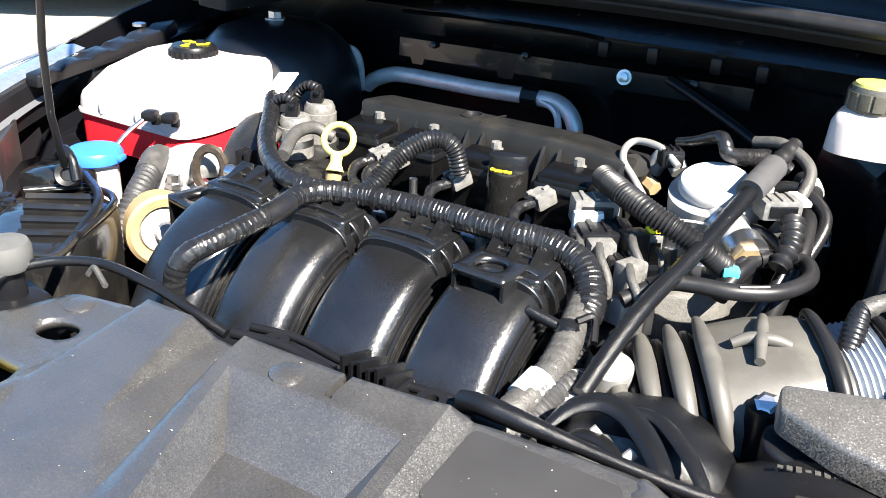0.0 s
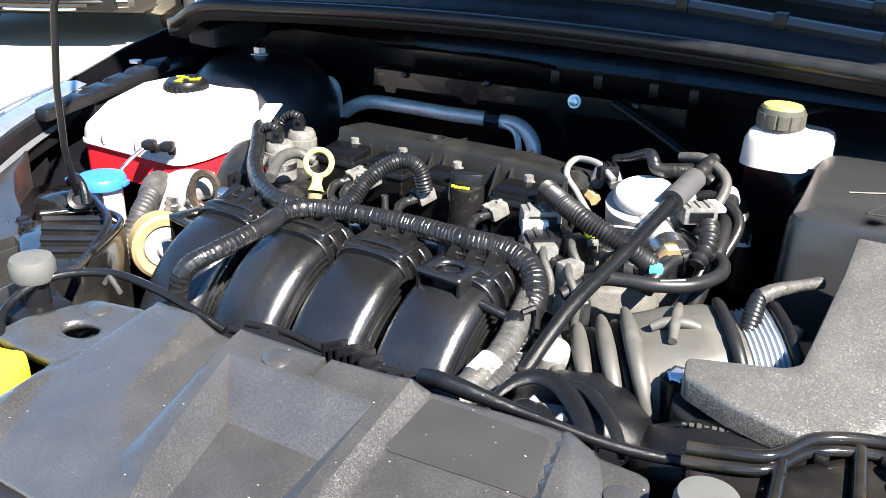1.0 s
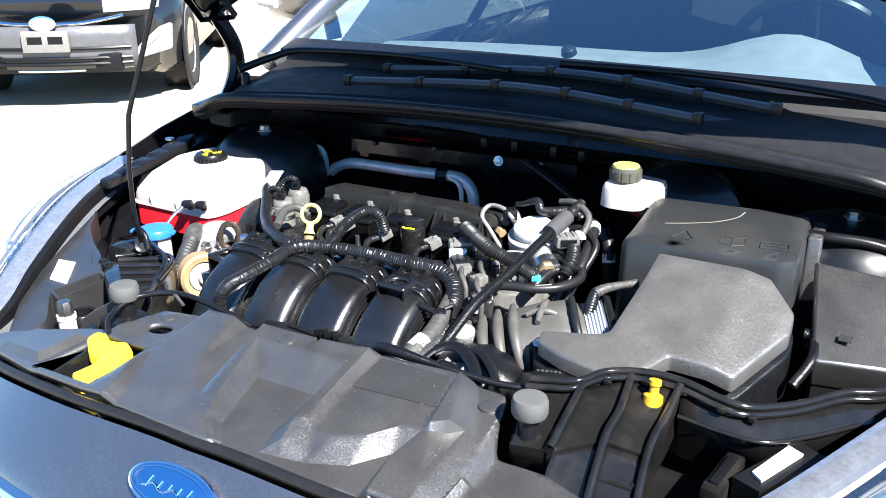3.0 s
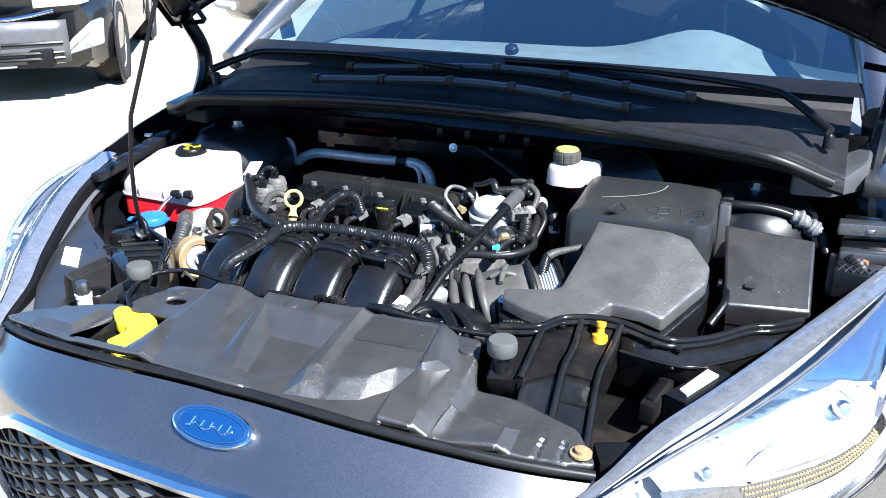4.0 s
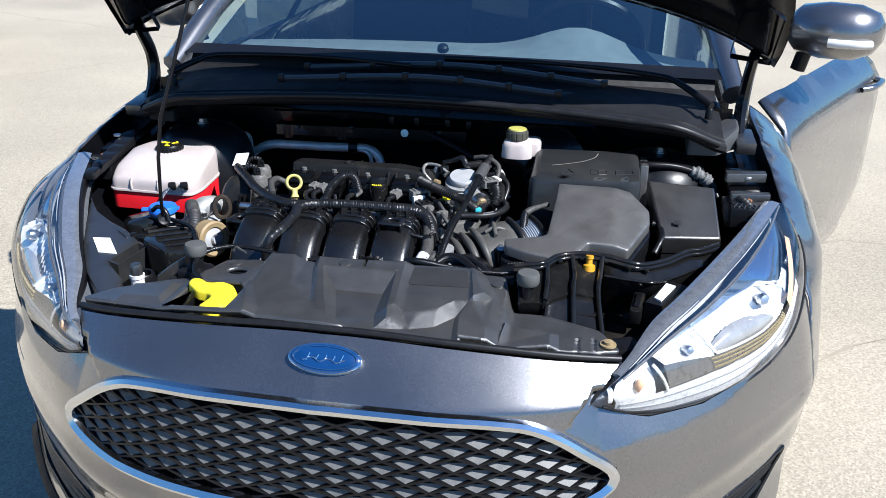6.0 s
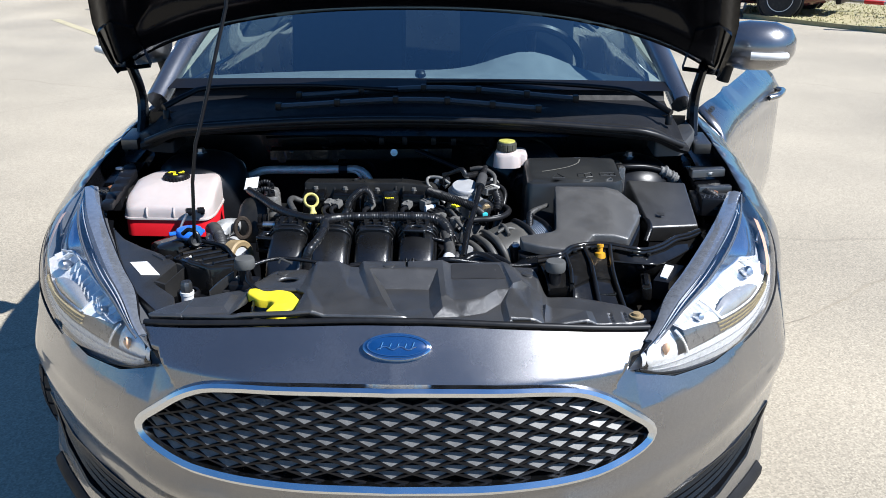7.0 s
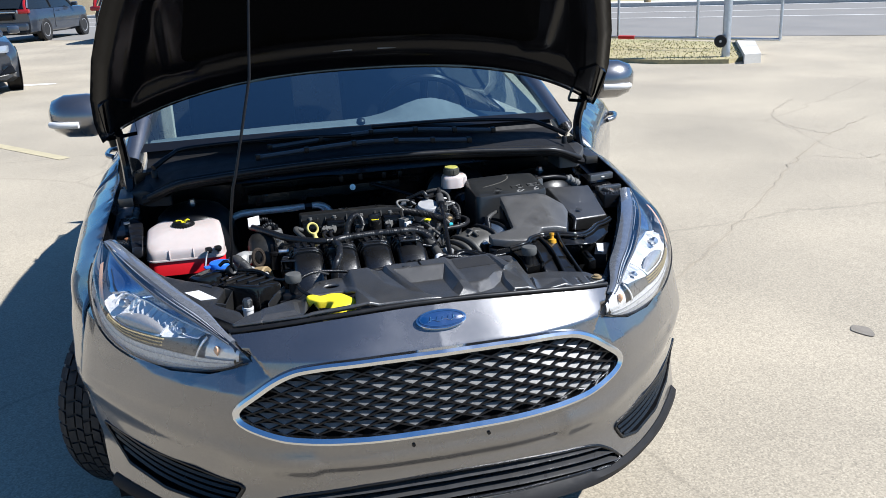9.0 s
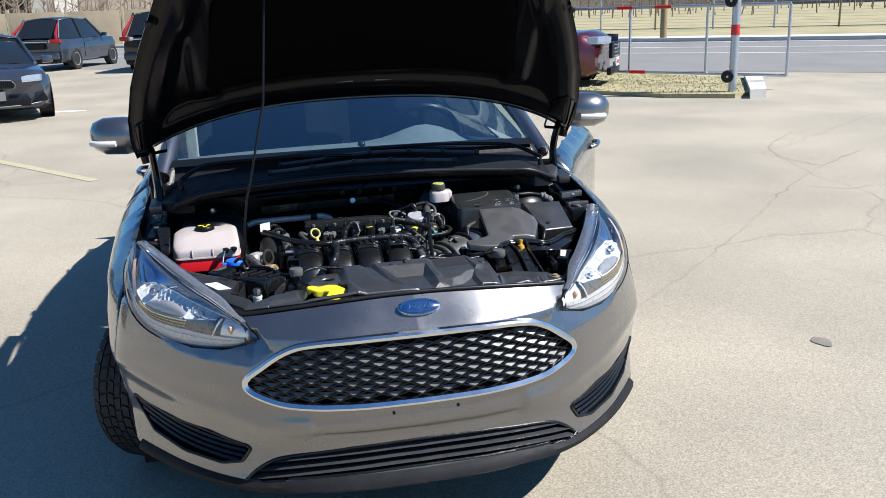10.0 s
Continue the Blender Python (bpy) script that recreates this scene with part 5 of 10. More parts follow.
def wiper(parent, arm, blade):
    w = part("wiper", tube([(x, y - 0.02, z + 0.003) for x, y, z in arm], [0.009, 0.007, 0.0062, 0.006, 0.007], 8, 24), BLACK, parent, "black wiper arm", 50)
    bl = bmesh.new()
    path = spline(blade, 40)
    loft([[p + Vector((0, -0.008, 0.0)), p + Vector((0, -0.005, 0.007)), p + Vector((0, 0.004, 0.008)), p + Vector((0, 0.008, 0.0)), p + Vector((0, 0.002, -0.008)), p + Vector((0, -0.002, -0.008))] for p in path], bm=bl)
    b = part("blade", bl, mat("wiper_steel", (0.045, 0.046, 0.05), 0.4, 0.3, 0.1, 60) if "wiper_steel" not in bpy.data.materials else bpy.data.materials["wiper_steel"], w, "grey wiper blade", 40)
    for i in (0, 9, 18, 26, 33, 40):
        part("clip", box(path[i] + Vector((0, 0, 0.001)), (0.016, 0.020, 0.020), None, None, 0.003), BLACK, b, smooth=30)
    part("pivot", lathe([(0.010, -0.02), (0.009, 0.002), (0.006, 0.006), (0.001, 0.007)], 16, Matrix.Translation(Vector(arm[0]) - Vector((0, 0, 0.012)))), BLACK, w, "round pivot cap", 40)


wiper(car, [(0.684, 1.00, 1.055), (0.62, 1.07, 1.085), (0.557, 1.115, 1.098), (0.30, 1.14, 1.110), (0.028, 1.125, 1.112)], [(-0.318, 1.045, 1.085), (0.06, 1.075, 1.103), (0.434, 1.025, 1.085)])
wiper(car, [(-0.684, 1.03, 1.055), (-0.63, 1.09, 1.08), (-0.574, 1.125, 1.092), (-0.30, 1.10, 1.104), (-0.049, 1.065, 1.100)], [(-0.361, 0.968, 1.070), (0.0, 0.990, 1.086), (0.328, 0.952, 1.072)])
part("screen_sensor", lathe([(0.016, 0), (0.014, 0.012), (0.006, 0.018), (0.001, 0.018)], 14, Matrix.Translation((0.007, 1.20, 1.118)) @ Matrix.Rotation(radians(25), 4, "X")), BLACK, cowl, "small black dome", 40)

# ---------------------------------------------------------------- radiator shield
SMOOTH_P = mat("smooth_dark_plastic", (0.024, 0.024, 0.025), 0.5, 0, 0.12, 20, 0.1, 1500, spec=0.3)
SHIELD = rounded([(-0.485, 0.198), (-0.44, 0.235), (-0.335, 0.288), (-0.285, 0.300), (-0.262, 0.350), (-0.20, 0.362), (-0.185, 0.348), (-0.10, 0.350), (-0.02, 0.351), (0.02, 0.352), (0.075, 0.358), (0.11, 0.366), (0.20, 0.372), (0.275, 0.368), (0.290, 0.315), (0.30, 0.290), (0.36, 0.288), (0.452, 0.255), (0.490, 0.205), (0.45, 0.192), (0.28, 0.163), (0.1, 0.140), (0.0, 0.137), (-0.18, 0.144), (-0.30, 0.158)], 0.008, 2)
HOLE = [(-0.227 + 0.020 * math.cos(a), 0.307 + 0.014 * math.sin(a)) for a in (2 * math.pi * i / 20 for i in range(20))]
HATCH = [(-0.308, 0.166), (-0.186, 0.152), (-0.178, 0.215), (-0.200, 0.258), (-0.296, 0.262)]


def ramp(a, b, x):
    return min(1.0, max(0.0, (x - a) / (b - a)))


# the shield's moulding: corners (x, y, millimetres above or below the plain sheet) and the folds between them
KEY = {
    "z1": (-0.60, 0.10, 0), "z2": (-0.60, 0.45, 0), "z3": (0.60, 0.10, -22), "z4": (0.60, 0.45, -32), "z5": (-0.20, 0.40, 0), "z6": (-0.30, 0.10, 0),
    "u0": (-0.194, 0.292, 0), "u1": (-0.181, 0.235, 7), "u2": (-0.156, 0.165, 11), "u3": (-0.150, 0.12, 11), "v1": (-0.169, 0.235, 0), "v2": (-0.134, 0.165, 0), "v3": (-0.125, 0.12, 0), "w1": (-0.215, 0.150, 6),
    "a1": (-0.138, 0.390, 0), "a2": (-0.098, 0.245, 0), "b1": (-0.106, 0.390, -21), "c1": (-0.092, 0.390, -21), "c2": (-0.083, 0.322, -14), "c3": (-0.048, 0.196, -3),
    "d1": (-0.081, 0.390, 0), "d2": (-0.073, 0.322, 0), "d3": (-0.038, 0.200, 1), "e1": (-0.062, 0.320, 0), "e2": (-0.026, 0.205, 1), "e3": (-0.010, 0.168, -3),
    "f1": (-0.026, 0.276, -31), "f2": (0.003, 0.178, -22), "h0": (-0.005, 0.12, 0), "h1": (0.022, 0.142, -4), "h2": (0.030, 0.150, -15), "h3": (0.028, 0.12, -10),
    "g1": (0.062, 0.276, -31), "g2": (0.066, 0.195, -24), "g3": (0.075, 0.158, -20), "k1": (0.078, 0.322, 0), "k2": (0.088, 0.205, 0), "k3": (0.092, 0.178, -8),
    "m1": (0.084, 0.395, 0), "m2": (0.098, 0.215, 0), "n1": (0.101, 0.395, -13), "n2": (0.113, 0.208, -9),
    "p1": (0.207, 0.395, -12), "p2": (0.230, 0.262, -10), "q1": (0.226, 0.395, -25), "q2": (0.247, 0.276, -21),
    "r1": (0.140, 0.206, -9), "r2": (0.172, 0.224, -9), "r3": (0.198, 0.256, -10), "s0": (0.100, 0.163, -22), "s1": (0.130, 0.172, -26), "s2": (0.172, 0.190, -28), "s3": (0.204, 0.226, -28),
    "t1": (0.222, 0.262, -12), "t2": (0.213, 0.215, -12), "t3": (0.221, 0.12, -6), "y2": (0.204, 0.200, -28), "y3": (0.211, 0.12, -18),
    "i1": (0.262, 0.290, -22), "i2": (0.262, 0.180, -11), "i3": (0.262, 0.12, -6), "j1": (0.279, 0.278, -32), "j2": (0.285, 0.170, -28), "j3": (0.286, 0.12, -20),
    "l1": (0.292, 0.224, -14), "l2": (0.369, 0.216, -14), "l3": (0.372, 0.12, -6), "o1": (0.288, 0.238, -32), "o2": (0.384, 0.232, -32), "o3": (0.392, 0.12, -24),
    "x1": (-0.414, 0.182, 0), "x2": (-0.318, 0.176, 0), "x3": (-0.318, 0.262, 0), "x4": (-0.410, 0.252, 0), "x5": (-0.402, 0.196, 11), "x6": (-0.330, 0.190, 11), "x7": (-0.330, 0.250, 11), "x8": (-0.400, 0.240, 11),
}
FOLDS = ["u0 u1 u2 u3", "u0 v1 v2 v3", "u1 v1", "a1 a2 b1", "c1 c2 c3", "d1 d2 d3", "d2 c2", "d3 c3", "d2 e1 k1", "e1 e2 e3", "e1 f1 g1 k1", "f1 f2 h1 h0", "e3 f2", "h1 h2 h3", "f2 h2", "g1 g2 g3", "k1 k2 k3", "k2 g2", "k3 g3", "m1 m2 n2 n1",
         "m2 k2", "p1 p2 q2 q1", "n2 r1 r2 r3 t1 p2", "g3 s0 s1 s2 s3 y2 y3", "r1 s1", "r2 s2", "r3 s3", "k3 n2", "t1 t2 t3", "s3 t1", "y2 t2", "i1 i2 i3", "j1 j2 j3", "t1 i1", "i1 q2", "i1 j1", "i2 j2", "j1 o1 o2 o3", "l1 l2 l3", "l1 o1", "l2 o2", "j2 l1",
         "x1 x2 x3 x4 x1", "x5 x6 x7 x8 x5", "x1 x5", "x2 x6", "x3 x7", "x4 x8"]


def moulding():
    from mathutils.geometry import delaunay_2d_cdt
    names = list(KEY)
    pts = [Vector(KEY[n][:2]) for n in names]
    edges = []
    for fold in FOLDS:
        f = [names.index(n) for n in fold.split()]
        edges += list(zip(f, f[1:]))
    vs, _, fs, src, *_ = delaunay_2d_cdt(pts, edges, [], 0, 1e-6)
    dz = [KEY[names[o[0]]][2] if o else 0.0 for o in src]
    return np.array([[(vs[i].x, vs[i].y, dz[i]) for i in f] for f in fs])


TRIS = moulding()
TA, TB, TC = TRIS[:, 0], TRIS[:, 1], TRIS[:, 2]
DET = (TB[:, 1] - TC[:, 1]) * (TA[:, 0] - TC[:, 0]) + (TC[:, 0] - TB[:, 0]) * (TA[:, 1] - TC[:, 1])


def relief(x, y):
    a = ((TB[:, 1] - TC[:, 1]) * (x - TC[:, 0]) + (TC[:, 0] - TB[:, 0]) * (y - TC[:, 1])) / DET
    b = ((TC[:, 1] - TA[:, 1]) * (x - TC[:, 0]) + (TA[:, 0] - TC[:, 0]) * (y - TC[:, 1])) / DET
    k = int(np.argmax(np.minimum(np.minimum(a, b), 1 - a - b)))
    return float(a[k] * TA[k, 2] + b[k] * TB[k, 2] + (1 - a[k] - b[k]) * TC[k, 2]) * 0.001


def shield_z(x, y):
    front = panel_top(x) + 0.016
    back = 0.872 - 0.024 * ramp(-0.172, -0.192, x) - 0.026 * ramp(0.284, 0.300, x) - 0.02 * ramp(-0.29, -0.31, x)
    z = front + (back - front) * min(1.05, max(0, (y - 0.145) / 0.205)) ** 0.85
    z += 0.75 * relief(x, y) * (1 - 0.4 * ramp(0.30, 0.45, x))
    for g in (0.418, 0.446):
        z -= 0.004 * ramp(0.003, 0.001, abs(x - g - 0.06 * (0.2 - y))) * ramp(0.235, 0.228, y)
    z -= 0.012 * ramp(0.0030, 0.0012, abs(x - 0.014)) * ramp(0.328, 0.334, y)
    return Vector((x, y, z))


CREASES = [[KEY[n][:2] for n in fold.split()] for fold in FOLDS]
CREASES += [[(0.0110, 0.38), (0.0110, 0.331)], [(0.0128, 0.38), (0.0128, 0.331)], [(0.0152, 0.38), (0.0152, 0.331)], [(0.0170, 0.38), (0.0170, 0.331)]]
shield = thing("radiator_shield", "moulded dark grey plastic shield over the radiator", "engine cover", (0, 0.26, 0.80))
part("panel", sheet(SHIELD, [HOLE, HATCH], 0.0050, shield_z, None, CREASES), GRAIN, shield, "", 28, solid=-0.010)
FIELD = rounded([(0.106, 0.292), (0.106, 0.358), (0.204, 0.358), (0.217, 0.300)], 0.006)
part("smooth_field", sheet(FIELD, [], 0.012, lambda x, y: shield_z(x, y) + Vector((0, 0, 0.0008))), SMOOTH_P, shield, "flat smooth field in the moulding", 30)
part("bolt", lathe([(0.014, 0), (0.014, 0.003), (0.008, 0.003), (0.008, 0.008), (0.001, 0.009)], 14, Matrix.Translation(shield_z(0.468, 0.215) + Vector((0, 0, 0.001)))), TAN, shield, "pale bolt", 30)
part("hatch_floor", prism(HATCH, 0.795, 0.805), GRAIN2, shield, "sunk pocket beside the latch", 0)
for x, y in ((-0.022, 0.333), (0.264, 0.343), (-0.243, 0.340)):
    z = shield_z(x, y).z
    part("fastener", lathe([(0.0125, -0.002), (0.0125, 0.0008), (0.010, 0.0018), (0.001, 0.002)], 20, Matrix.Translation((x, y, z))), GRAIN, shield, "round push-in fastener", 40)
part("front_seal", tube([(x, fascia(u_of(x), panel_top(x)).y + 0.012, panel_top(x) + 0.004) for x in np.linspace(-0.49, 0.49, 21)], 0.0068, 8, 60), RUBBER, shield, "black rubber seal along the front edge", 60)

# dust and grit lying on the shield
grit = bmesh.new()
rng = random.Random(31)
for k in range(260):
    x, y = rng.uniform(-0.46, 0.46), rng.uniform(0.15, 0.365)
    if inside(x, y, SHIELD) and not inside(x, y, HATCH) and not inside(x, y, HOLE):
        p, r = shield_z(x, y) + Vector((0, 0, 0.0008)), rng.choice((0.0004, 0.0005, 0.0006, 0.0009))
        a = rng.uniform(0, 3)
        grit.faces.new([grit.verts.new(p + Vector((r * math.cos(a + t), r * rng.uniform(0.5, 1.2) * math.sin(a + t), 0.0003 * (t > 2)))) for t in (0, 1.57, 3.14, 4.71)])
tagged(part("dust_speck", grit, mat("pale_dust", (0.45, 0.43, 0.38), 0.9), shield, "pale dust specks", 0), kind="stuff")

# yellow hood latch handle
LATCH_Y = mat("latch_yellow_plastic", (0.70, 0.56, 0.02), 0.5, 0, 0.2, 60, 0.15, 500)
latch = thing("latch_handle", "bright yellow plastic hood release handle lying in a pocket", "handle", (-0.24, 0.215, 0.81))
HANDLE = rounded([(-0.296, 0.240), (-0.297, 0.259), (-0.280, 0.262), (-0.264, 0.251), (-0.237, 0.258), (-0.206, 0.240), (-0.178, 0.198), (-0.184, 0.182), (-0.200, 0.180), (-0.222, 0.162), (-0.248, 0.174), (-0.236, 0.203), (-0.246, 0.216), (-0.270, 0.220)], 0.006, 3)
lb = prism(HANDLE, lambda x, y: 0.822 + 0.08 * (y - 0.2), lambda x, y: 0.8400 + 0.10 * (y - 0.2) + 0.005 * step01(-0.25, -0.21, x) * step01(0.175, 0.20, y) + 0.004 * math.exp(-(((x + 0.282) / 0.016) ** 2 + ((y - 0.246) / 0.014) ** 2)), 0.004, grid=0.006)
part("grip", lb, LATCH_Y, latch, "", 50)
part("spring_tab", prism(rounded([(-0.311, 0.163), (-0.268, 0.156), (-0.279, 0.228), (-0.284, 0.228), (-0.275, 0.166), (-0.309, 0.170)], 0.002), 0.812, 0.836, 0.0015), GLOSSB, latch, "upright black edge beside the latch", 30)

# rubber hood stops
for sg in (1, -1):
    st = thing("hood_stop", "grey rubber hood stop on a black threaded post", "hood stop", (sg * 0.32, 0.332, 0.80), "hood stops")
    part("post", lathe([(0.016, 0.79), (0.014, 0.80), (0.012, 0.86)], 14, Matrix.Translation((sg * 0.320, 0.332, 0))), BLACK, st, "", 40)
    part("pad", lathe([(0.010, 0.861), (0.0190, 0.862), (0.0210, 0.866), (0.0210, 0.879), (0.0190, 0.884), (0.013, 0.885), (0.001, 0.885)], 28, Matrix.Translation((sg * 0.320, 0.332, 0))), RUBBER_G, st, "worn grey rubber pad", 40)

# ---------------------------------------------------------------- front carrier, both sides
car_r = thing("front_carrier", "glossy black ribbed plastic front carrier beside the radiator", "bracket", (0.42, 0.36, 0.70))
cb = loft([[Vector((x, y0 + (y1 - y0) * j / 6, z + 0.004 * math.sin(j))) for j in range(7)] for x, y0, y1, z in ((0.285, 0.30, 0.40, 0.775), (0.36, 0.29, 0.44, 0.765), (0.43, 0.27, 0.485, 0.755), (0.50, 0.30, 0.50, 0.755), (0.58, 0.36, 0.53, 0.765), (0.66, 0.50, 0.62, 0.78))], closed=False)
part("deck", cb, GLOSSB, car_r, "", 40, solid=-0.01)


def web(pts, h, w=0.0035):
    rows = []
    path = spline(pts, 14)
    for i, p in enumerate(path):
        d = (path[min(14, i + 1)] - path[max(0, i - 1)]).normalized()
        n = Vector((d.y, -d.x, 0)) * w
        rows.append([p - n - Vector((0, 0, h)), p - n, p + n, p + n - Vector((0, 0, h))])
    return loft(rows)


# rounded ribs with sloping glossy bays between them, under a rolled rear edge
EDGE = [(0.289, 0.405, 0.862), (0.318, 0.409, 0.866), (0.345, 0.420, 0.868), (0.367, 0.455, 0.869), (0.408, 0.474, 0.870), (0.452, 0.476, 0.869), (0.498, 0.467, 0.864), (0.531, 0.474, 0.858), (0.576, 0.516, 0.853), (0.621, 0.572, 0.852), (0.655, 0.593, 0.852), (0.69, 0.630, 0.850)]
RIB_A = [(0.350, 0.418, 0.866), (0.354, 0.356, 0.857), (0.353, 0.314, 0.840)]
RIB_B = [(0.395, 0.460, 0.868), (0.402, 0.400, 0.857), (0.402, 0.351, 0.847), (0.408, 0.285, 0.808)]
RIB_C = [(0.452, 0.466, 0.869), (0.450, 0.425, 0.853), (0.448, 0.361, 0.836), (0.462, 0.262, 0.790)]
for pts in (RIB_A, RIB_B, RIB_C):
    rb = part("rib", web(pts, 0.055), GLOSSB, car_r, smooth=30)
    part("bead", tube(pts, 0.0050, 8, 24), GLOSSB, rb, "rounded top of the rib", 60)


def bay_plate(pa, pb, drop=0.05):
    rows = []
    for k in range(9):
        f = k / 8
        q = [Vector(u).lerp(Vector(v), f) for u, v in zip(pa, pb)]
        q = [spline([tuple(p) for p in q], 10)[j] for j in range(11)]
        rows.append(q + [q[-1] + Vector((0, 0.004, -drop))])
    return loft(rows, closed=False)


for pa, pb in (([(0.292, 0.400, 0.855), (0.300, 0.350, 0.848), (0.305, 0.312, 0.830)], [(0.349, 0.416, 0.860), (0.352, 0.356, 0.851), (0.351, 0.316, 0.834)]),
               ([(0.352, 0.418, 0.861), (0.356, 0.356, 0.851), (0.355, 0.316, 0.835)], [(0.394, 0.458, 0.863), (0.400, 0.400, 0.851), (0.400, 0.352, 0.842)]),
               ([(0.397, 0.458, 0.863), (0.404, 0.400, 0.851), (0.404, 0.352, 0.842)], [(0.450, 0.464, 0.863), (0.448, 0.424, 0.847), (0.446, 0.362, 0.832)])):
    part("bay", bay_plate(pa, pb), GLOSSB, car_r, "glossy sloping bay between the ribs", 40, solid=-0.003)
for pa, pb in (([(0.356, 0.315, 0.832), (0.355, 0.300, 0.818), (0.355, 0.286, 0.800)], [(0.400, 0.350, 0.838), (0.400, 0.318, 0.820), (0.405, 0.288, 0.801)]),
               ([(0.405, 0.350, 0.838), (0.405, 0.318, 0.820), (0.409, 0.288, 0.801)], [(0.445, 0.360, 0.829), (0.450, 0.310, 0.809), (0.458, 0.268, 0.786)])):
    part("bay", bay_plate(pa, pb), GLOSSB, car_r, "glossy steep bay below the ribs", 40, solid=-0.003)
part("side_panel", loft([[Vector(t), Vector(t).lerp(Vector(c), 0.5) + Vector((0, 0, 0.001)), Vector(c), Vector(c) + Vector((0.002, 0.012, -0.06))] for t, c in (((0.455, 0.465, 0.862), (0.458, 0.443, 0.840)), ((0.500, 0.462, 0.858), (0.507, 0.440, 0.837)), ((0.535, 0.468, 0.852), (0.554, 0.448, 0.833)), ((0.578, 0.508, 0.848), (0.599, 0.488, 0.832)), ((0.623, 0.565, 0.847), (0.644, 0.540, 0.832)), ((0.69, 0.622, 0.845), (0.70, 0.600, 0.832)))], closed=False), GLOSSB, car_r, "glossy outer panel of the carrier", 40, solid=-0.003)
part("panel_bead", tube([(0.458, 0.443, 0.841), (0.507, 0.440, 0.838), (0.554, 0.448, 0.834), (0.599, 0.488, 0.833), (0.644, 0.540, 0.833)], 0.0028, 8, 40), GLOSSB, car_r, "raised crease", 60)
part("edge_roll", tube(EDGE, 0.0050, 8, 60), GLOSSB, car_r, "raised rear edge", 50)
part("edge_roll", tube([(x, y - 0.013, z - 0.003) for x, y, z in EDGE], 0.0042, 8, 60), GLOSSB, car_r, "second raised edge", 50)
part("rear_wall", web([(x, y - 0.004, z - 0.004) for x, y, z in EDGE], 0.09, 0.004), GLOSSB, car_r, "tall rear wall of the carrier", 40)
for k in range(6):
    p = Vector(EDGE[2 + k]) + Vector((0.006, -0.016, -0.004))
    part("tooth", box(p, (0.010, 0.008, 0.008), None, None, 0.002), GLOSSB, car_r, smooth=30)
for c, s_ in (((0.424, 0.368, 0.815), (0.044, 0.006, 0.012)), ((0.424, 0.318, 0.812), (0.044, 0.006, 0.012)), ((0.405, 0.343, 0.813), (0.006, 0.050, 0.012)), ((0.443, 0.345, 0.813), (0.006, 0.050, 0.012))):
    part("socket_frame", box(c, s_, Matrix.Rotation(radians(6), 4, "Z"), None, 0.002), GLOSSB, car_r, "open square socket frame", 30)
for c, s_ in (((0.425, 0.245, 0.785), (0.055, 0.05, 0.04)), ((0.50, 0.265, 0.770), (0.05, 0.05, 0.05))):
    part("socket", box(c, s_, Matrix.Rotation(radians(25), 4, "Z"), None, 0.006), BLACK, car_r, smooth=30)
cl = part("clip", box((0.523, 0.400, 0.800), (0.022, 0.085, 0.030), Matrix.Rotation(radians(-8), 4, "Z"), None, 0.005), GLOSSB, car_r, "glossy black clip", 30)
part("clip_ridge", box((0.523, 0.400, 0.817), (0.010, 0.060, 0.006), Matrix.Rotation(radians(-8), 4, "Z"), None, 0.002), SATIN, cl, smooth=30)
part("label", prism([(0.552, 0.400), (0.564, 0.388), (0.595, 0.460), (0.578, 0.470)], 0.822, 0.825), PAPER, car_r, "blank white sticker", 0)
part("ledge", prism([(0.535, 0.385), (0.565, 0.372), (0.62, 0.470), (0.585, 0.490)], 0.78, 0.8215), BLACK, car_r, "black ledge under the sticker", 30)
TAB = mat("dark_amber_plastic", (0.50, 0.25, 0.012), 0.4, 0, 0.15, 90)
pull = thing("tow_tab", "small amber plastic pull tab on the front carrier", "pull tab", (0.428, 0.440, 0.854))
part("stem", lathe([(0.0125, -0.002), (0.0115, 0.009), (0.006, 0.012), (0.0055, 0.020), (0.0075, 0.022), (0.0075, 0.028), (0.001, 0.029)], 14, Matrix.Translation((0.428, 0.440, 0.852)) @ Matrix.Rotation(radians(-12), 4, "X")), TAB, pull, "", 40)

car_l = thing("prop_bracket", "glossy black ribbed bracket carrying the hood prop", "bracket", (-0.45, 0.47, 0.70))
BRK = rounded([(-0.520, 0.470), (-0.470, 0.530), (-0.410, 0.520), (-0.352, 0.430), (-0.350, 0.392), (-0.410, 0.378), (-0.470, 0.418)], 0.014)
brk_z = lambda x, y: 0.838 - 0.06 * (y - 0.46) - 0.10 * max(0, -0.47 - x)
part("body", prism(BRK, 0.70, brk_z, 0.006, grid=0.02), GLOSSB, car_l, "sloping glossy top", 40)
for k in range(4):
    a, b = Vector((-0.492 + 0.029 * k, 0.468 - 0.023 * k, 0)), Vector((-0.432 + 0.022 * k, 0.512 - 0.027 * k, 0))
    a.z, b.z = brk_z(a.x, a.y) + 0.004, brk_z(b.x, b.y) + 0.004
    rb = part("rib", rod(a, b, 0.0042, 8), GLOSSB, car_l, "rounded rib", 40)
    part("rib_wall", prism([tuple((a + (b - a).normalized().cross(Vector((0, 0, 1))) * s).xy) if j == 0 else tuple((b + (b - a).normalized().cross(Vector((0, 0, 1))) * s).xy) for j, s in ((0, -0.003), (1, -0.003), (1, 0.003), (0, 0.003))], 0.80, a.z), GLOSSB, rb, smooth=0)
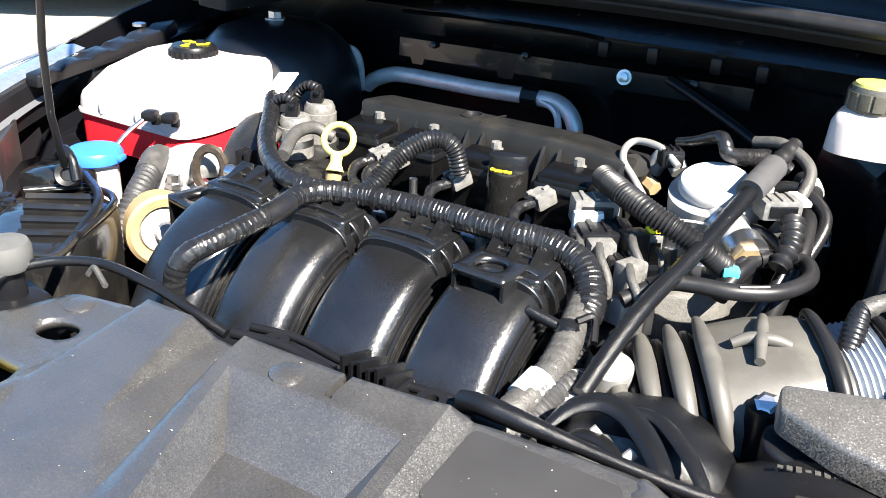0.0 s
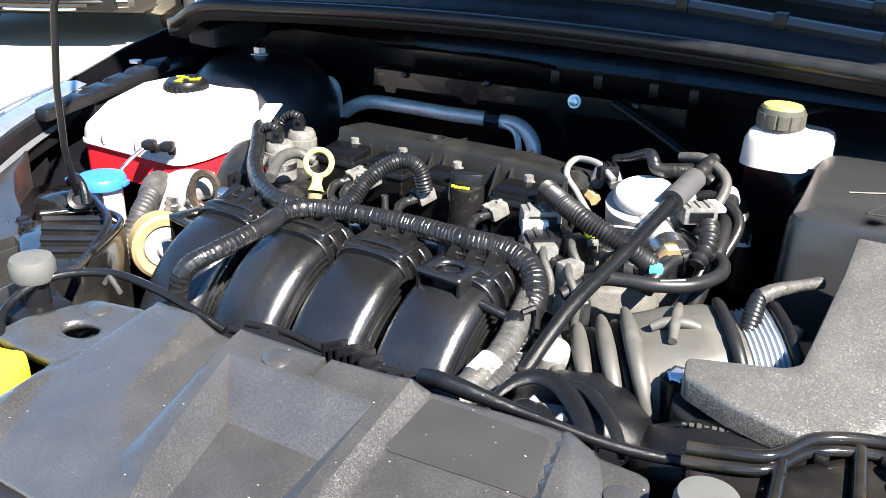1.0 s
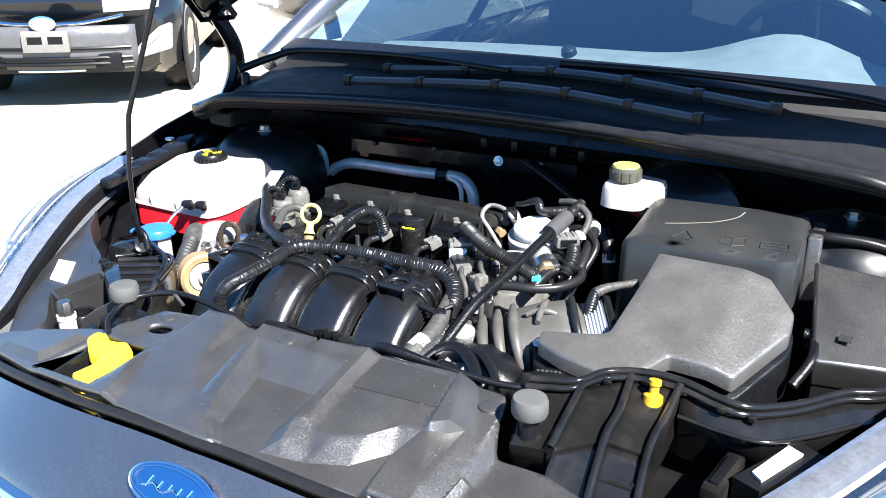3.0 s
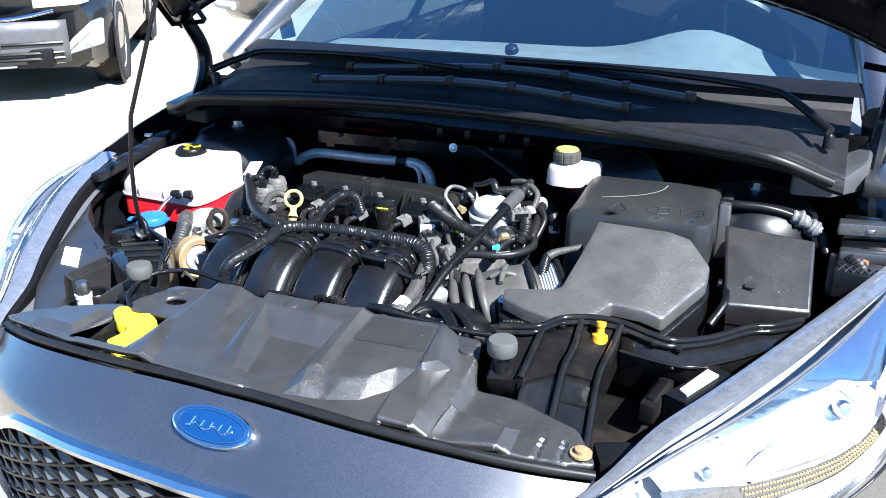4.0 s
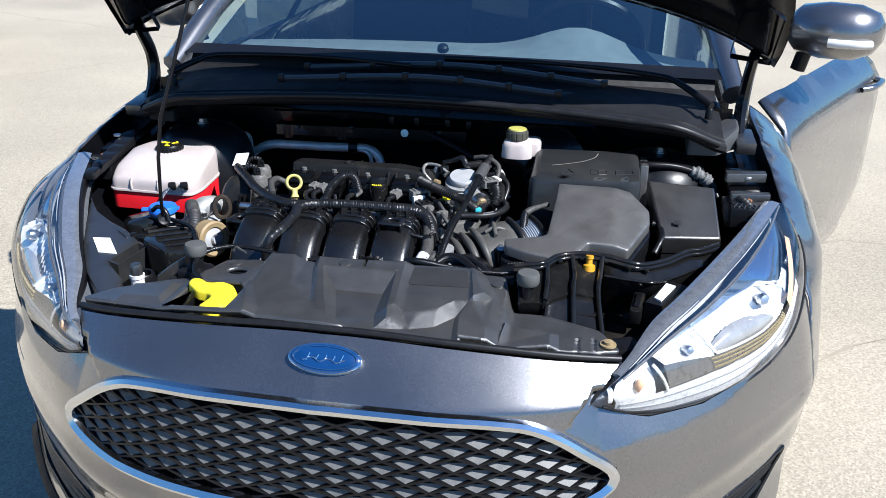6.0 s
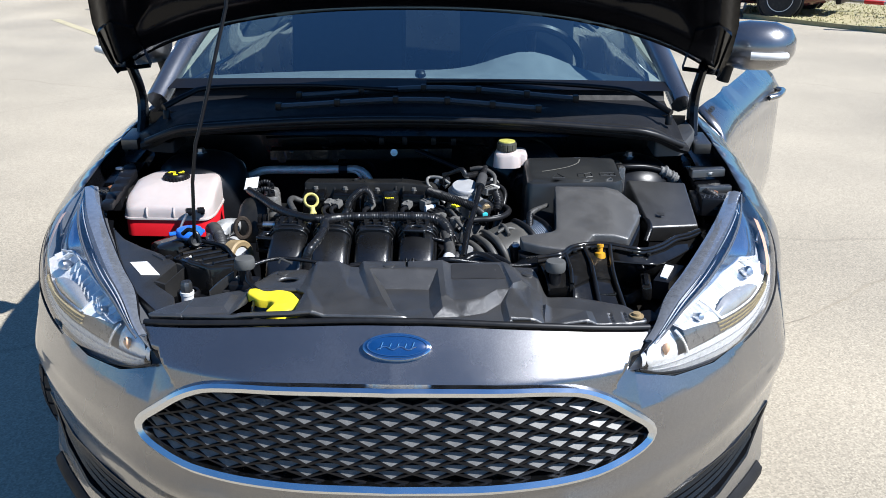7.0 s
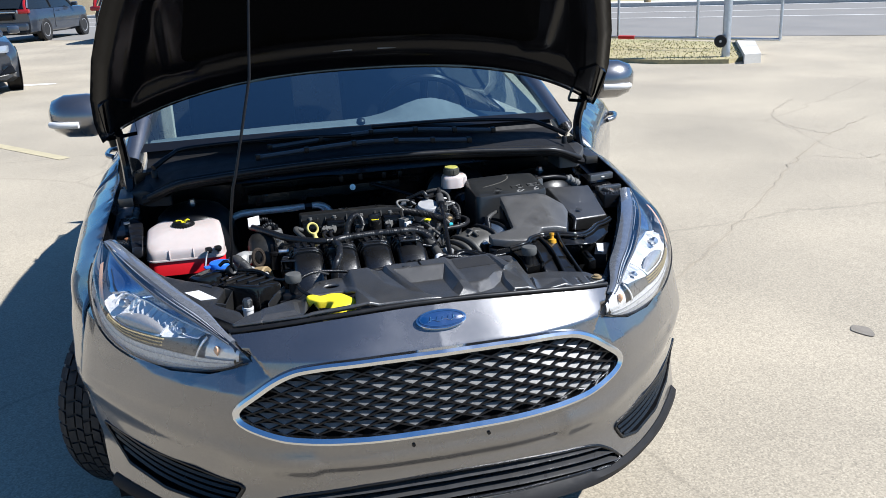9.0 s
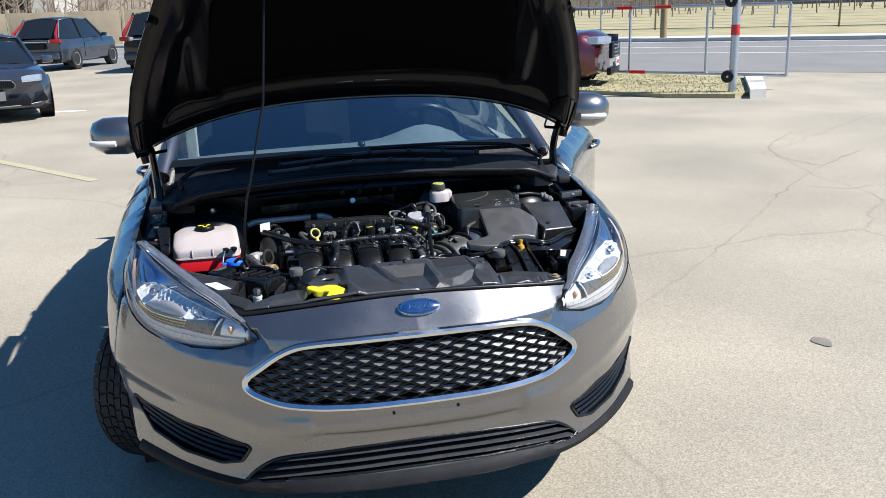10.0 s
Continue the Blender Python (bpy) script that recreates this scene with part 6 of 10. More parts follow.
part("edge", tube([(-0.505, 0.474, 0.841), (-0.468, 0.524, 0.838), (-0.415, 0.515, 0.838), (-0.362, 0.432, 0.843)], 0.0042, 8, 30), GLOSSB, car_l, "raised rim", 50)
part("upper_block", prism(rounded([(-0.600, 0.560), (-0.520, 0.590), (-0.478, 0.545), (-0.500, 0.505), (-0.560, 0.500)], 0.018), 0.74, lambda x, y: 0.852 - 0.25 * max(0, -0.52 - x), 0.010, grid=0.02), GLOSSB, car_l, "dusty glossy block behind the prop", 40)
for x, y, r_ in ((-0.522, 0.462, 0.007), (-0.497, 0.452, 0.006)):
    part("screw", lathe([(r_ * 1.5, 0.0), (r_ * 1.5, 0.002), (r_, 0.003), (r_, 0.006), (0.001, 0.007)], 12, Matrix.Translation((x, y, brk_z(x, y) - 0.002))), BLACK, car_l, "black screw", 30)
part("deck", loft([[Vector((x, y0 + (y1 - y0) * j / 4, z)) for j in range(5)] for x, y0, y1, z in ((-0.69, 0.52, 0.62, 0.80), (-0.60, 0.38, 0.52, 0.795), (-0.50, 0.29, 0.42, 0.775), (-0.40, 0.26, 0.40, 0.775), (-0.30, 0.29, 0.38, 0.80))], closed=False), BLACK, car_l, "", 40, solid=-0.01)
# flat rear housing of the lamp with a sticker and a slot, and a low well with a round socket
house_z = lambda x, y: 0.8265 + 0.15 * (y - 0.41)
HOUSE = [(-0.696, 0.602), (-0.650, 0.500), (-0.602, 0.400), (-0.545, 0.312), (-0.478, 0.240), (-0.445, 0.245), (-0.462, 0.300), (-0.520, 0.352), (-0.496, 0.436), (-0.545, 0.478), (-0.594, 0.505), (-0.650, 0.545)]
part("lamp_housing", prism(rounded(HOUSE, 0.008, 3), 0.74, house_z, 0.003, grid=0.02), GRAIN2, car_l, "dusty black flat housing", 30)
part("label", loft([[Vector((x, y, house_z(x, y) + 0.0006 + h)) for x, y in ((-0.599, 0.434), (-0.558, 0.382), (-0.517, 0.382), (-0.562, 0.438))] for h in (0, 0.0012)]), PAPER, car_l, "blank white sticker", 0)
part("moulding", rod((-0.560, 0.470, house_z(-0.560, 0.470) + 0.001), (-0.528, 0.446, house_z(-0.528, 0.446) + 0.001), 0.0014, 6), GRAIN2, car_l, "thin moulded line", 30)
SLOT = [Vector((-0.520, 0.352, 0.821)), Vector((-0.496, 0.436, 0.831)), Vector((-0.474, 0.430, 0.826)), Vector((-0.496, 0.346, 0.816))]
for k in range(4):
    a, b = SLOT[k], SLOT[(k + 1) % 4]
    c_ = sum(SLOT, Vector()) / 4
    part("slot_wall", loft([[p + Vector((0, 0, -0.055)), p, p + (c_ - p) * 0.12, p + (c_ - p) * 0.12 + Vector((0, 0, -0.055))] for p in (a, b)]), GRAIN2, car_l, "thin wall of an open slot", 30)
part("socket_ring", lathe([(0.017, 0.778), (0.023, 0.778), (0.024, 0.798), (0.021, 0.802), (0.017, 0.800), (0.017, 0.778)], 24, Matrix.Translation((-0.449, 0.352, 0))), BLACK, car_l, "round socket in the well", 40)
plg = part("plug", lathe([(0.013, 0.765), (0.013, 0.806), (0.0145, 0.807), (0.0145, 0.814), (0.001, 0.815)], 14, Matrix.Translation((-0.441, 0.318, 0))), WHITE, car_l, "white connector", 40)
part("plug_cap", lathe([(0.0125, 0.812), (0.0125, 0.831), (0.010, 0.836), (0.001, 0.836)], 8, Matrix.Translation((-0.441, 0.318, 0))), GRAIN2, plg, "dark connector cap", 30)
part("stop_plate", web([(-0.389, 0.303, 0.822), (-0.370, 0.318, 0.838), (-0.345, 0.334, 0.853)], 0.05, 0.002), GRAIN2, car_l, "thin upright plate by the hood stop", 30)
part("stop_seat", prism(rounded([(-0.352, 0.305), (-0.296, 0.300), (-0.292, 0.352), (-0.345, 0.360)], 0.008), 0.78, 0.836, 0.004), BLACK, car_l, "black seat of the hood stop", 30)
for x, y, h in ((-0.352, 0.292, 0.826), (-0.368, 0.340, 0.828)):
    part("peg", lathe([(0.012, 0.78), (0.012, h - 0.010), (0.008, h - 0.008), (0.008, h), (0.001, h)], 10, Matrix.Translation((x, y, 0))), BLACK, car_l, "black peg", 40)

# hood prop
prop = thing("hood_prop", "thin black steel hood prop rod", "prop rod", (-0.50, 0.52, 0.83))
hp = hood_at(-0.335, 0.775, -0.04)
part("rod", tube([(-0.515, 0.535, 0.850), (-0.492, 0.513, 0.852), (-0.474, 0.505, 0.868), (-0.466, 0.492, 0.926), (-0.461, 0.490, 0.998), (-0.446, 0.490, 1.085), (-0.436, 0.494, 1.115), (-0.372, 0.550, 1.365), tuple(hp)], 0.0040, 8, smoothed=False), BLACK, prop, "", 60)
gm = Matrix.Translation((-0.474, 0.508, 0.856)) @ Vector((0.55, -0.75, 0.35)).to_track_quat("Z", "Y").to_matrix().to_4x4()
part("grommet", lathe([(0.006, -0.010), (0.013, -0.010), (0.0145, -0.004), (0.0145, 0.004), (0.012, 0.008), (0.007, 0.006), (0.006, 0.002)], 22, gm), RUBBER, prop, "black rubber pivot bush", 40)
part("hook", tube([(-0.505, 0.520, 0.868), (-0.488, 0.516, 0.880), (-0.470, 0.512, 0.872), (-0.462, 0.508, 0.852)], 0.005, 8, 20), SATIN, prop, "black retaining hook", 50)

# ---------------------------------------------------------------- coolant reservoir, washer filler
res = thing("coolant_reservoir", "translucent white expansion tank with red coolant", "reservoir", (-0.62, 0.79, 0.74))
RES = rounded([(-0.712, 0.730), (-0.700, 0.692), (-0.496, 0.688), (-0.487, 0.730), (-0.497, 0.860), (-0.540, 0.905), (-0.680, 0.905), (-0.714, 0.850)], 0.022, 4)
rt = lambda x, y: 0.878 + 0.036 * step01(0.69, 0.80, y) - 0.008 * step01(-0.66, -0.72, x)
RES_C = (-0.600, 0.796)


def tank_ring(k, drop, floor=None):
    """The tank's outline drawn in by k, lying drop below its domed top."""
    pts = [(RES_C[0] + (x - RES_C[0]) * k, RES_C[1] + (y - RES_C[1]) * k) for x, y in RES]
    return [Vector((x, y, floor if floor else rt(x, y) - drop)) for x, y in pts]


part("tank", loft([tank_ring(1.0, 0, 0.846), tank_ring(0.995, 0.018), tank_ring(0.985, 0.010), tank_ring(0.962, 0.004), tank_ring(0.92, 0.001)] + [tank_ring(k, 0) for k in (0.82, 0.7, 0.55, 0.4, 0.2, 0.02)]), TRANSL, res, "milky white upper tank", 60)
for x in (-0.645, -0.578):
    part("mould_line", tube([(x, 0.690, 0.850), (x, 0.6895, 0.862), (x, 0.694, 0.874)], 0.0028, 8, 10), TRANSL, res, "upright moulded ridge", 60)
part("coolant", prism([(-0.60 + (x + 0.60) * 0.985, 0.80 + (y - 0.80) * 0.985) for x, y in RES], lambda x, y: 0.800 - 0.04 * step01(0.70, 0.80, y), 0.847, 0.003), COOLANT, res, "red coolant in the lower tank", 60)
part("seam", prism([(-0.60 + (x + 0.60) * 1.018, 0.80 + (y - 0.80) * 1.02) for x, y in RES], 0.8435, 0.8485, 0.001), TRANSL, res, "moulded seam", 40)
capm = Matrix.Translation((-0.604, 0.818, 0.902))
rc = part("cap", lathe([(0.030, 0.0), (0.0315, 0.004), (0.0315, 0.020), (0.0285, 0.0245), (0.001, 0.0255)], 32, capm), BLACK, res, "ribbed black cap with yellow marks", 35)
part("knurl", loft([[capm @ Vector((r * math.cos(2 * math.pi * k / 96), r * math.sin(2 * math.pi * k / 96), z)) for k, r in ((k, 0.0335 if k % 4 < 2 else 0.0318) for k in range(96))] for z in (0.003, 0.019)]), BLACK, rc, "ribbed grip", 20)
for k in range(3):
    a = 2 * math.pi * k / 3 + 0.4
    for j, (dr, sz) in enumerate(((0.010, (0.010, 0.006)), (0.019, (0.012, 0.005)))):
        part("mark", box(capm @ Vector((dr * math.cos(a + 0.3 * j), dr * math.sin(a + 0.3 * j), 0.0258)), (*sz, 0.0010), Matrix.Rotation(a + 1.1 * j + 0.6, 4, "Z"), None), YELLOW, rc, "yellow printed mark", 0)
part("neck", lathe([(0.038, -0.03), (0.036, 0.0)], 24, capm), TRANSL, res, "", 50)
for x, y in ((-0.534, 0.680), (-0.508, 0.688)):
    hc = part("hose_clip", box((x, y - 0.006, 0.872), (0.018, 0.020, 0.013), Matrix.Rotation(0.4, 4, "Z"), None, 0.005), BLACK, res, "black hose clip", 40)
    part("clip_foot", box((x, y + 0.004, 0.864), (0.010, 0.016, 0.010), Matrix.Rotation(0.4, 4, "Z"), None, 0.002), BLACK, hc, smooth=30)
part("overflow_pipe", tube([(-0.536, 0.668, 0.870), (-0.542, 0.645, 0.856), (-0.546, 0.622, 0.838)], 0.0030, 8, 12), STEEL, res, "thin bare overflow pipe", 40)
part("bracket_arm", tube([(-0.716, 0.790, 0.865), (-0.742, 0.770, 0.872), (-0.760, 0.735, 0.868), (-0.752, 0.690, 0.850)], 0.008, 8, 24), RUBBER, res, "black hose along the tank", 50)
wf = thing("washer_filler", "white washer filler neck with a bright blue cap", "filler cap", (-0.505, 0.565, 0.74))
wm_ = Matrix.Translation((-0.504, 0.566, 0))
part("neck", lathe([(0.024, 0.75), (0.024, 0.846), (0.0265, 0.848), (0.0265, 0.852)], 28, wm_), TRANSL, wf, "", 50)
wc = part("cap", lathe([(0.0285, 0.849), (0.0305, 0.851), (0.0305, 0.860), (0.028, 0.864), (0.018, 0.866), (0.001, 0.866)], 32, wm_), BLUE, wf, "bright blue snap cap", 40)
part("tab", box((-0.536, 0.553, 0.857), (0.022, 0.016, 0.005), Matrix.Rotation(0.4, 4, "Z"), None, 0.002), BLUE, wc, "", 30)
part("hinge", box((-0.478, 0.576, 0.856), (0.014, 0.014, 0.006), Matrix.Rotation(0.4, 4, "Z"), None, 0.002), BLUE, wc, "", 30)

# brake fluid reservoir
CAP_G = mat("olive_grey_plastic", (0.060, 0.058, 0.047), 0.3, 0, 0.3, 60, 0.1, 400)
CAP_Y = mat("pale_yellow_plastic", (0.40, 0.385, 0.09), 0.45, 0, 0.3, 90, 0.1, 400)
br = thing("brake_reservoir", "white brake fluid reservoir with a yellow-topped grey cap", "reservoir", (0.245, 0.90, 0.92))
part("bottle", prism(rounded([(0.208, 0.85), (0.225, 0.838), (0.262, 0.838), (0.280, 0.85), (0.280, 0.90), (0.212, 0.90)], 0.015), 0.940, 0.982, 0.014, 0.96), TRANSL, br, "milky white bottle", 50)
part("tail", prism(rounded([(0.265, 0.87), (0.298, 0.872), (0.298, 0.93), (0.25, 0.94), (0.23, 0.90)], 0.012), 0.94, 0.975, 0.01), TRANSL, br, "", 50)
bc2 = part("cap", lathe([(0.0225, 0.980), (0.0245, 0.983), (0.0245, 1.000), (0.023, 1.004), (0.001, 1.004)], 30, Matrix.Translation((0.243, 0.868, 0))), CAP_G, br, "ribbed olive-grey cap", 35)
part("disc", lathe([(0.0215, 1.0035), (0.0205, 1.0065), (0.001, 1.007)], 30, Matrix.Translation((0.243, 0.868, 0))), CAP_Y, bc2, "yellow cap top", 35)
part("knurl", loft([[Vector((0.243 + r * math.cos(2 * math.pi * k / 84), 0.868 + r * math.sin(2 * math.pi * k / 84), z)) for k, r in ((k, 0.0258 if k % 7 else 0.0240) for k in range(84))] for z in (0.984, 0.999)]), CAP_G, bc2, "knurled rim", 20)
part("booster", lathe([(0.10, 0.0), (0.115, 0.02), (0.115, 0.05), (0.05, 0.09), (0.035, 0.20), (0.001, 0.20)], 28, Matrix.Translation((0.30, 1.07, 0.86)) @ Matrix.Rotation(radians(90), 4, "X")), BAY, br, "black brake booster", 40)

# ---------------------------------------------------------------- engine
engine = thing("engine", "dusty four-cylinder petrol engine with black plastic intake runners", "engine", (-0.09, 0.65, 0.50))
part("block", box((-0.10, 0.70, 0.66), (0.46, 0.26, 0.32), None, None, 0.02), BLACK, engine, "dark engine block", 30)
part("gearbox", box((0.19, 0.70, 0.62), (0.20, 0.24, 0.30), None, None, 0.05), CASTING, engine, "dirty aluminium gearbox casing", 30)
DUSTY = mat("dusty_black_plastic", (0.0088, 0.0086, 0.0082), 0.42, 0, 0.35, 40, 0.8, 1500, spec=0.35, relief=0.5, stain=0.5, stain_col=(0.026, 0.024, 0.020))
COIL = mat("coil_black_plastic", (0.0028, 0.0028, 0.003), 0.22, 0, 0.3, 60, 0.15, 400, spec=0.25)
# valve cover: a low front deck with plug wells and a smooth raised rear bank
part("valve_cover", prism(rounded([(-0.318, 0.598), (0.075, 0.605), (0.085, 0.74), (-0.318, 0.735)], 0.02), 0.78, 0.852, 0.008), DUSTY, engine, "dusty black valve cover", 30)
bank_z = lambda x, y: 0.928 - 0.008 * step01(-0.02, 0.05, x) - 0.14 * max(0, y - 0.752)
BANK = rounded([(-0.262, 0.737), (0.052, 0.745), (0.058, 0.812), (-0.262, 0.800)], 0.008)
bank = part("cover_bank", prism(BANK, 0.83, bank_z, 0.0045, grid=0.02), DUSTY, engine, "smooth dusty black bank behind the coils", 30)
for x in (-0.113, -0.022):
    part("seam", box((x, 0.778, bank_z(x, 0.778) + 0.0006), (0.0022, 0.060, 0.0024), Matrix.Rotation(radians(-7), 4, "X"), None, 0.0008), DUSTY, bank, "raised mould seam", 30)
part("boss", lathe([(0.013, 0), (0.013, 0.004), (0.010, 0.0045), (0.009, 0.001), (0.004, 0.0015), (0.001, 0.002)], 18, Matrix.Translation((-0.132, 0.766, bank_z(-0.132, 0.766) - 0.001))), DUSTY, bank, "round moulded boss", 30)
for x in (-0.258, -0.210, -0.186, -0.122, -0.104, -0.034, -0.016, 0.050):
    part("web", prism([(x - 0.0018, 0.712), (x + 0.0018, 0.712), (x + 0.0018, 0.741), (x - 0.0018, 0.741)], 0.85, lambda u, v: 0.872 + 1.55 * (v - 0.710)), DUSTY, bank, "thin upright web", smooth=0)
# ignition coils: flat dusty tops, pale bolts behind, grey connectors before them and crumpled taped leads
for i, (cx, cy) in enumerate(((-0.233, 0.715), (-0.160, 0.712), (-0.080, 0.704), (0.010, 0.708))):
    co = part("ignition_coil", prism(rounded([(cx - 0.027, cy - 0.022), (cx + 0.027, cy - 0.022), (cx + 0.027, cy + 0.020), (cx - 0.027, cy + 0.020)], 0.005), 0.852, lambda u, v: 0.911 + 0.10 * (v - cy), 0.0025), COIL, engine, "black ignition coil with a flat top", 30)
    part("rim", prism(rounded([(cx - 0.029, cy - 0.024), (cx + 0.029, cy - 0.024), (cx + 0.029, cy + 0.021), (cx - 0.029, cy + 0.021)], 0.005), 0.896, 0.9025, 0.0015), SATIN, co, "", 30)
    part("bolt", lathe([(0.0078, 0.0), (0.0078, 0.002), (0.0058, 0.0025), (0.0055, 0.009), (0.001, 0.0095)], 8, Matrix.Translation((cx + 0.000, cy + 0.021, 0.910))), PALE, co, "pale hex bolt", 30)
    cm = Matrix.Rotation(radians(-28), 4, "Z") @ Matrix.Rotation(radians(18), 4, "X")
    k0 = Vector((cx - 0.014 if i else cx + 0.040, cy - 0.030, 0.891))
    cn = part("connector", box(k0, (0.021, 0.022, 0.015), cm, None, 0.0025), PALE, co, "pale grey connector", 30)
    part("mouth", box(k0 + (cm @ Vector((0, -0.0105, -0.001))), (0.015, 0.003, 0.009), cm, None, 0.001), BLACK, cn, "dark mouth of the connector", 0)
    for dx, dy in ((-0.006, -0.010), (0.006, -0.010), (0.0, 0.008)):
        part("ridge", box(k0 + (cm @ Vector((dx, dy * 0.8, 0.0080))), (0.004, 0.007, 0.003), cm, None, 0.001), PALE, cn, smooth=0)
    part("latch", box(k0 + (cm @ Vector((0, -0.013, 0.005))), (0.010, 0.008, 0.005), cm, None, 0.002), BLACK, cn, "black latch", 30)
    lead = [k0 + Vector(d) for d in ((-0.002, -0.014, -0.002), (-0.010, -0.030, -0.004), (-0.006, -0.046, -0.010), (0.010, -0.060, -0.014), (0.022, -0.075, -0.013))]
    part("lead", tube([tuple(p) for p in lead], [0.0046, 0.0056, 0.0044, 0.0052, 0.0046], 9, 60, wrap=9), TAPE, co, "crumpled grey taped lead", 40)
    part("plug_well", lathe([(0.024, 0.850), (0.024, 0.858), (0.020, 0.8615), (0.016, 0.8615), (0.014, 0.856), (0.001, 0.856)], 20, Matrix.Translation((cx + 0.004, cy - 0.058, 0))), DUSTY, co, "round plug well", 40)
# oil filler with its cap
ofm = Matrix.Translation((-0.045, 0.684, 0))
oc = part("oil_cap", lathe([(0.030, 0.846), (0.029, 0.852), (0.0205, 0.854), (0.0205, 0.906), (0.0198, 0.910), (0.001, 0.910)], 36, ofm), GLOSSB, engine, "tall black oil filler cap", 35)
part("finger_grip", prism([(0.0195 * math.cos(a), 0.003 + 0.0085 * math.sin(a)) for a in (2 * math.pi * k / 24 for k in range(24))], 0.0, 0.015, 0.003, 1.0, Matrix.Translation((-0.045, 0.684, 0.909)) @ Matrix.Rotation(radians(18), 4, "Z")), SATIN, oc, "raised finger grip", 40)
for k in range(5):
    part("mark", box(ofm @ Vector((-0.010 + 0.0045 * k, -0.0125 - 0.0012 * math.sin(k * 1.3), 0.9105)), (0.0036, 0.0034, 0.001), Matrix.Rotation(0.25 + 0.3 * (k % 2), 4, "Z")), YELLOW, oc, "yellow printed mark", 0)
part("ring", lathe([(0.027, 0.848), (0.027, 0.858), (0.0225, 0.860)], 28, ofm), ALU, oc, "pale metal ring", 30)
# dipstick ring
ds = bmesh.new()
rc_m = Matrix.Translation((-0.2335, 0.662, 0.9055)) @ Matrix.Rotation(radians(22), 4, "Z") @ Matrix.Rotation(radians(62), 4, "X")
loft([[rc_m @ Vector(((0.0158 + 0.0036 * math.cos(b)) * math.cos(a), (0.0158 + 0.0036 * math.cos(b)) * math.sin(a), 0.0042 * math.sin(b))) for b in (2 * math.pi * j / 8 for j in range(8))] for a in (2 * math.pi * i / 36 for i in range(37))], caps=False, bm=ds)
tube([tuple(rc_m @ Vector((0, -0.016, 0))), tuple(rc_m @ Vector((0, -0.025, 0))), tuple(rc_m @ Vector((0, -0.034, 0)))], [0.0070, 0.0062, 0.0098], 12, 8, bm=ds)
dsp = part("dipstick", ds, CREAM, engine, "yellow ring-handled oil dipstick", 50)
part("tube", rod((-0.231, 0.650, 0.874), (-0.231, 0.646, 0.83), 0.009), TAN, dsp, "brass-coloured dipstick tube", 40)
part("dipstick_boss", lathe([(0.030, 0.850), (0.030, 0.860), (0.026, 0.865), (0.012, 0.866), (0.001, 0.866)], 28, Matrix.Translation((-0.234, 0.652, 0))), DUSTY, engine, "round boss under the dipstick", 40)
part("stud", lathe([(0.006, 0.848), (0.006, 0.866), (0.0042, 0.868), (0.0042, 0.884), (0.001, 0.885)], 10, Matrix.Translation((-0.139, 0.662, 0))), STEEL, engine, "bare threaded stud", 40)
part("stud", lathe([(0.006, 0.848), (0.006, 0.860), (0.0042, 0.862), (0.0042, 0.874), (0.001, 0.875)], 10, Matrix.Translation((-0.020, 0.632, 0))), STEEL, engine, "bare threaded stud", 40)


# intake runners
def arch_band(x, y0, y1, w0, w1, zc, h0, h1, lean=0.0):
    """A horseshoe band standing over a runner: inner half width and height w0, h0, outer w1, h1."""
    rows = []
    for a in np.linspace(-0.45, math.pi + 0.45, 25):
        c, s = math.copysign(abs(math.cos(a)) ** 0.72, math.cos(a)), math.copysign(abs(math.sin(a)) ** 0.72, math.sin(a))
        rows.append([Vector((x + w * c, y + lean * h * s, zc + h * s)) for w, h, y in ((w0, h0, y0), (w1, h1, y0), (w1, h1, y1), (w0, h0, y1))])
    return loft(rows)


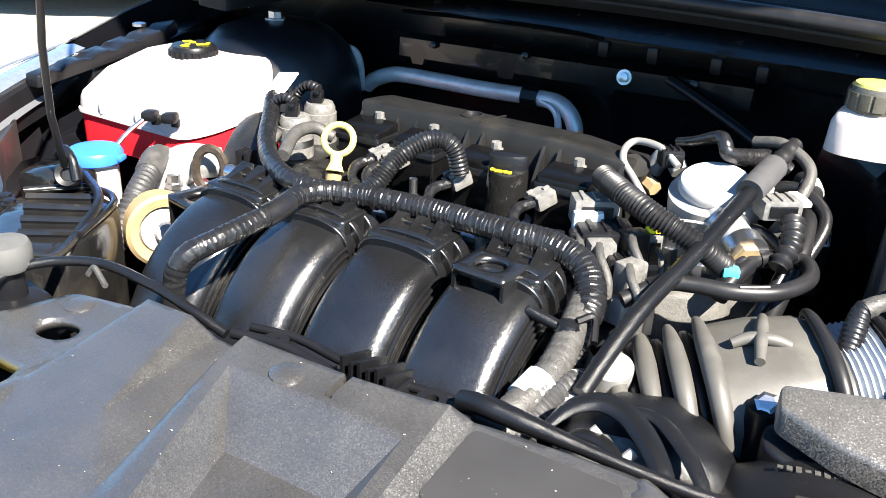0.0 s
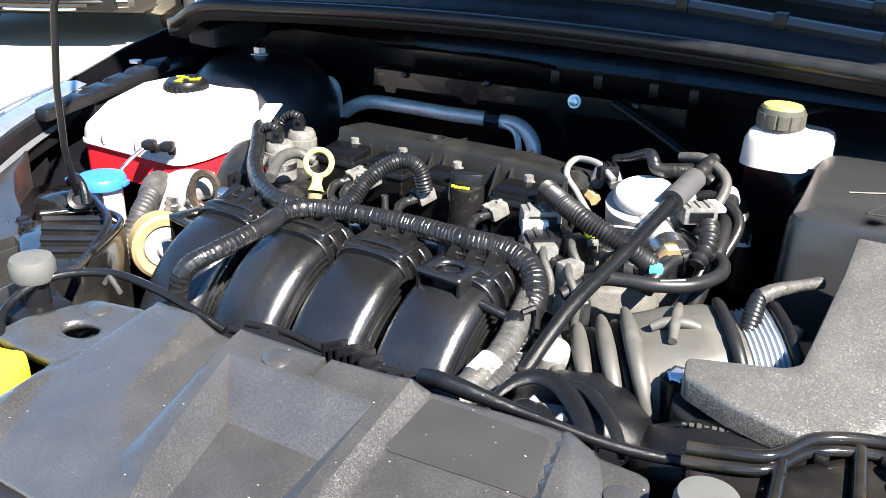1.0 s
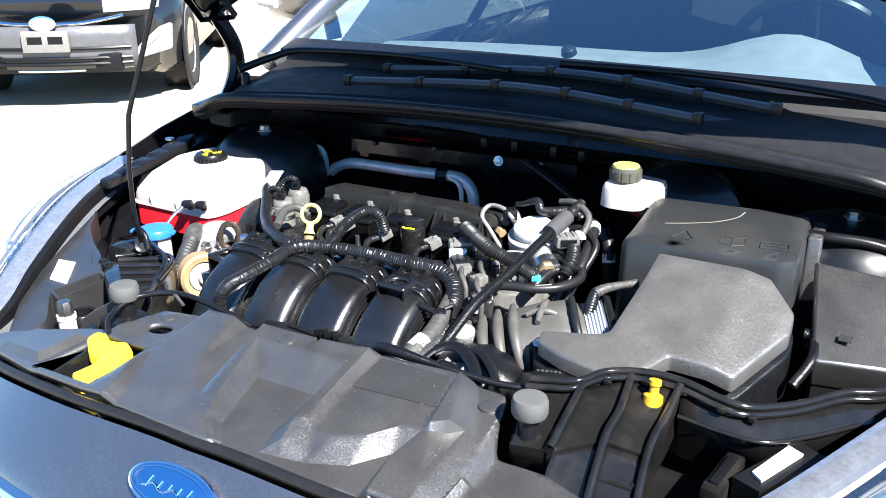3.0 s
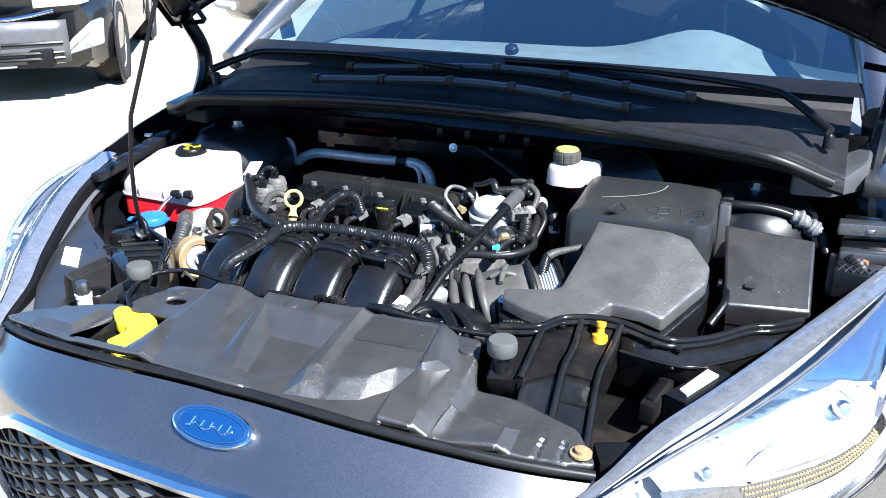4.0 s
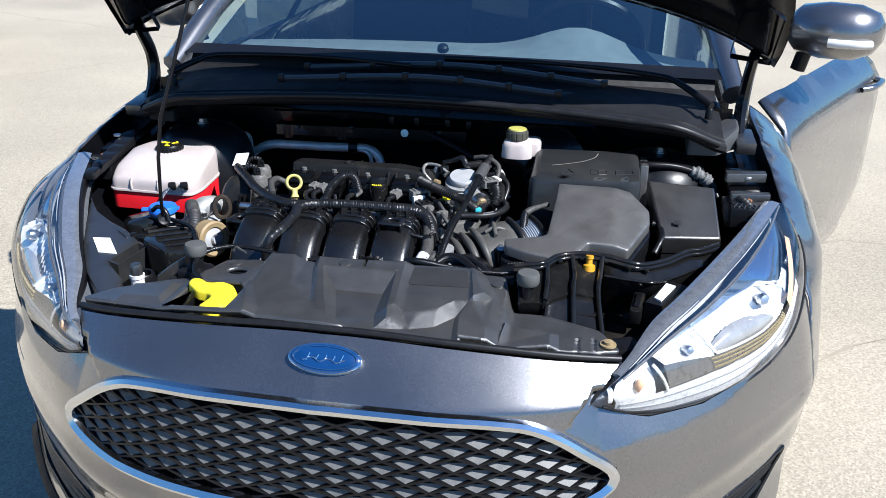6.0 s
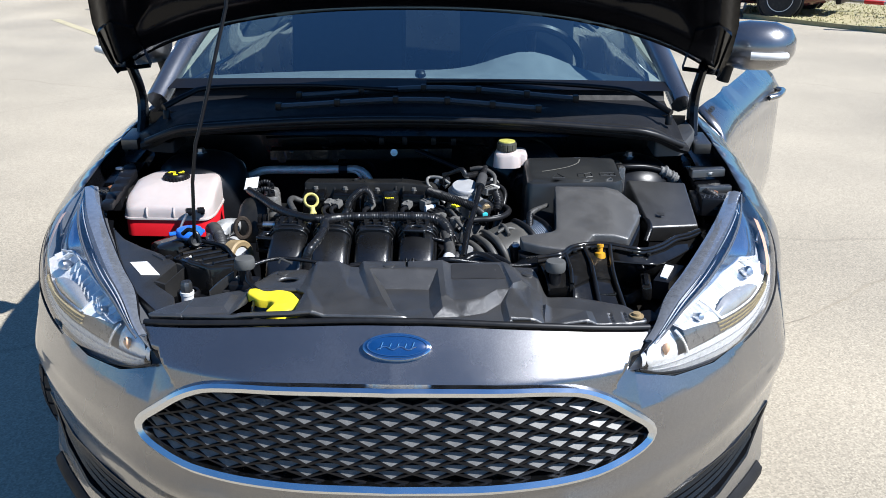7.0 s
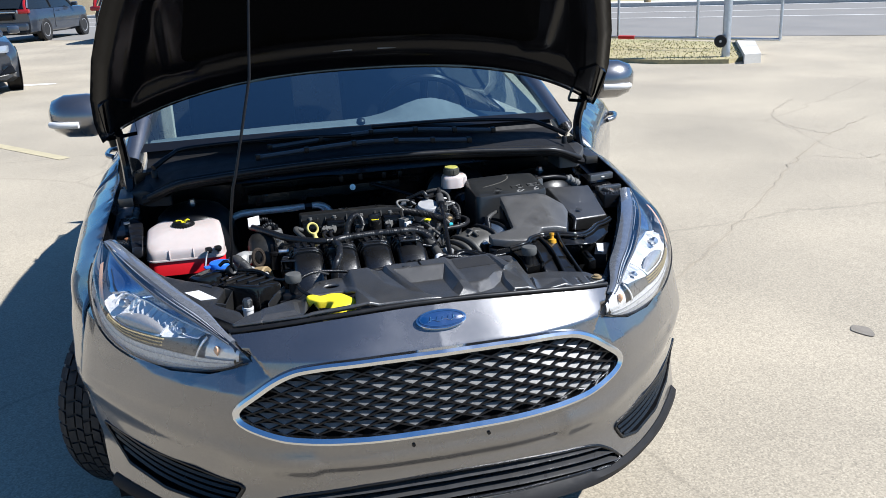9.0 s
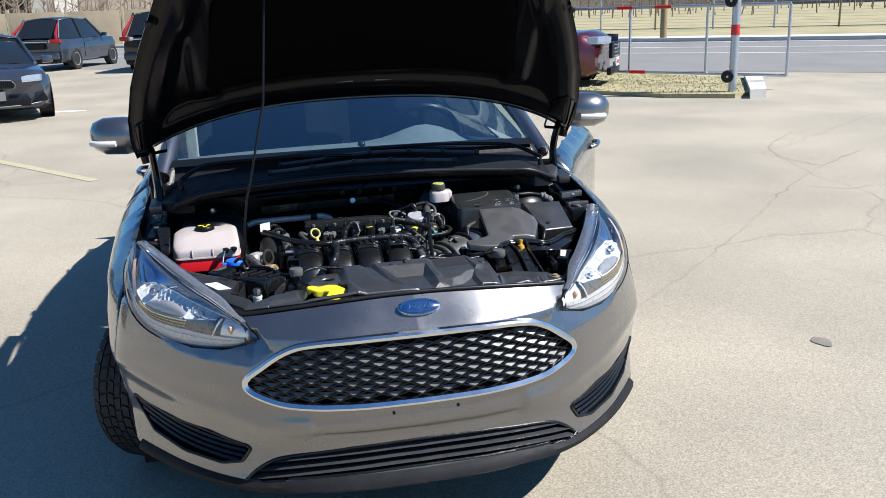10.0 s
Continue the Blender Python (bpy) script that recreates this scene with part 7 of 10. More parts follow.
def runner(x):
    prof = spline([(0.590, 0.842), (0.566, 0.861), (0.538, 0.868), (0.505, 0.860), (0.470, 0.838), (0.441, 0.806), (0.420, 0.765), (0.406, 0.69)], 26)
    w, rings = 0.0405, []
    for i, p in enumerate(prof):
        a, b = prof[max(0, i - 1)], prof[min(26, i + 1)]
        d = Vector((b.x - a.x, b.y - a.y)).normalized()
        n = Vector((d.y, -d.x))
        if (n.y if i < 12 else -n.x) < 0:
            n = -n
        cut = [(-w, -0.050), (-w, -0.022)] + [(-w + 0.017 - 0.017 * math.cos(t), -0.014 + 0.017 * math.sin(t)) for t in np.linspace(0.0, 1.35, 8)]
        cut += [(-0.012, 0.0052), (0.0, 0.0058)]
        cut += [(-c, h) for c, h in reversed(cut[:-1])]
        ring = [Vector((x + c, p.x + n.x * h, p.y + n.y * h)) for c, h in cut]
        rings.append(ring)
    r = part("intake_runner", loft(rings), RUNNER, engine, "dusty black curved intake runner", 50)
    # thin moulded ribs along its flank
    for off in (0.010, 0.017, 0.024, 0.031, 0.038):
        pts = []
        for i in range(5, 22, 2):
            q, a, b = prof[i], prof[i - 1], prof[i + 1]
            d = Vector((b.x - a.x, b.y - a.y)).normalized()
            n = Vector((d.y, -d.x))
            n = -n if (n.y if i < 12 else -n.x) < 0 else n
            pts.append((x + w + 0.0012 + 0.05 * max(0, off - 0.012), q.x - n.x * off, q.y - n.y * off))
        part("rib", tube(pts, 0.0016, 6, 26), RUNNER, r, "fine moulding rib", 40)
    # double horseshoe collar, a flat flange top and upright gussets
    part("collar", arch_band(x, 0.536, 0.542, 0.036, 0.0445, 0.846, 0.026, 0.0345, -0.2), RUNNER, r, "rounded horseshoe collar", 35, bevel=0.0011)
    part("collar", arch_band(x, 0.552, 0.559, 0.036, 0.0478, 0.845, 0.026, 0.0395, -0.2), RUNNER, r, "rounded horseshoe collar", 35, bevel=0.0011)
    part("flange", arch_band(x, 0.568, 0.582, 0.030, 0.0485, 0.843, 0.020, 0.0410), RUNNER, r, "bolted flange", 35, bevel=0.0011)
    part("flange_top", prism(rounded([(x - 0.036, 0.536), (x + 0.036, 0.536), (x + 0.036, 0.586), (x - 0.036, 0.586)], 0.006), 0.850, 0.8800, 0.003), RUNNER, r, "flat flange top", 35, bevel=0.0008)
    for k in (-1, 0, 1):
        gx = x + 0.021 * k
        part("gusset", prism([(gx - 0.0075, 0.582), (gx, 0.540), (gx + 0.0075, 0.582)], 0.8795, lambda u, v: 0.8800 + 0.26 * (v - 0.540)), RUNNER, r, "small triangular gusset", 0)
    for k in (-0.044, 0.044):
        part("bolt", lathe([(0.0075, 0), (0.0075, 0.004), (0.005, 0.005), (0.001, 0.005)], 6, Matrix.Translation((x + k, 0.566, 0.838)) @ Matrix.Rotation(radians(70), 4, "X")), BLACK, r, "black flange bolt", 0)
    return r


def open_lug(parent, c, turn, sx=0.050, sy=0.042):
    """A hollow mounting lug: a top plate with a round hole on two side walls."""
    m = Matrix.Translation(c) @ Matrix.Rotation(radians(turn), 4, "Z")
    hole = [(0.0135 * math.cos(a), 0.0135 * math.sin(a)) for a in (2 * math.pi * k / 22 for k in range(22))]
    lug = part("mount_lug", sheet(rounded([(-sx / 2, -sy / 2), (sx / 2, -sy / 2), (sx / 2, sy / 2), (-sx / 2, sy / 2)], 0.004), [hole], 0.012, lambda u, v: m @ Vector((u, v, 0))), RUNNER, parent, "flat lug with a round hole", 30, solid=-0.006)
    for k in (-1, 1):
        part("side_wall", box(m @ Vector((k * (sx / 2 - 0.002), 0, -0.018)), (0.004, sy - 0.002, 0.034), m.to_3x3().to_4x4(), None, 0.001), RUNNER, lug, smooth=30)
    part("bush", lathe([(0.0128, -0.022), (0.0165, -0.022), (0.0165, -0.006), (0.0128, -0.006), (0.0128, -0.022)], 22, m), BLACK, lug, "round bush", 40)
    part("foot", box(m @ Vector((0, 0.006, -0.034)), (sx + 0.008, sy, 0.010), m.to_3x3().to_4x4(), None, 0.002), RUNNER, lug, smooth=30)


RUN_X = (-0.266, -0.168, -0.071, 0.027)
runs = [runner(x) for x in RUN_X]
open_lug(runs[0], (-0.309, 0.536, 0.862), -12, 0.054, 0.044)
open_lug(runs[3], (0.022, 0.531, 0.8855), -4)
part("plenum", tube([(-0.34, 0.43, 0.66), (-0.10, 0.42, 0.66), (0.10, 0.43, 0.66)], 0.07, 14, 16), BLACK, engine, "black intake plenum", 40)
fr = part("fuel_rail", rod((-0.34, 0.607, 0.862), (0.075, 0.610, 0.862), 0.008, 12), STEEL, engine, "bare steel fuel rail", 40)
for x in RUN_X:
    part("injector", lathe([(0.010, -0.03), (0.010, 0.0), (0.007, 0.004), (0.007, 0.016)], 12, Matrix.Translation((x + 0.050, 0.600, 0.866)) @ Matrix.Rotation(radians(30), 4, "X")), PALE if x > -0.1 else BLACK, fr, "pale injector body", 40)
    part("clip", box((x - 0.040, 0.607, 0.868), (0.010, 0.022, 0.012), None, None, 0.002), BLACK, fr, smooth=30)
lk = part("linkage", rod((0.062, 0.520, 0.862), (0.096, 0.522, 0.854), 0.005, 10), SATIN, engine, "black flap linkage", 40)
part("ball", lathe([(0.001, -0.011), (0.008, -0.008), (0.011, 0), (0.008, 0.008), (0.001, 0.011)], 14, Matrix.Translation((0.097, 0.522, 0.853))), SATIN, lk, "round ball joint", 40)
part("strap", tube([(0.102, 0.526, 0.862), (0.112, 0.536, 0.864), (0.120, 0.520, 0.852)], 0.003, 6, 14), BLACK, lk, "", 40)
fc = part("finned_clip", box((0.014, 0.388, 0.842), (0.044, 0.026, 0.020), None, None, 0.003), BLACK, engine, "black finned clip at the shield's edge", 30)
for k in range(6):
    part("fin", prism([(-0.006 + 0.0072 * k, 0.368), (-0.0035 + 0.0072 * k, 0.368), (-0.0035 + 0.0072 * k, 0.402), (-0.006 + 0.0072 * k, 0.402)], 0.835, lambda u, v: 0.872 - 0.35 * (v - 0.368) - 0.003 * (k % 2)), SATIN, fc, smooth=0)
FRAME = [(-0.110, 0.372, 0.852), (-0.070, 0.378, 0.853), (-0.030, 0.374, 0.852), (0.000, 0.372, 0.852), (0.050, 0.376, 0.852), (0.090, 0.385, 0.850)]
part("edge_frame", tube(FRAME, 0.0042, 8, 40), BLACK, engine, "thin black frame behind the shield", 50)
part("edge_frame", tube([(x, y + 0.020, z - 0.004) for x, y, z in FRAME], 0.0035, 8, 40), BLACK, engine, "thin black frame behind the shield", 50)
for x, y in ((-0.078, 0.382), (0.058, 0.386)):
    ey = part("bracket_eye", lathe([(0.005, 0.846), (0.0115, 0.846), (0.0115, 0.852), (0.005, 0.852), (0.005, 0.846)], 18, Matrix.Translation((x, y, 0))), BLACK, engine, "round eye of a bracket", 40)
    part("arm", box((x + 0.030, y + 0.004, 0.845), (0.050, 0.010, 0.008), Matrix.Rotation(radians(-8), 4, "Z"), None, 0.002), BLACK, ey, smooth=30)

# front end of the engine: timing cover dome, solenoids, lifting eye, pulley
dome = []
for i in range(17):
    a = math.pi * i / 16
    dome.append([Vector((x, 0.722 - 0.072 * math.cos(a) * k, 0.80 + 0.094 * math.sin(a) * k)) for x, k in ((-0.424, 0.55), (-0.418, 0.80), (-0.408, 0.93), (-0.390, 1.0), (-0.352, 1.0), (-0.340, 0.96))])
part("timing_cover", loft(dome, closed=False), DUSTY, engine, "domed dusty timing cover", 50, solid=-0.006)
for x, y, z in ((-0.338, 0.716, 0.872), (-0.352, 0.778, 0.872)):
    so = part("solenoid", lathe([(0.0205, -0.03), (0.0205, 0.016), (0.0190, 0.0165), (0.0190, 0.022), (0.016, 0.028), (0.001, 0.029)], 26, Matrix.Translation((x, y, z))), PALE, engine, "pale cylindrical valve solenoid", 40)
    part("band", lathe([(0.0212, -0.006), (0.0212, 0.002)], 26, Matrix.Translation((x, y, z))), STEEL, so, "bare metal band", 40)
    part("connector", box((x - 0.002, y - 0.002, z + 0.034), (0.015, 0.018, 0.016), Matrix.Rotation(0.5, 4, "Z"), None, 0.003), BLACK, so, "black plug", 30)
    part("latch", box((x + 0.003, y - 0.008, z + 0.042), (0.007, 0.010, 0.005), Matrix.Rotation(0.5, 4, "Z"), None, 0.0015), SATIN, so, smooth=30)
    part("lead", tube([(x - 0.004, y + 0.004, z + 0.042), (x - 0.020, y + 0.006, z + 0.044), (x - 0.036, y + 0.006, z + 0.034), (x - 0.044, y - 0.002, z + 0.014)], 0.0058, 9, 60, ribs=9, depth=0.14), RUBBER, so, "short ribbed lead", 40)
part("solenoid_base", prism(rounded([(-0.375, 0.690), (-0.302, 0.690), (-0.315, 0.815), (-0.385, 0.815)], 0.015), 0.80, 0.852, 0.006), DUSTY, engine, "", 30)
eye_b = bmesh.new()
em = Matrix.Translation((-0.397, 0.635, 0.843)) @ Matrix.Rotation(radians(25), 4, "Z") @ Matrix.Rotation(radians(80), 4, "X")
loft([[em @ Vector(((0.017 + 0.0055 * math.cos(b)) * math.cos(a), (0.024 + 0.0055 * math.cos(b)) * math.sin(a), 0.004 * math.sin(b))) for b in (2 * math.pi * j / 6 for j in range(6))] for a in (2 * math.pi * i / 28 for i in range(29))], caps=False, bm=eye_b)
part("lifting_eye", eye_b, mat("rusty_steel", (0.04, 0.03, 0.022), 0.55, 0.5, 0.4, 90, 0.3, 300), engine, "rusty steel lifting eye", 40)
sn = part("sensor", lathe([(0.013, 0.80), (0.013, 0.842), (0.0155, 0.844), (0.0155, 0.852), (0.011, 0.855), (0.001, 0.856)], 16, Matrix.Translation((-0.350, 0.646, 0))), BLACK, engine, "black plug-in sensor", 40)
for dx in (-0.006, 0.006):
    part("prong", box((-0.350 + dx, 0.646, 0.864), (0.008, 0.016, 0.020), None, None, 0.002), BLACK, sn, smooth=30)
pm = Matrix.Translation((-0.390, 0.553, 0.800)) @ Vector((0.85, -0.45, 0.12)).to_track_quat("Z", "Y").to_matrix().to_4x4()
pu = part("pulley", lathe([(0.008, -0.022), (0.034, -0.022), (0.040, -0.018), (0.040, 0.010), (0.036, 0.014), (0.027, 0.012), (0.025, 0.004), (0.010, 0.006), (0.010, 0.018), (0.001, 0.018)], 36, pm), TAN, engine, "tan belt pulley", 40)
part("hub", lathe([(0.025, 0.0045), (0.024, 0.009), (0.012, 0.012), (0.010, 0.020), (0.001, 0.021)], 24, pm), BRIGHT_ALU, pu, "bright pulley hub", 40)
part("mount_arm", tube([(-0.47, 0.615, 0.80), (-0.445, 0.640, 0.838), (-0.42, 0.675, 0.836)], [0.020, 0.024, 0.018], 12, 14), ALU, engine, "pale cast mount arm", 40)
mt = part("mount", prism(rounded([(-0.50, 0.60), (-0.42, 0.585), (-0.405, 0.66), (-0.48, 0.69)], 0.02), 0.74, 0.815, 0.012), BRIGHT_ALU, engine, "pale cast engine mount", 35)
for x, y in ((-0.475, 0.622), (-0.432, 0.612)):
    part("bolt", lathe([(0.010, 0.820), (0.010, 0.826), (0.0075, 0.826), (0.0075, 0.836), (0.001, 0.837)], 6, Matrix.Translation((x, y, 0))), STEEL, mt, "bare hex bolt", 0)

# ---------------------------------------------------------------- fuel pump corner
fp = thing("fuel_pump", "bright cast aluminium pump with a round lid and pipes", "fuel pump", (0.12, 0.76, 0.80))
fm = Matrix.Translation((0.136, 0.754, 0.919)) @ Matrix.Rotation(radians(14), 4, "X")
part("lid", lathe([(0.032, -0.012), (0.0335, -0.009), (0.0335, -0.002), (0.031, 0.001), (0.001, 0.002)], 40, fm), BRIGHT_ALU, fp, "flat bright round lid", 40)
part("housing", lathe([(0.050, -0.10), (0.046, -0.06), (0.042, -0.04), (0.042, -0.014), (0.036, -0.012)], 32, fm), ALU, fp, "cast body", 40)
part("flange", prism(rounded([(0.065, 0.745), (0.10, 0.705), (0.18, 0.70), (0.20, 0.74), (0.165, 0.80), (0.085, 0.80)], 0.015), 0.80, 0.845, 0.008), CASTING, fp, "", 35)
part("side_port", rod((0.150, 0.735, 0.890), (0.182, 0.700, 0.880), 0.017, 18), ALU, fp, "", 40)
part("side_cap", rod((0.178, 0.704, 0.881), (0.188, 0.693, 0.878), 0.020, 18), STEEL, fp, "", 40)
part("pipe", tube([(0.086, 0.742, 0.876), (0.060, 0.748, 0.905), (0.046, 0.752, 0.919), (0.041, 0.769, 0.927), (0.048, 0.781, 0.932), (0.075, 0.772, 0.933), (0.098, 0.760, 0.922)], 0.0037, 10, 50), PIPE_ALU, fp, "bent alloy pipe", 60)
for c, s, m_ in (((0.050, 0.676, 0.893), (0.042, 0.026, 0.026), PALE), ((0.052, 0.658, 0.888), (0.028, 0.010, 0.020), WHITE), ((0.196, 0.745, 0.910), (0.036, 0.026, 0.018), PALE), ((0.210, 0.766, 0.914), (0.012, 0.030, 0.006), WHITE), ((0.112, 0.667, 0.872), (0.014, 0.011, 0.036), PALE), ((0.085, 0.775, 0.925), (0.022, 0.02, 0.018), BLACK), ((0.100, 0.63, 0.865), (0.03, 0.02, 0.025), BLACK), ((0.070, 0.655, 0.865), (0.05, 0.04, 0.05), BLACK)):
    turn = Matrix.Rotation(radians(35), 4, "Z")
    pg = part("connector", box(c, s, turn, None, 0.003), m_, fp, "pale plug" if m_ in (WHITE, PALE) else "", 30)
    if m_ is not WHITE:
        for k in (-1, 0, 1):
            part("rib", box(Vector(c) + (turn @ Vector((k * s[0] * 0.28, 0, s[2] * 0.52))), (s[0] * 0.10, s[1] * 0.8, 0.003), turn, None, 0.0008), m_, pg, smooth=0)
        part("mouth", box(Vector(c) + (turn @ Vector((0, -s[1] * 0.5, 0))), (s[0] * 0.7, 0.003, s[2] * 0.6), turn, None, 0.001), SATIN, pg, "dark mouth of the plug", 0)
part("clip", box((0.113, 0.668, 0.894), (0.018, 0.014, 0.006), Matrix.Rotation(radians(35), 4, "Z"), None, 0.002), YELLOW, fp, "yellow locking clip", 30)
for p_, r_ in (((0.100, 0.722, 0.848), 0.008), ((0.170, 0.722, 0.846), 0.007), ((0.158, 0.785, 0.868), 0.007), ((0.098, 0.792, 0.850), 0.007)):
    part("bolt", lathe([(r_, 0), (r_, 0.003), (r_ * 0.7, 0.003), (r_ * 0.7, 0.011), (0.001, 0.012)], 6, Matrix.Translation(p_)), STEEL, fp, "hex bolt", 0)
part("gold_plug", rod((0.186, 0.694, 0.879), (0.190, 0.689, 0.877), 0.0125, 6), TAN, fp, "brass hex plug", 0)
part("port_collar", rod((0.158, 0.726, 0.888), (0.164, 0.719, 0.886), 0.0195, 20), STEEL, fp, "", 40)
part("hold_strap", tube([(0.088, 0.712, 0.868), (0.112, 0.700, 0.890), (0.150, 0.708, 0.892), (0.178, 0.735, 0.872)], 0.0045, 6, 20, flat=0.4), ALU, fp, "flat alloy strap", 40)
for a_, b_ in (((0.052, 0.640, 0.884), (0.038, 0.662, 0.862)), ((0.060, 0.634, 0.884), (0.052, 0.648, 0.860)), ((0.120, 0.655, 0.880), (0.132, 0.640, 0.850))):
    part("wire", tube([a_, ((a_[0] + b_[0]) / 2, (a_[1] + b_[1]) / 2, a_[2] - 0.004), b_], 0.0028, 6, 10), TAPE_G, fp, "thin grey wire", 50)
part("clip_box", box((0.030, 0.622, 0.872), (0.030, 0.020, 0.026), Matrix.Rotation(radians(20), 4, "Z"), None, 0.004), SATIN, fp, "black clip housing", 30)
part("elbow", tube([(0.060, 0.806, 0.896), (0.068, 0.806, 0.912), (0.080, 0.800, 0.916), (0.092, 0.792, 0.906)], [0.009, 0.010, 0.010, 0.009], 12, 20), ALU, fp, "pale cast elbow", 50)
part("lug", prism(rounded([(0.160, 0.772), (0.178, 0.764), (0.186, 0.784), (0.170, 0.796)], 0.006), 0.885, 0.917, 0.004), BRIGHT_ALU, fp, "pale cast lug", 35)
part("solenoid", rod((0.048, 0.782, 0.885), (0.054, 0.766, 0.912), 0.015, 18), DUSTY, fp, "dark round solenoid", 40)
part("brass_fitting", rod((0.060, 0.776, 0.898), (0.078, 0.764, 0.893), 0.0075, 6), TAN, fp, "brass hex fitting", 0)
for k, (cx, cy, cz_) in enumerate(((0.055, 0.640, 0.870), (0.078, 0.628, 0.872), (0.098, 0.652, 0.878), (0.112, 0.612, 0.868))):
    cb = part("sensor_plug", box((cx, cy, cz_), (0.024, 0.018, 0.030), Matrix.Rotation(radians(25 + 14 * k), 4, "Z"), None, 0.003), PALE if k % 2 else SATIN, fp, "dusty square plug", 30)
    part("lead", tube([(cx, cy - 0.006, cz_ + 0.012), (cx + 0.008, cy - 0.022, cz_ + 0.010), (cx + 0.022, cy - 0.034, cz_ - 0.006), (cx + 0.024, cy - 0.040, cz_ - 0.035)], 0.0042, 8, 20, ribs=0), TAPE_G, cb, "grey taped lead", 50)
for x_, y_, z_ in ((0.118, 0.700, 0.862), (0.150, 0.690, 0.858), (0.190, 0.712, 0.862), (0.130, 0.610, 0.842)):
    part("stud", lathe([(0.008, -0.02), (0.008, 0.004), (0.005, 0.004), (0.005, 0.014), (0.001, 0.015)], 6, Matrix.Translation((x_, y_, z_))), STEEL, fp, "threaded stud with a nut", 0)
part("casting", prism(rounded([(0.085, 0.655), (0.130, 0.640), (0.175, 0.668), (0.185, 0.700), (0.120, 0.705)], 0.010), 0.800, 0.846, 0.006), CASTING, fp, "dirty cast housing", 30)
part("ribbed_boot", tube([(0.212, 0.735, 0.905), (0.218, 0.715, 0.892), (0.214, 0.695, 0.874)], 0.0095, 10, 30, ribs=6, depth=0.16), RUBBER, fp, "short ribbed boot", 50)
part("bracket", prism(rounded([(0.075, 0.61), (0.115, 0.60), (0.125, 0.64), (0.085, 0.65)], 0.006), 0.825, 0.850, 0.003), ALU, fp, "pale bracket", 30)


# ---------------------------------------------------------------- hoses and wiring
def hose(name, label, cat, pts, r, material, ribs=0, n=40, extra=(), seg=14, depth=0.12, wrap=0):
    base = min(pts, key=lambda p: p[2])
    h = thing(name, label, cat, base)
    part("sleeve", tube(pts, r, seg, n, ribs, depth, wrap=wrap), material, h, "", 28 if wrap else 50)
    for nm, bm, m_, lb in extra:
        part(nm, bm, m_, h, lb, 40)
    return h


hose("wiring_harness", "thick black taped wiring loom across the engine", "wiring", [(-0.205, 0.561, 0.893), (-0.169, 0.566, 0.892), (-0.143, 0.577, 0.892), (-0.108, 0.582, 0.892), (-0.074, 0.585, 0.892), (-0.043, 0.586, 0.892), (0.013, 0.584, 0.892), (0.048, 0.590, 0.889), (0.080, 0.585, 0.880), (0.098, 0.563, 0.862), (0.100, 0.535, 0.842), (0.106, 0.490, 0.80)], [0.0092, 0.0095, 0.0100, 0.0105, 0.0108, 0.0115, 0.012, 0.0127, 0.0125, 0.012], TAPE, 0, 60, wrap=84, extra=[("zip_tie", tube([(0.0105, 0.584, 0.892), (0.0145, 0.5842, 0.8918)], 0.0136, 14, 3), BLACK, "black zip tie"), ("zip_tie", tube([(-0.128, 0.5805, 0.892), (-0.124, 0.581, 0.892)], 0.0122, 14, 3), BLACK, "black zip tie")])
hose("wiring_branch", "black taped wiring branch hanging over the intake", "wiring", [(-0.150, 0.575, 0.892), (-0.172, 0.562, 0.893), (-0.184, 0.538, 0.893), (-0.178, 0.502, 0.892), (-0.181, 0.466, 0.889), (-0.186, 0.435, 0.885), (-0.196, 0.412, 0.877), (-0.204, 0.404, 0.858), (-0.208, 0.402, 0.82)], [0.0105, 0.0095, 0.009, 0.0092, 0.0095, 0.009], TAPE, 0, 40, wrap=36, extra=[("wrap", tube([(-0.1805, 0.520, 0.8925), (-0.178, 0.502, 0.892), (-0.179, 0.486, 0.8905)], 0.0104, 12, 10), TAPE, "overlapping tape wrap")])
hose("wiring_branch", "black taped wiring riser beside the timing cover", "wiring", [(-0.407, 0.775, 0.898), (-0.400, 0.750, 0.902), (-0.362, 0.701, 0.898), (-0.319, 0.646, 0.893), (-0.273, 0.600, 0.892), (-0.235, 0.575, 0.892), (-0.207, 0.565, 0.892), (-0.165, 0.566, 0.892)], 0.0095, TAPE, 0, 40, wrap=36)
hose("wiring_branch", "thin grey taped leads by the first coil", "wiring", [(-0.265, 0.610, 0.895), (-0.282, 0.650, 0.905), (-0.280, 0.680, 0.905), (-0.262, 0.690, 0.895)], 0.007, TAPE_G, 0, 30)
hose("wiring_arch", "black corrugated wiring arch over the valve cover", "wiring", [(-0.146, 0.590, 0.890), (-0.141, 0.602, 0.897), (-0.135, 0.621, 0.915), (-0.119, 0.642, 0.931), (-0.105, 0.655, 0.934), (-0.093, 0.662, 0.924), (-0.086, 0.664, 0.900)], 0.0092, TAPE, 36, 150, depth=0.08)
hose("corrugated_hose", "black corrugated hose across the fuel pump", "hose", [(0.050, 0.688, 0.922), (0.084, 0.660, 0.920), (0.115, 0.645, 0.914), (0.146, 0.645, 0.902), (0.166, 0.655, 0.887), (0.179, 0.676, 0.868)], [0.0108, 0.0102, 0.0096, 0.009], RUBBER, 46, 190, depth=0.12)
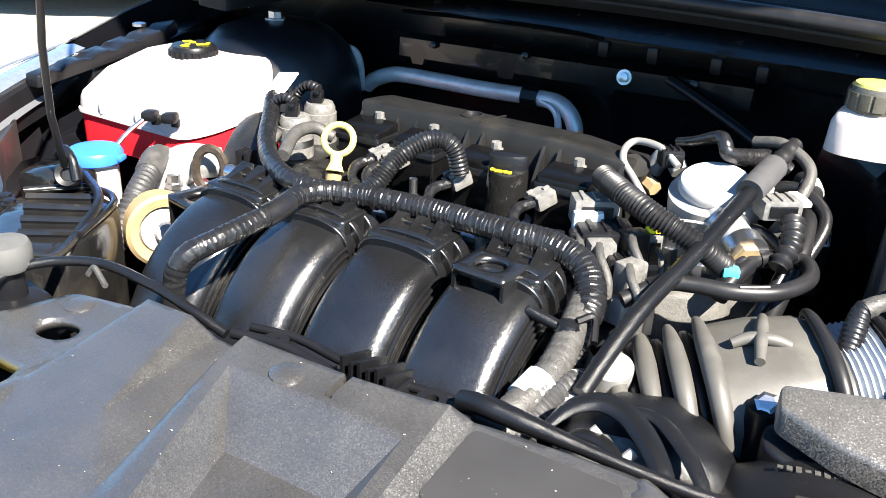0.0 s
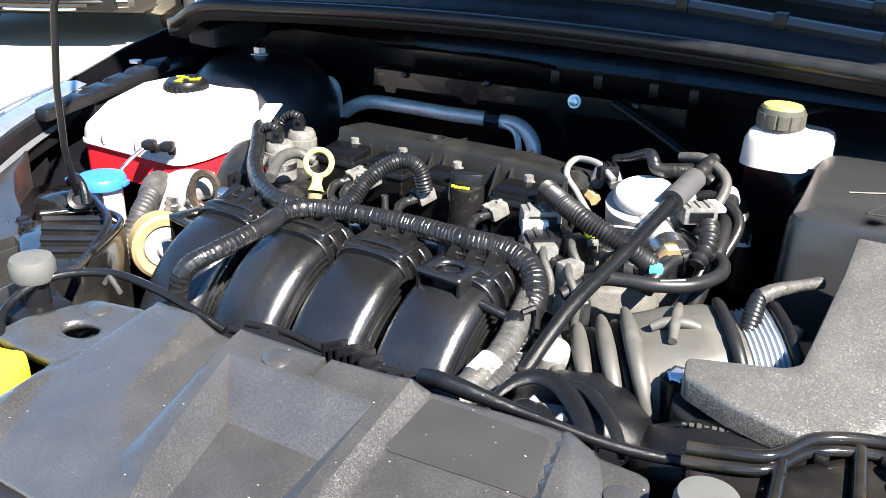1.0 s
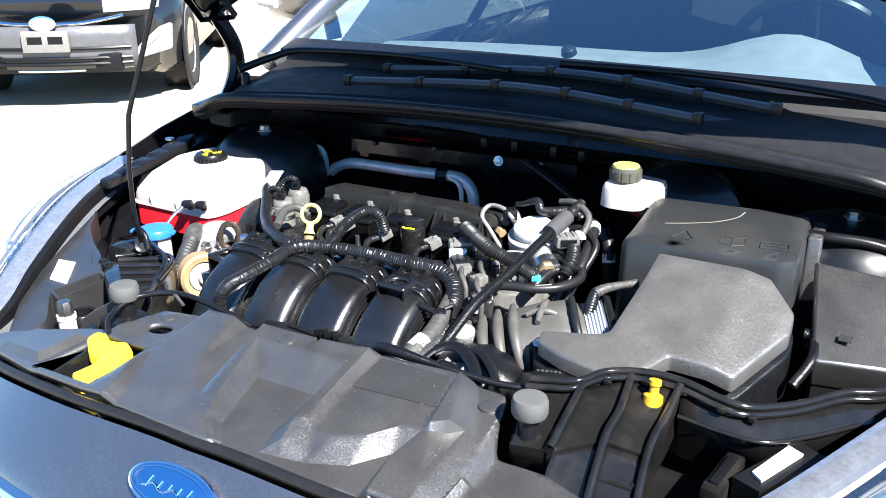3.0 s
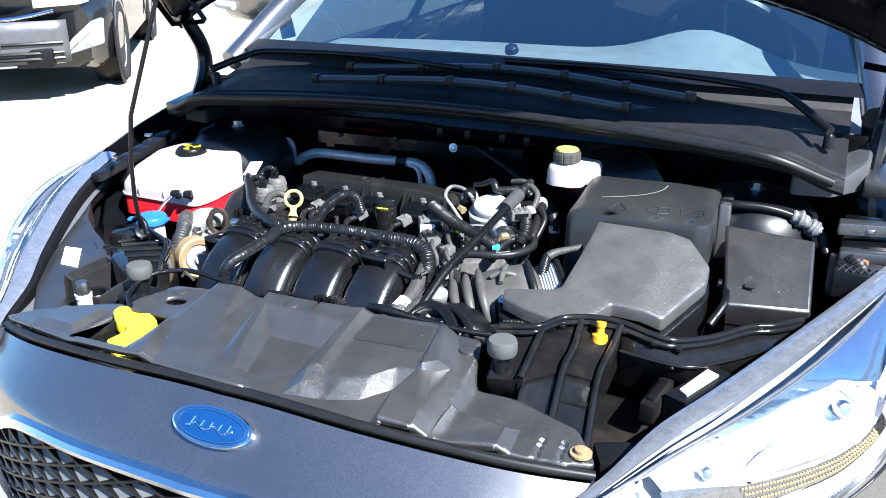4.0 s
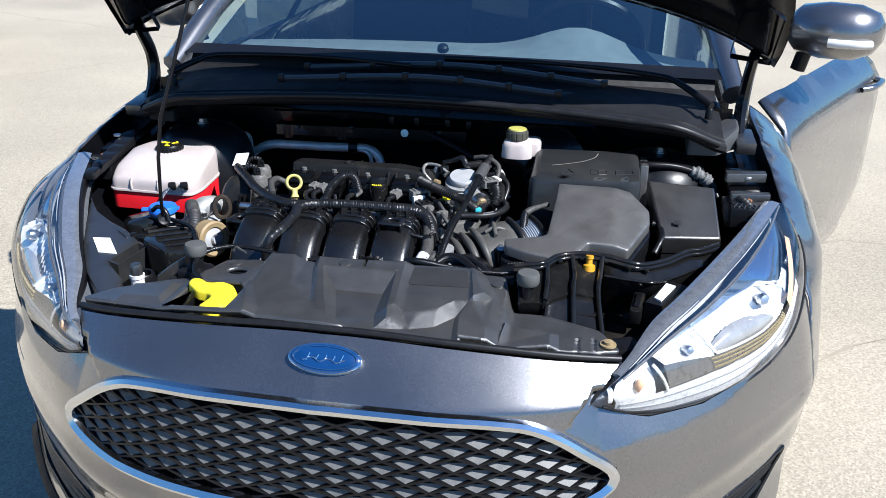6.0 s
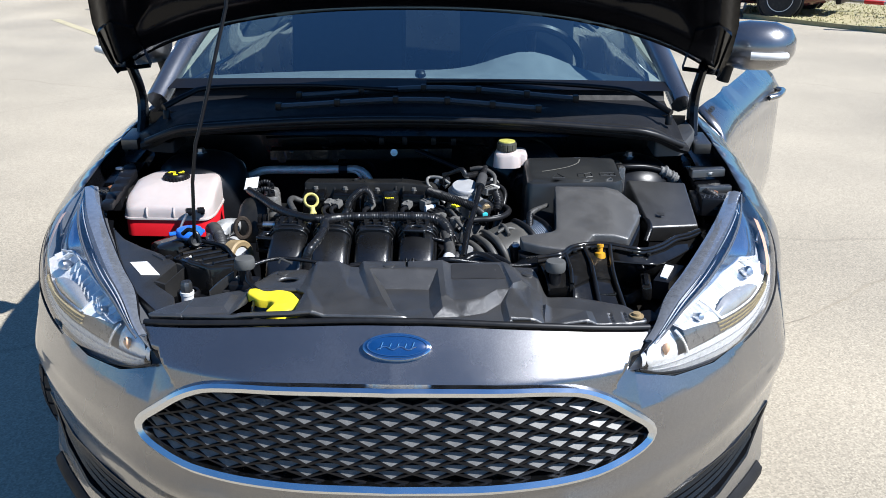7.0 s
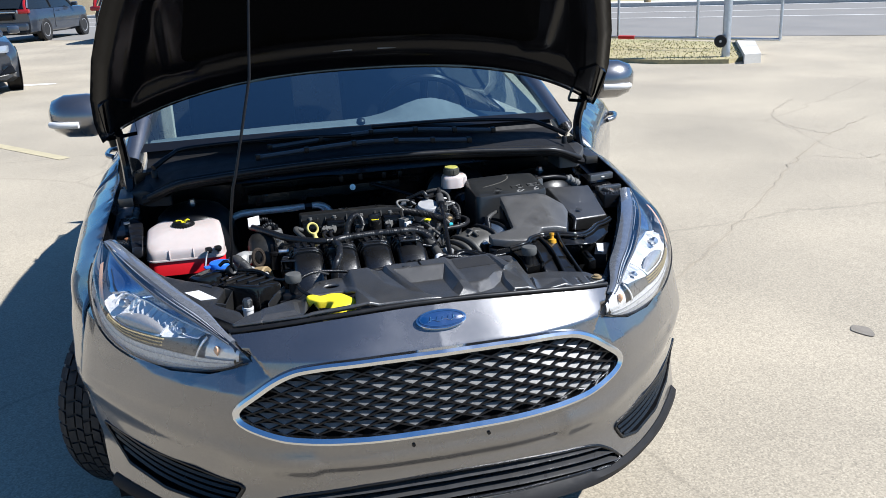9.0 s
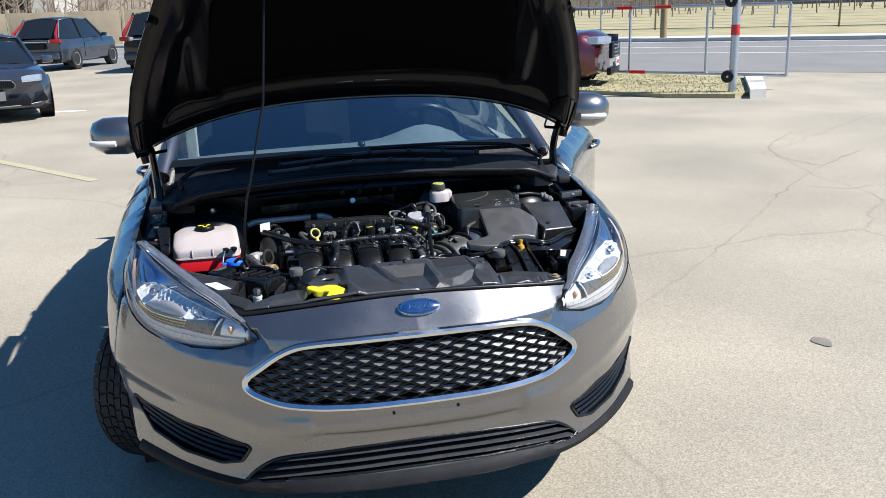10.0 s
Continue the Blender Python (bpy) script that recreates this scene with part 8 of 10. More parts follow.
hose("vapour_hose", "smooth black rubber hose with faint print looping to the gearbox", "hose", [(0.118, 0.580, 0.862), (0.143, 0.604, 0.875), (0.166, 0.613, 0.877), (0.197, 0.620, 0.877), (0.227, 0.642, 0.877), (0.242, 0.680, 0.877), (0.234, 0.712, 0.877), (0.214, 0.713, 0.877), (0.196, 0.697, 0.876), (0.190, 0.684, 0.874)], 0.0070, RUBBER, 0, 90, extra=[("collar", tube([(0.134, 0.596, 0.871), (0.143, 0.604, 0.875)], 0.0086, 12, 4), BLACK, "black hose collar"), ("print", tube([(0.200, 0.6170, 0.8838), (0.210, 0.6235, 0.8840), (0.220, 0.6310, 0.8842)], 0.0010, 6, 8), TAPE_P, "faint plain print bar"), ("collar", tube([(0.204, 0.706, 0.8765), (0.196, 0.697, 0.876)], 0.0084, 12, 4), BLACK, "black hose collar")])
hose("quick_connector", "grey hose connector with a teal clip", "connector", [(0.178, 0.648, 0.856), (0.185, 0.668, 0.868), (0.190, 0.684, 0.874)], 0.0095, BLACK, 0, 12, extra=[("clip", box((0.1825, 0.662, 0.8745), (0.014, 0.012, 0.008), Matrix.Rotation(0.4, 4, "Z"), None, 0.002), TEAL, "teal plastic clip")])
hose("upper_hose", "dark rubber hose dropping beside the gearbox", "hose", [(0.198, 0.850, 0.905), (0.212, 0.825, 0.906), (0.221, 0.779, 0.895), (0.225, 0.737, 0.878), (0.222, 0.715, 0.860), (0.215, 0.690, 0.82)], 0.0092, RUBBER, 0, 50, extra=[("clamp", tube([(0.208, 0.834, 0.906), (0.214, 0.816, 0.905)], 0.0106, 14, 4), WHITE, "pale clamp")])
hose("drain_hose", "short black hose with a small white sticker behind the pump", "hose", [(0.205, 0.895, 0.880), (0.216, 0.882, 0.865), (0.224, 0.872, 0.842), (0.226, 0.868, 0.78)], 0.0105, RUBBER, 0, 24, extra=[("sticker", tube([(0.2225, 0.874, 0.848), (0.2245, 0.871, 0.834)], 0.0112, 12, 4), PAPER, "small white sticker")])
hose("purge_pipe", "straight black pipe with a grey foam grip", "pipe", [(0.132, 0.470, 0.838), (0.142, 0.545, 0.872), (0.1565, 0.630, 0.894), (0.173, 0.737, 0.923)], [0.0068, 0.0072, 0.0072, 0.0072, 0.0075], SATIN, 0, 30, extra=[("foam", tube([(0.172, 0.732, 0.922), (0.180, 0.783, 0.934)], 0.0125, 16, 6), FOAM, "grey foam grip"), ("end", tube([(0.1795, 0.780, 0.933), (0.187, 0.826, 0.945)], 0.0085, 10, 6, ribs=3), RUBBER, ""), ("cap", rod((0.121, 0.484, 0.820), (0.122, 0.480, 0.836), 0.0165, 22), ALU, "round pale metal cap"), ("cap", rod((0.137, 0.520, 0.824), (0.138, 0.516, 0.840), 0.0165, 22), ALU, "round pale metal cap")])
hose("braided_hose", "braided sleeve hose with white tape at the intake's end", "hose", [(0.122, 0.500, 0.826), (0.114, 0.476, 0.830), (0.106, 0.446, 0.818), (0.098, 0.418, 0.79), (0.095, 0.395, 0.76)], 0.0120, BRAID, 34, 140, depth=0.07, extra=[("sleeve_end", tube([(0.090, 0.580, 0.864), (0.096, 0.540, 0.852), (0.102, 0.496, 0.842), (0.101, 0.466, 0.834), (0.094, 0.436, 0.826), (0.088, 0.410, 0.81)], 0.0120, 14, 60, wrap=20), TAPE_G, "grey fabric wrap"), ("tape", tube([(0.1005, 0.472, 0.836), (0.096, 0.450, 0.829)], 0.0138, 14, 6), PAPER, "white tape"), ("tape", tube([(0.092, 0.432, 0.824), (0.089, 0.420, 0.817)], 0.0136, 14, 6), TAPE_P, "pale tape end")])
hose("braided_hose", "braided sleeve hose behind the washer filler", "hose", [(-0.470, 0.630, 0.846), (-0.448, 0.598, 0.846), (-0.428, 0.555, 0.830), (-0.424, 0.520, 0.79), (-0.43, 0.49, 0.74)], 0.0125, BRAID, 34, 140, depth=0.07, extra=[("sleeve_end", tube([(-0.474, 0.640, 0.838), (-0.458, 0.612, 0.850), (-0.442, 0.585, 0.842)], 0.0150, 12, 10), TAPE_G, "grey fabric wrap")])
hose("bonnet_cable", "thin black release cable along the shield's rear edge", "cable", [(-0.278, 0.262, 0.840), (-0.306, 0.290, 0.852), (-0.306, 0.335, 0.864), (-0.262, 0.370, 0.868), (-0.205, 0.378, 0.862), (-0.155, 0.378, 0.852), (-0.125, 0.380, 0.842)], 0.0042, SATIN, 0, 70, extra=[("tie", tube([(-0.256, 0.360, 0.862), (-0.250, 0.362, 0.870), (-0.238, 0.358, 0.867), (-0.226, 0.353, 0.864)], 0.0024, 6, 12), TAPE_G, "grey cable tie")])
hose("bonnet_cable", "thin black cable in a clip beside the air duct", "cable", [(0.080, 0.388, 0.858), (0.094, 0.386, 0.862), (0.110, 0.386, 0.862), (0.180, 0.394, 0.852), (0.250, 0.404, 0.844), (0.330, 0.427, 0.843)], [0.0075, 0.0075, 0.0046, 0.0046, 0.0046, 0.0046, 0.0046], SATIN, 0, 60)
hose("washer_cable", "thin black lead from the prop bracket to the shield", "cable", [(-0.475, 0.528, 0.850), (-0.405, 0.490, 0.850), (-0.365, 0.430, 0.842), (-0.325, 0.382, 0.852), (-0.300, 0.352, 0.865)], 0.0048, SATIN, 0, 40)
hose("refrigerant_pipe", "bare aluminium air conditioning pipe along the firewall", "pipe", [(-0.486, 1.062, 0.842), (-0.468, 1.060, 0.856), (-0.430, 1.062, 0.869), (-0.361, 1.066, 0.870), (-0.281, 1.072, 0.869), (-0.205, 1.078, 0.870), (-0.165, 1.076, 0.868), (-0.140, 1.070, 0.850), (-0.132, 1.066, 0.820), (-0.130, 1.066, 0.76)], 0.0118, COOL_PIPE, 0, 80, extra=[("nut", tube([(-0.222, 1.077, 0.870), (-0.198, 1.078, 0.870)], 0.0160, 8, 3), BLACK, "black hex joint"), ("hook", tube([(-0.488, 1.050, 0.838), (-0.484, 1.040, 0.880), (-0.490, 1.036, 0.898), (-0.503, 1.034, 0.902), (-0.512, 1.034, 0.890), (-0.513, 1.034, 0.876)], 0.0058, 8, 30), COOL_PIPE, "curled end pipe"), ("thin_pipe", tube([(-0.190, 1.070, 0.868), (-0.166, 1.062, 0.862), (-0.156, 1.058, 0.840), (-0.156, 1.058, 0.79)], 0.005, 8, 16), COOL_PIPE, "thin bent pipe")])
hose("heater_pipe", "bare aluminium pipe behind the coolant tank", "pipe", [(-0.612, 0.985, 0.848), (-0.556, 0.992, 0.858), (-0.505, 1.000, 0.867)], 0.0068, COOL_PIPE, 0, 14, extra=[("ball", lathe([(0.001, -0.012), (0.009, -0.008), (0.012, 0), (0.009, 0.008), (0.001, 0.012)], 14, Matrix.Translation((-0.502, 1.000, 0.868))), COOL_PIPE, "")])
for k, (x, y, z) in enumerate(((0.20, 0.80, 0.93), (0.225, 0.77, 0.90), (0.205, 0.72, 0.87))):
    hose("wiring_lead", "grey taped lead beside the fuel pump", "wiring", [(x - 0.05, y + 0.03 - 0.01 * k, z + 0.01), (x - 0.02, y + 0.02, z + 0.015), (x + 0.01, y, z), (x + 0.005, y - 0.035, z - 0.03), (x - 0.01, y - 0.05, z - 0.06)], 0.0058, TAPE if k else TAPE_G, 0, 40)
hose("wiring_lead", "black taped wiring across the rear of the pump", "wiring", [(0.080, 0.812, 0.930), (0.100, 0.800, 0.938), (0.124, 0.788, 0.950), (0.132, 0.782, 0.948), (0.138, 0.780, 0.938), (0.152, 0.800, 0.932), (0.172, 0.826, 0.928), (0.186, 0.832, 0.918)], [0.0045, 0.005, 0.006, 0.007, 0.0085, 0.0085, 0.007], TAPE, 0, 50, wrap=16)
hose("wiring_lead", "black taped lead rising from the air flow sensor", "wiring", [(0.286, 0.590, 0.848), (0.287, 0.606, 0.868), (0.288, 0.620, 0.886), (0.291, 0.625, 0.893)], [0.0070, 0.0085, 0.0088, 0.0070], TAPE, 14, 60, depth=0.05, extra=[("tail", tube([(0.290, 0.622, 0.890), (0.297, 0.629, 0.894), (0.309, 0.642, 0.896), (0.332, 0.672, 0.895)], [0.0075, 0.0062, 0.0052, 0.0058], 10, 30, wrap=8), TAPE_G, "crumpled grey tape"), ("plug", box((0.283, 0.584, 0.843), (0.030, 0.020, 0.014), Matrix.Rotation(0.4, 4, "Z"), None, 0.003), BLACK, "black plug"), ("pin", rod((0.297, 0.604, 0.858), (0.312, 0.607, 0.856), 0.0045, 8), PALE, "pale locking pin")])
tag = thing("paper_tag", "blank white paper tag tied to the wiring", "tag", (-0.398, 0.762, 0.905))
part("sheet", box((-0.398, 0.762, 0.918), (0.034, 0.036, 0.002), Matrix.Rotation(radians(35), 4, "X") @ Matrix.Rotation(radians(-12), 4, "Y"), None), PAPER, tag, "", 0)

# ---------------------------------------------------------------- air intake
INTAKE_RUBBER = mat("dusty_grey_rubber", (0.060, 0.058, 0.053), 0.5, 0, 0.3, 30, 0.3, 1500, stain=0.6, stain_col=(0.16, 0.15, 0.132))
duct = thing("intake_duct", "dusty grey rubber intake duct with bellows and a moulded cross", "air duct", (0.21, 0.56, 0.70))


def oval_ring(c, ax, w, h, n=20):
    ax = Vector(ax).normalized()
    side = ax.cross(Vector((0, 0, 1))).normalized()
    up = side.cross(ax)
    return [Vector(c) + side * (w * math.copysign(abs(math.cos(a)) ** 0.7, math.cos(a))) + up * (h * math.copysign(abs(math.sin(a)) ** 0.7, math.sin(a))) for a in (2 * math.pi * k / n for k in range(n))]


AX = (-0.86, -0.42, -0.25)
rings = [oval_ring((0.292, 0.610, 0.814), AX, 0.058, 0.054), oval_ring((0.272, 0.602, 0.813), AX, 0.064, 0.060), oval_ring((0.240, 0.587, 0.803), AX, 0.068, 0.064), oval_ring((0.208, 0.571, 0.790), AX, 0.068, 0.066), oval_ring((0.200, 0.567, 0.788), AX, 0.056, 0.052), oval_ring((0.13, 0.53, 0.76), AX, 0.050, 0.044)]
part("shell", loft(rings), INTAKE_RUBBER, duct, "", 50)
# blade-like bellows ridges that taper to points at both ends
for k in range(5):
    f = k / 4
    c = Vector((0.207, 0.571, 0.790)).lerp(Vector((0.128, 0.532, 0.764)), f)
    full = oval_ring(c, AX, 0.074 - 0.008 * f, 0.070 - 0.012 * f, 72)
    arc = [full[j] for j in range(9, 43 - 3 * k)]
    bell = part("bellow", tube([tuple(p) for p in arc], [0.0008, 0.0050, 0.0078, 0.0085, 0.0078, 0.0060, 0.0035, 0.0006], 10, 60), INTAKE_RUBBER, duct, "tapering bellows ridge", 60)
    # a black strip stands in for the shade in the gap between ridges
    gap = oval_ring(c - Vector(AX).normalized() * -0.011, AX, 0.060 - 0.008 * f, 0.058 - 0.012 * f, 40)
    part("fold", tube([tuple(p) for p in gap[2:26]], 0.006, 8, 40), BLACK, bell, "black strip for the shade between ridges", 60)
part("cross", tube([(0.222, 0.612, 0.8655), (0.226, 0.590, 0.8695), (0.231, 0.566, 0.8690), (0.236, 0.546, 0.8640)], [0.0040, 0.0052, 0.0052, 0.0040], 12, 24), INTAKE_RUBBER, duct, "upright bar of the moulded cross", 60)
part("cross", tube([(0.211, 0.563, 0.8625), (0.222, 0.570, 0.8675), (0.238, 0.575, 0.8690), (0.250, 0.579, 0.8660)], [0.0040, 0.0050, 0.0050, 0.0040], 12, 20), INTAKE_RUBBER, duct, "cross bar of the moulded cross", 60)
part("bolt", lathe([(0.009, 0), (0.009, 0.004), (0.006, 0.005), (0.001, 0.005)], 6, Matrix.Translation((0.250, 0.522, 0.846)) @ Matrix.Rotation(0.6, 4, "X")), STEEL, duct, "hex bolt", 0)
part("bolt_boss", lathe([(0.014, -0.05), (0.014, -0.002), (0.010, 0.0)], 14, Matrix.Translation((0.250, 0.524, 0.846))), BLACK, duct, "black bolt boss", 40)
lp = oval_ring(Vector((0.280, 0.605, 0.814)), AX, 0.066, 0.063, 56)
part("rib", tube([tuple(p) for p in lp[5:33]], [0.001, 0.005, 0.006, 0.006, 0.005, 0.001], 8, 50), RUBBER, duct, "dark rubber lip", 60)
mafr = []
for f in range(14):
    mafr.append(oval_ring(Vector((0.290, 0.609, 0.815)).lerp(Vector((0.316, 0.621, 0.823)), f / 13), AX, 0.057 + 0.0025 * (f % 2), 0.052 + 0.0025 * (f % 2)))
cr_ = part("clamp_ring", loft(mafr), mat("pale_blue_plastic", (0.26, 0.29, 0.33), 0.4, 0, 0.2, 60), duct, "pale ribbed clamp ring", 30)
part("clamp_band", tube([tuple(p) for p in oval_ring(Vector((0.322, 0.624, 0.825)), AX, 0.058, 0.054, 40)], 0.0055, 8, 60), BLACK, cr_, "black band", 50)
scoop = thing("air_scoop", "smooth black bell-mouthed air scoop ahead of the gearbox", "air duct", (0.20, 0.46, 0.72))
bulb = []
for c, w_, h_ in (((0.120, 0.452, 0.785), 0.020, 0.022), ((0.136, 0.458, 0.790), 0.036, 0.038), ((0.165, 0.468, 0.794), 0.046, 0.046), ((0.200, 0.478, 0.795), 0.048, 0.047), ((0.228, 0.484, 0.790), 0.042, 0.040), ((0.248, 0.488, 0.782), 0.028, 0.028), ((0.256, 0.490, 0.778), 0.008, 0.008)):
    bulb.append(oval_ring(c, (1, 0.3, 0.05), w_, h_, 28))
part("shell", loft(bulb), SATIN, scoop, "smooth bulb", 60)
LIPS = (([(0.128, 0.418, 0.838), (0.138, 0.436, 0.848), (0.154, 0.447, 0.853), (0.174, 0.446, 0.852), (0.194, 0.432, 0.848), (0.212, 0.412, 0.842), (0.224, 0.394, 0.832)], 0.0075), ([(0.165, 0.452, 0.850), (0.190, 0.456, 0.850), (0.212, 0.444, 0.846), (0.232, 0.424, 0.840), (0.246, 0.404, 0.832)], 0.0055), ([(0.136, 0.418, 0.826), (0.150, 0.428, 0.836), (0.170, 0.426, 0.836), (0.192, 0.410, 0.832)], 0.0050))
for pts, r_ in LIPS:
    part("lip", tube(pts, [r_ * 0.5, r_, r_ * 1.2, r_ * 1.2, r_, r_ * 0.7], 10, 36, flat=0.55), SATIN, scoop, "curved flat lip", 60)
part("mouth_floor", loft([[Vector((0.134, 0.418, 0.818)), Vector((0.150, 0.440, 0.832))], [Vector((0.170, 0.412, 0.822)), Vector((0.180, 0.440, 0.838))], [Vector((0.212, 0.398, 0.818)), Vector((0.222, 0.420, 0.832))]], closed=False), PALE, scoop, "pale inner wall of the mouth", 40, solid=-0.003)
for a_, b_ in (((0.150, 0.424, 0.828), (0.160, 0.436, 0.840)), ((0.178, 0.414, 0.826), (0.188, 0.428, 0.838))):
    part("vane", rod(a_, b_, 0.004, 8), ALU, scoop, "pale vane", 40)
snr = [oval_ring(c, (1, 0.35, 0.1), w, h) for c, w, h in (((0.238, 0.452, 0.790), 0.030, 0.018), ((0.255, 0.456, 0.800), 0.037, 0.024), ((0.29, 0.462, 0.812), 0.041, 0.028), ((0.335, 0.475, 0.814), 0.038, 0.027), ((0.38, 0.495, 0.805), 0.036, 0.022))]
sk = part("snorkel", loft(snr), SATIN, scoop, "flattened black snorkel", 60)
for k in range(9):
    part("print_bar", box((0.272 + 0.0055 * k, 0.468 + 0.0012 * k, 0.8385 + 0.0003 * k), (0.0036, 0.0026 + 0.0016 * (k % 3), 0.001), Matrix.Rotation(0.2, 4, "Z")), TAPE_G, sk, "faint plain print bar", 0)

GREY_BODY = mat("mid_grey_plastic", (0.075, 0.075, 0.072), 0.5, 0, 0.2, 40, 0.1, 900)
airbox = thing("air_filter_box", "grained dark grey plastic air filter box", "air filter box", (0.43, 0.60, 0.70))
LID = [(0.257, 0.509), (0.261, 0.489), (0.300, 0.474), (0.355, 0.464), (0.395, 0.478), (0.411, 0.494), (0.424, 0.516), (0.502, 0.513), (0.546, 0.618), (0.545, 0.655), (0.505, 0.700), (0.352, 0.700), (0.350, 0.646), (0.341, 0.534), (0.330, 0.526)]
lz = lambda x, y: 0.872 + 0.32 * (y - 0.50) - 0.24 * max(0, x - 0.47)
part("lid", prism(rounded(LID, 0.005, 3), lambda x, y: lz(x, y) - 0.020, lz, 0.0035, grid=0.012), GRAIN_LID, airbox, "grained lid with a notched corner", 35)
part("rim", prism(rounded([(0.43 + (x - 0.43) * 1.03, 0.59 + (y - 0.59) * 1.04) for x, y in LID], 0.012, 3), 0.80, lambda x, y: lz(x, y) - 0.030, 0.003), SATIN, airbox, "black clip rim", 35)
part("tray", prism([(0.43 + (x - 0.43) * 0.96, 0.59 + (y - 0.59) * 0.96) for x, y in LID], 0.66, 0.81), BLACK, airbox, "black lower tray", 30)
part("notch_wall", prism(rounded([(0.418, 0.506), (0.498, 0.505), (0.535, 0.580), (0.520, 0.600), (0.465, 0.545), (0.418, 0.535)], 0.006), 0.78, 0.838, 0.003), SATIN, airbox, "", 30)
part("clip", tube([(0.560, 0.60, 0.83), (0.575, 0.635, 0.855), (0.570, 0.69, 0.862), (0.566, 0.70, 0.84)], 0.007, 8, 20), SATIN, airbox, "black side clip", 50)
part("hinge", rod((0.556, 0.690, 0.862), (0.60, 0.695, 0.858), 0.008, 10), SATIN, airbox, "", 40)
part("flow_body", prism(rounded([(0.300, 0.600), (0.345, 0.622), (0.340, 0.675), (0.295, 0.650)], 0.008), 0.78, 0.836, 0.004), GREY_BODY, airbox, "smooth grey flow sensor body", 30)
part("peg", rod((0.318, 0.655, 0.834), (0.324, 0.662, 0.850), 0.006, 10), PALE, airbox, "pale peg", 40)
part("sensor", box((0.292, 0.585, 0.842), (0.045, 0.04, 0.03), Matrix.Rotation(0.4, 4, "Z"), None, 0.004), SATIN, airbox, "black flow sensor", 30)

battery = thing("battery_cover", "smooth dark grey battery cover with embossed warning symbols", "battery cover", (0.41, 0.81, 0.75))
cz = lambda x, y: 0.936 + 0.022 * step01(0.735, 0.90, y)
part("shell", prism(rounded([(0.292, 0.722), (0.515, 0.745), (0.534, 0.760), (0.530, 0.915), (0.285, 0.898), (0.280, 0.735)], 0.022, 4), 0.78, cz, 0.014, 0.965, grid=0.02), mat("smooth_grey_plastic", (0.017, 0.018, 0.019), 0.34, 0, 0.15, 12, 0.12, 900, stain=0.3, stain_col=(0.06, 0.058, 0.05)), battery, "", 40)
part("side_lug", prism(rounded([(0.528, 0.84), (0.548, 0.842), (0.546, 0.915), (0.528, 0.915)], 0.004), 0.80, 0.945, 0.004), GRAIN, battery, "", 30)
EMB = lambda x, y: (x, y, cz(x, y) + 0.0006)
for loop in ([(0.352, 0.762), (0.384, 0.765), (0.366, 0.790), (0.352, 0.762)], [(0.418, 0.770), (0.436, 0.768), (0.454, 0.774), (0.452, 0.794), (0.434, 0.790), (0.418, 0.792), (0.418, 0.770)], [(0.436, 0.769), (0.435, 0.790)], [(0.474, 0.776), (0.512, 0.780), (0.510, 0.797), (0.473, 0.793), (0.474, 0.776)], [(0.482, 0.785), (0.492, 0.786)], [(0.498, 0.786), (0.506, 0.787)]):
    e = bmesh.new()
    for a, b in zip(loop, loop[1:]):
        rod(EMB(*a), EMB(*b), 0.0011, 6, e)
    part("emboss", e, bpy.data.materials["smooth_grey_plastic"], battery, "embossed symbol outline", 30)
sc = tube([EMB(0.330, 0.800), EMB(0.365, 0.812), EMB(0.40, 0.828), EMB(0.425, 0.850), EMB(0.432, 0.872)], 0.0017, 6, 20, flat=0.3)
part("scratch", sc, mat("dust_streak", (0.12, 0.115, 0.10), 0.8), battery, "pale scuffed streak", 40)

fuse = thing("fuse_box", "black grained fuse box with a sloping lid", "fuse box", (0.62, 0.72, 0.72))
FB = [Vector((0.545, 0.812, 0.922)), Vector((0.690, 0.797, 0.920)), Vector((0.700, 0.668, 0.848)), Vector((0.575, 0.628, 0.856))]
fb = bmesh.new()
up_n = (FB[1] - FB[0]).cross(FB[3] - FB[0]).normalized()
up_n = up_n if up_n.z > 0 else -up_n
cc = sum(FB, Vector()) / 4
loft([[p - up_n * 0.045 for p in FB], [p - up_n * 0.006 for p in FB], [p + (cc - p) * 0.03 for p in FB]], bm=fb)
part("lid", fb, GRAIN2, fuse, "grained black lid", 30, bevel=0.003)
fb2 = bmesh.new()
loft([[p + (cc - p) * 0.05 - Vector((0, 0, 0.16)) for p in FB], [p + (cc - p) * 0.05 - up_n * 0.04 for p in FB]], bm=fb2)
part("body", fb2, BLACK, fuse, "", 30)
part("emboss", box(FB[3].lerp(FB[1], 0.28) + up_n * 0.0004, (0.016, 0.012, 0.0012), up_n.to_track_quat("Z", "Y").to_matrix().to_4x4(), None), GRAIN2, fuse, "small embossed panel", 0)
hose("bay_hose", "black hose with a pale taped joint above the strut tower", "hose", [(0.50, 0.880, 0.935), (0.544, 0.865, 0.940), (0.60, 0.874, 0.938), (0.645, 0.886, 0.926), (0.690, 0.892, 0.904), (0.71, 0.870, 0.87)], 0.008, BLACK, 0, 30, extra=[("joint", tube([(0.645, 0.886, 0.926), (0.662, 0.888, 0.920), (0.675, 0.893, 0.910), (0.694, 0.890, 0.900)], [0.010, 0.016, 0.011, 0.017, 0.012], 10, 30, ribs=5, depth=0.12), TAPE_P, "crumpled pale tape")])
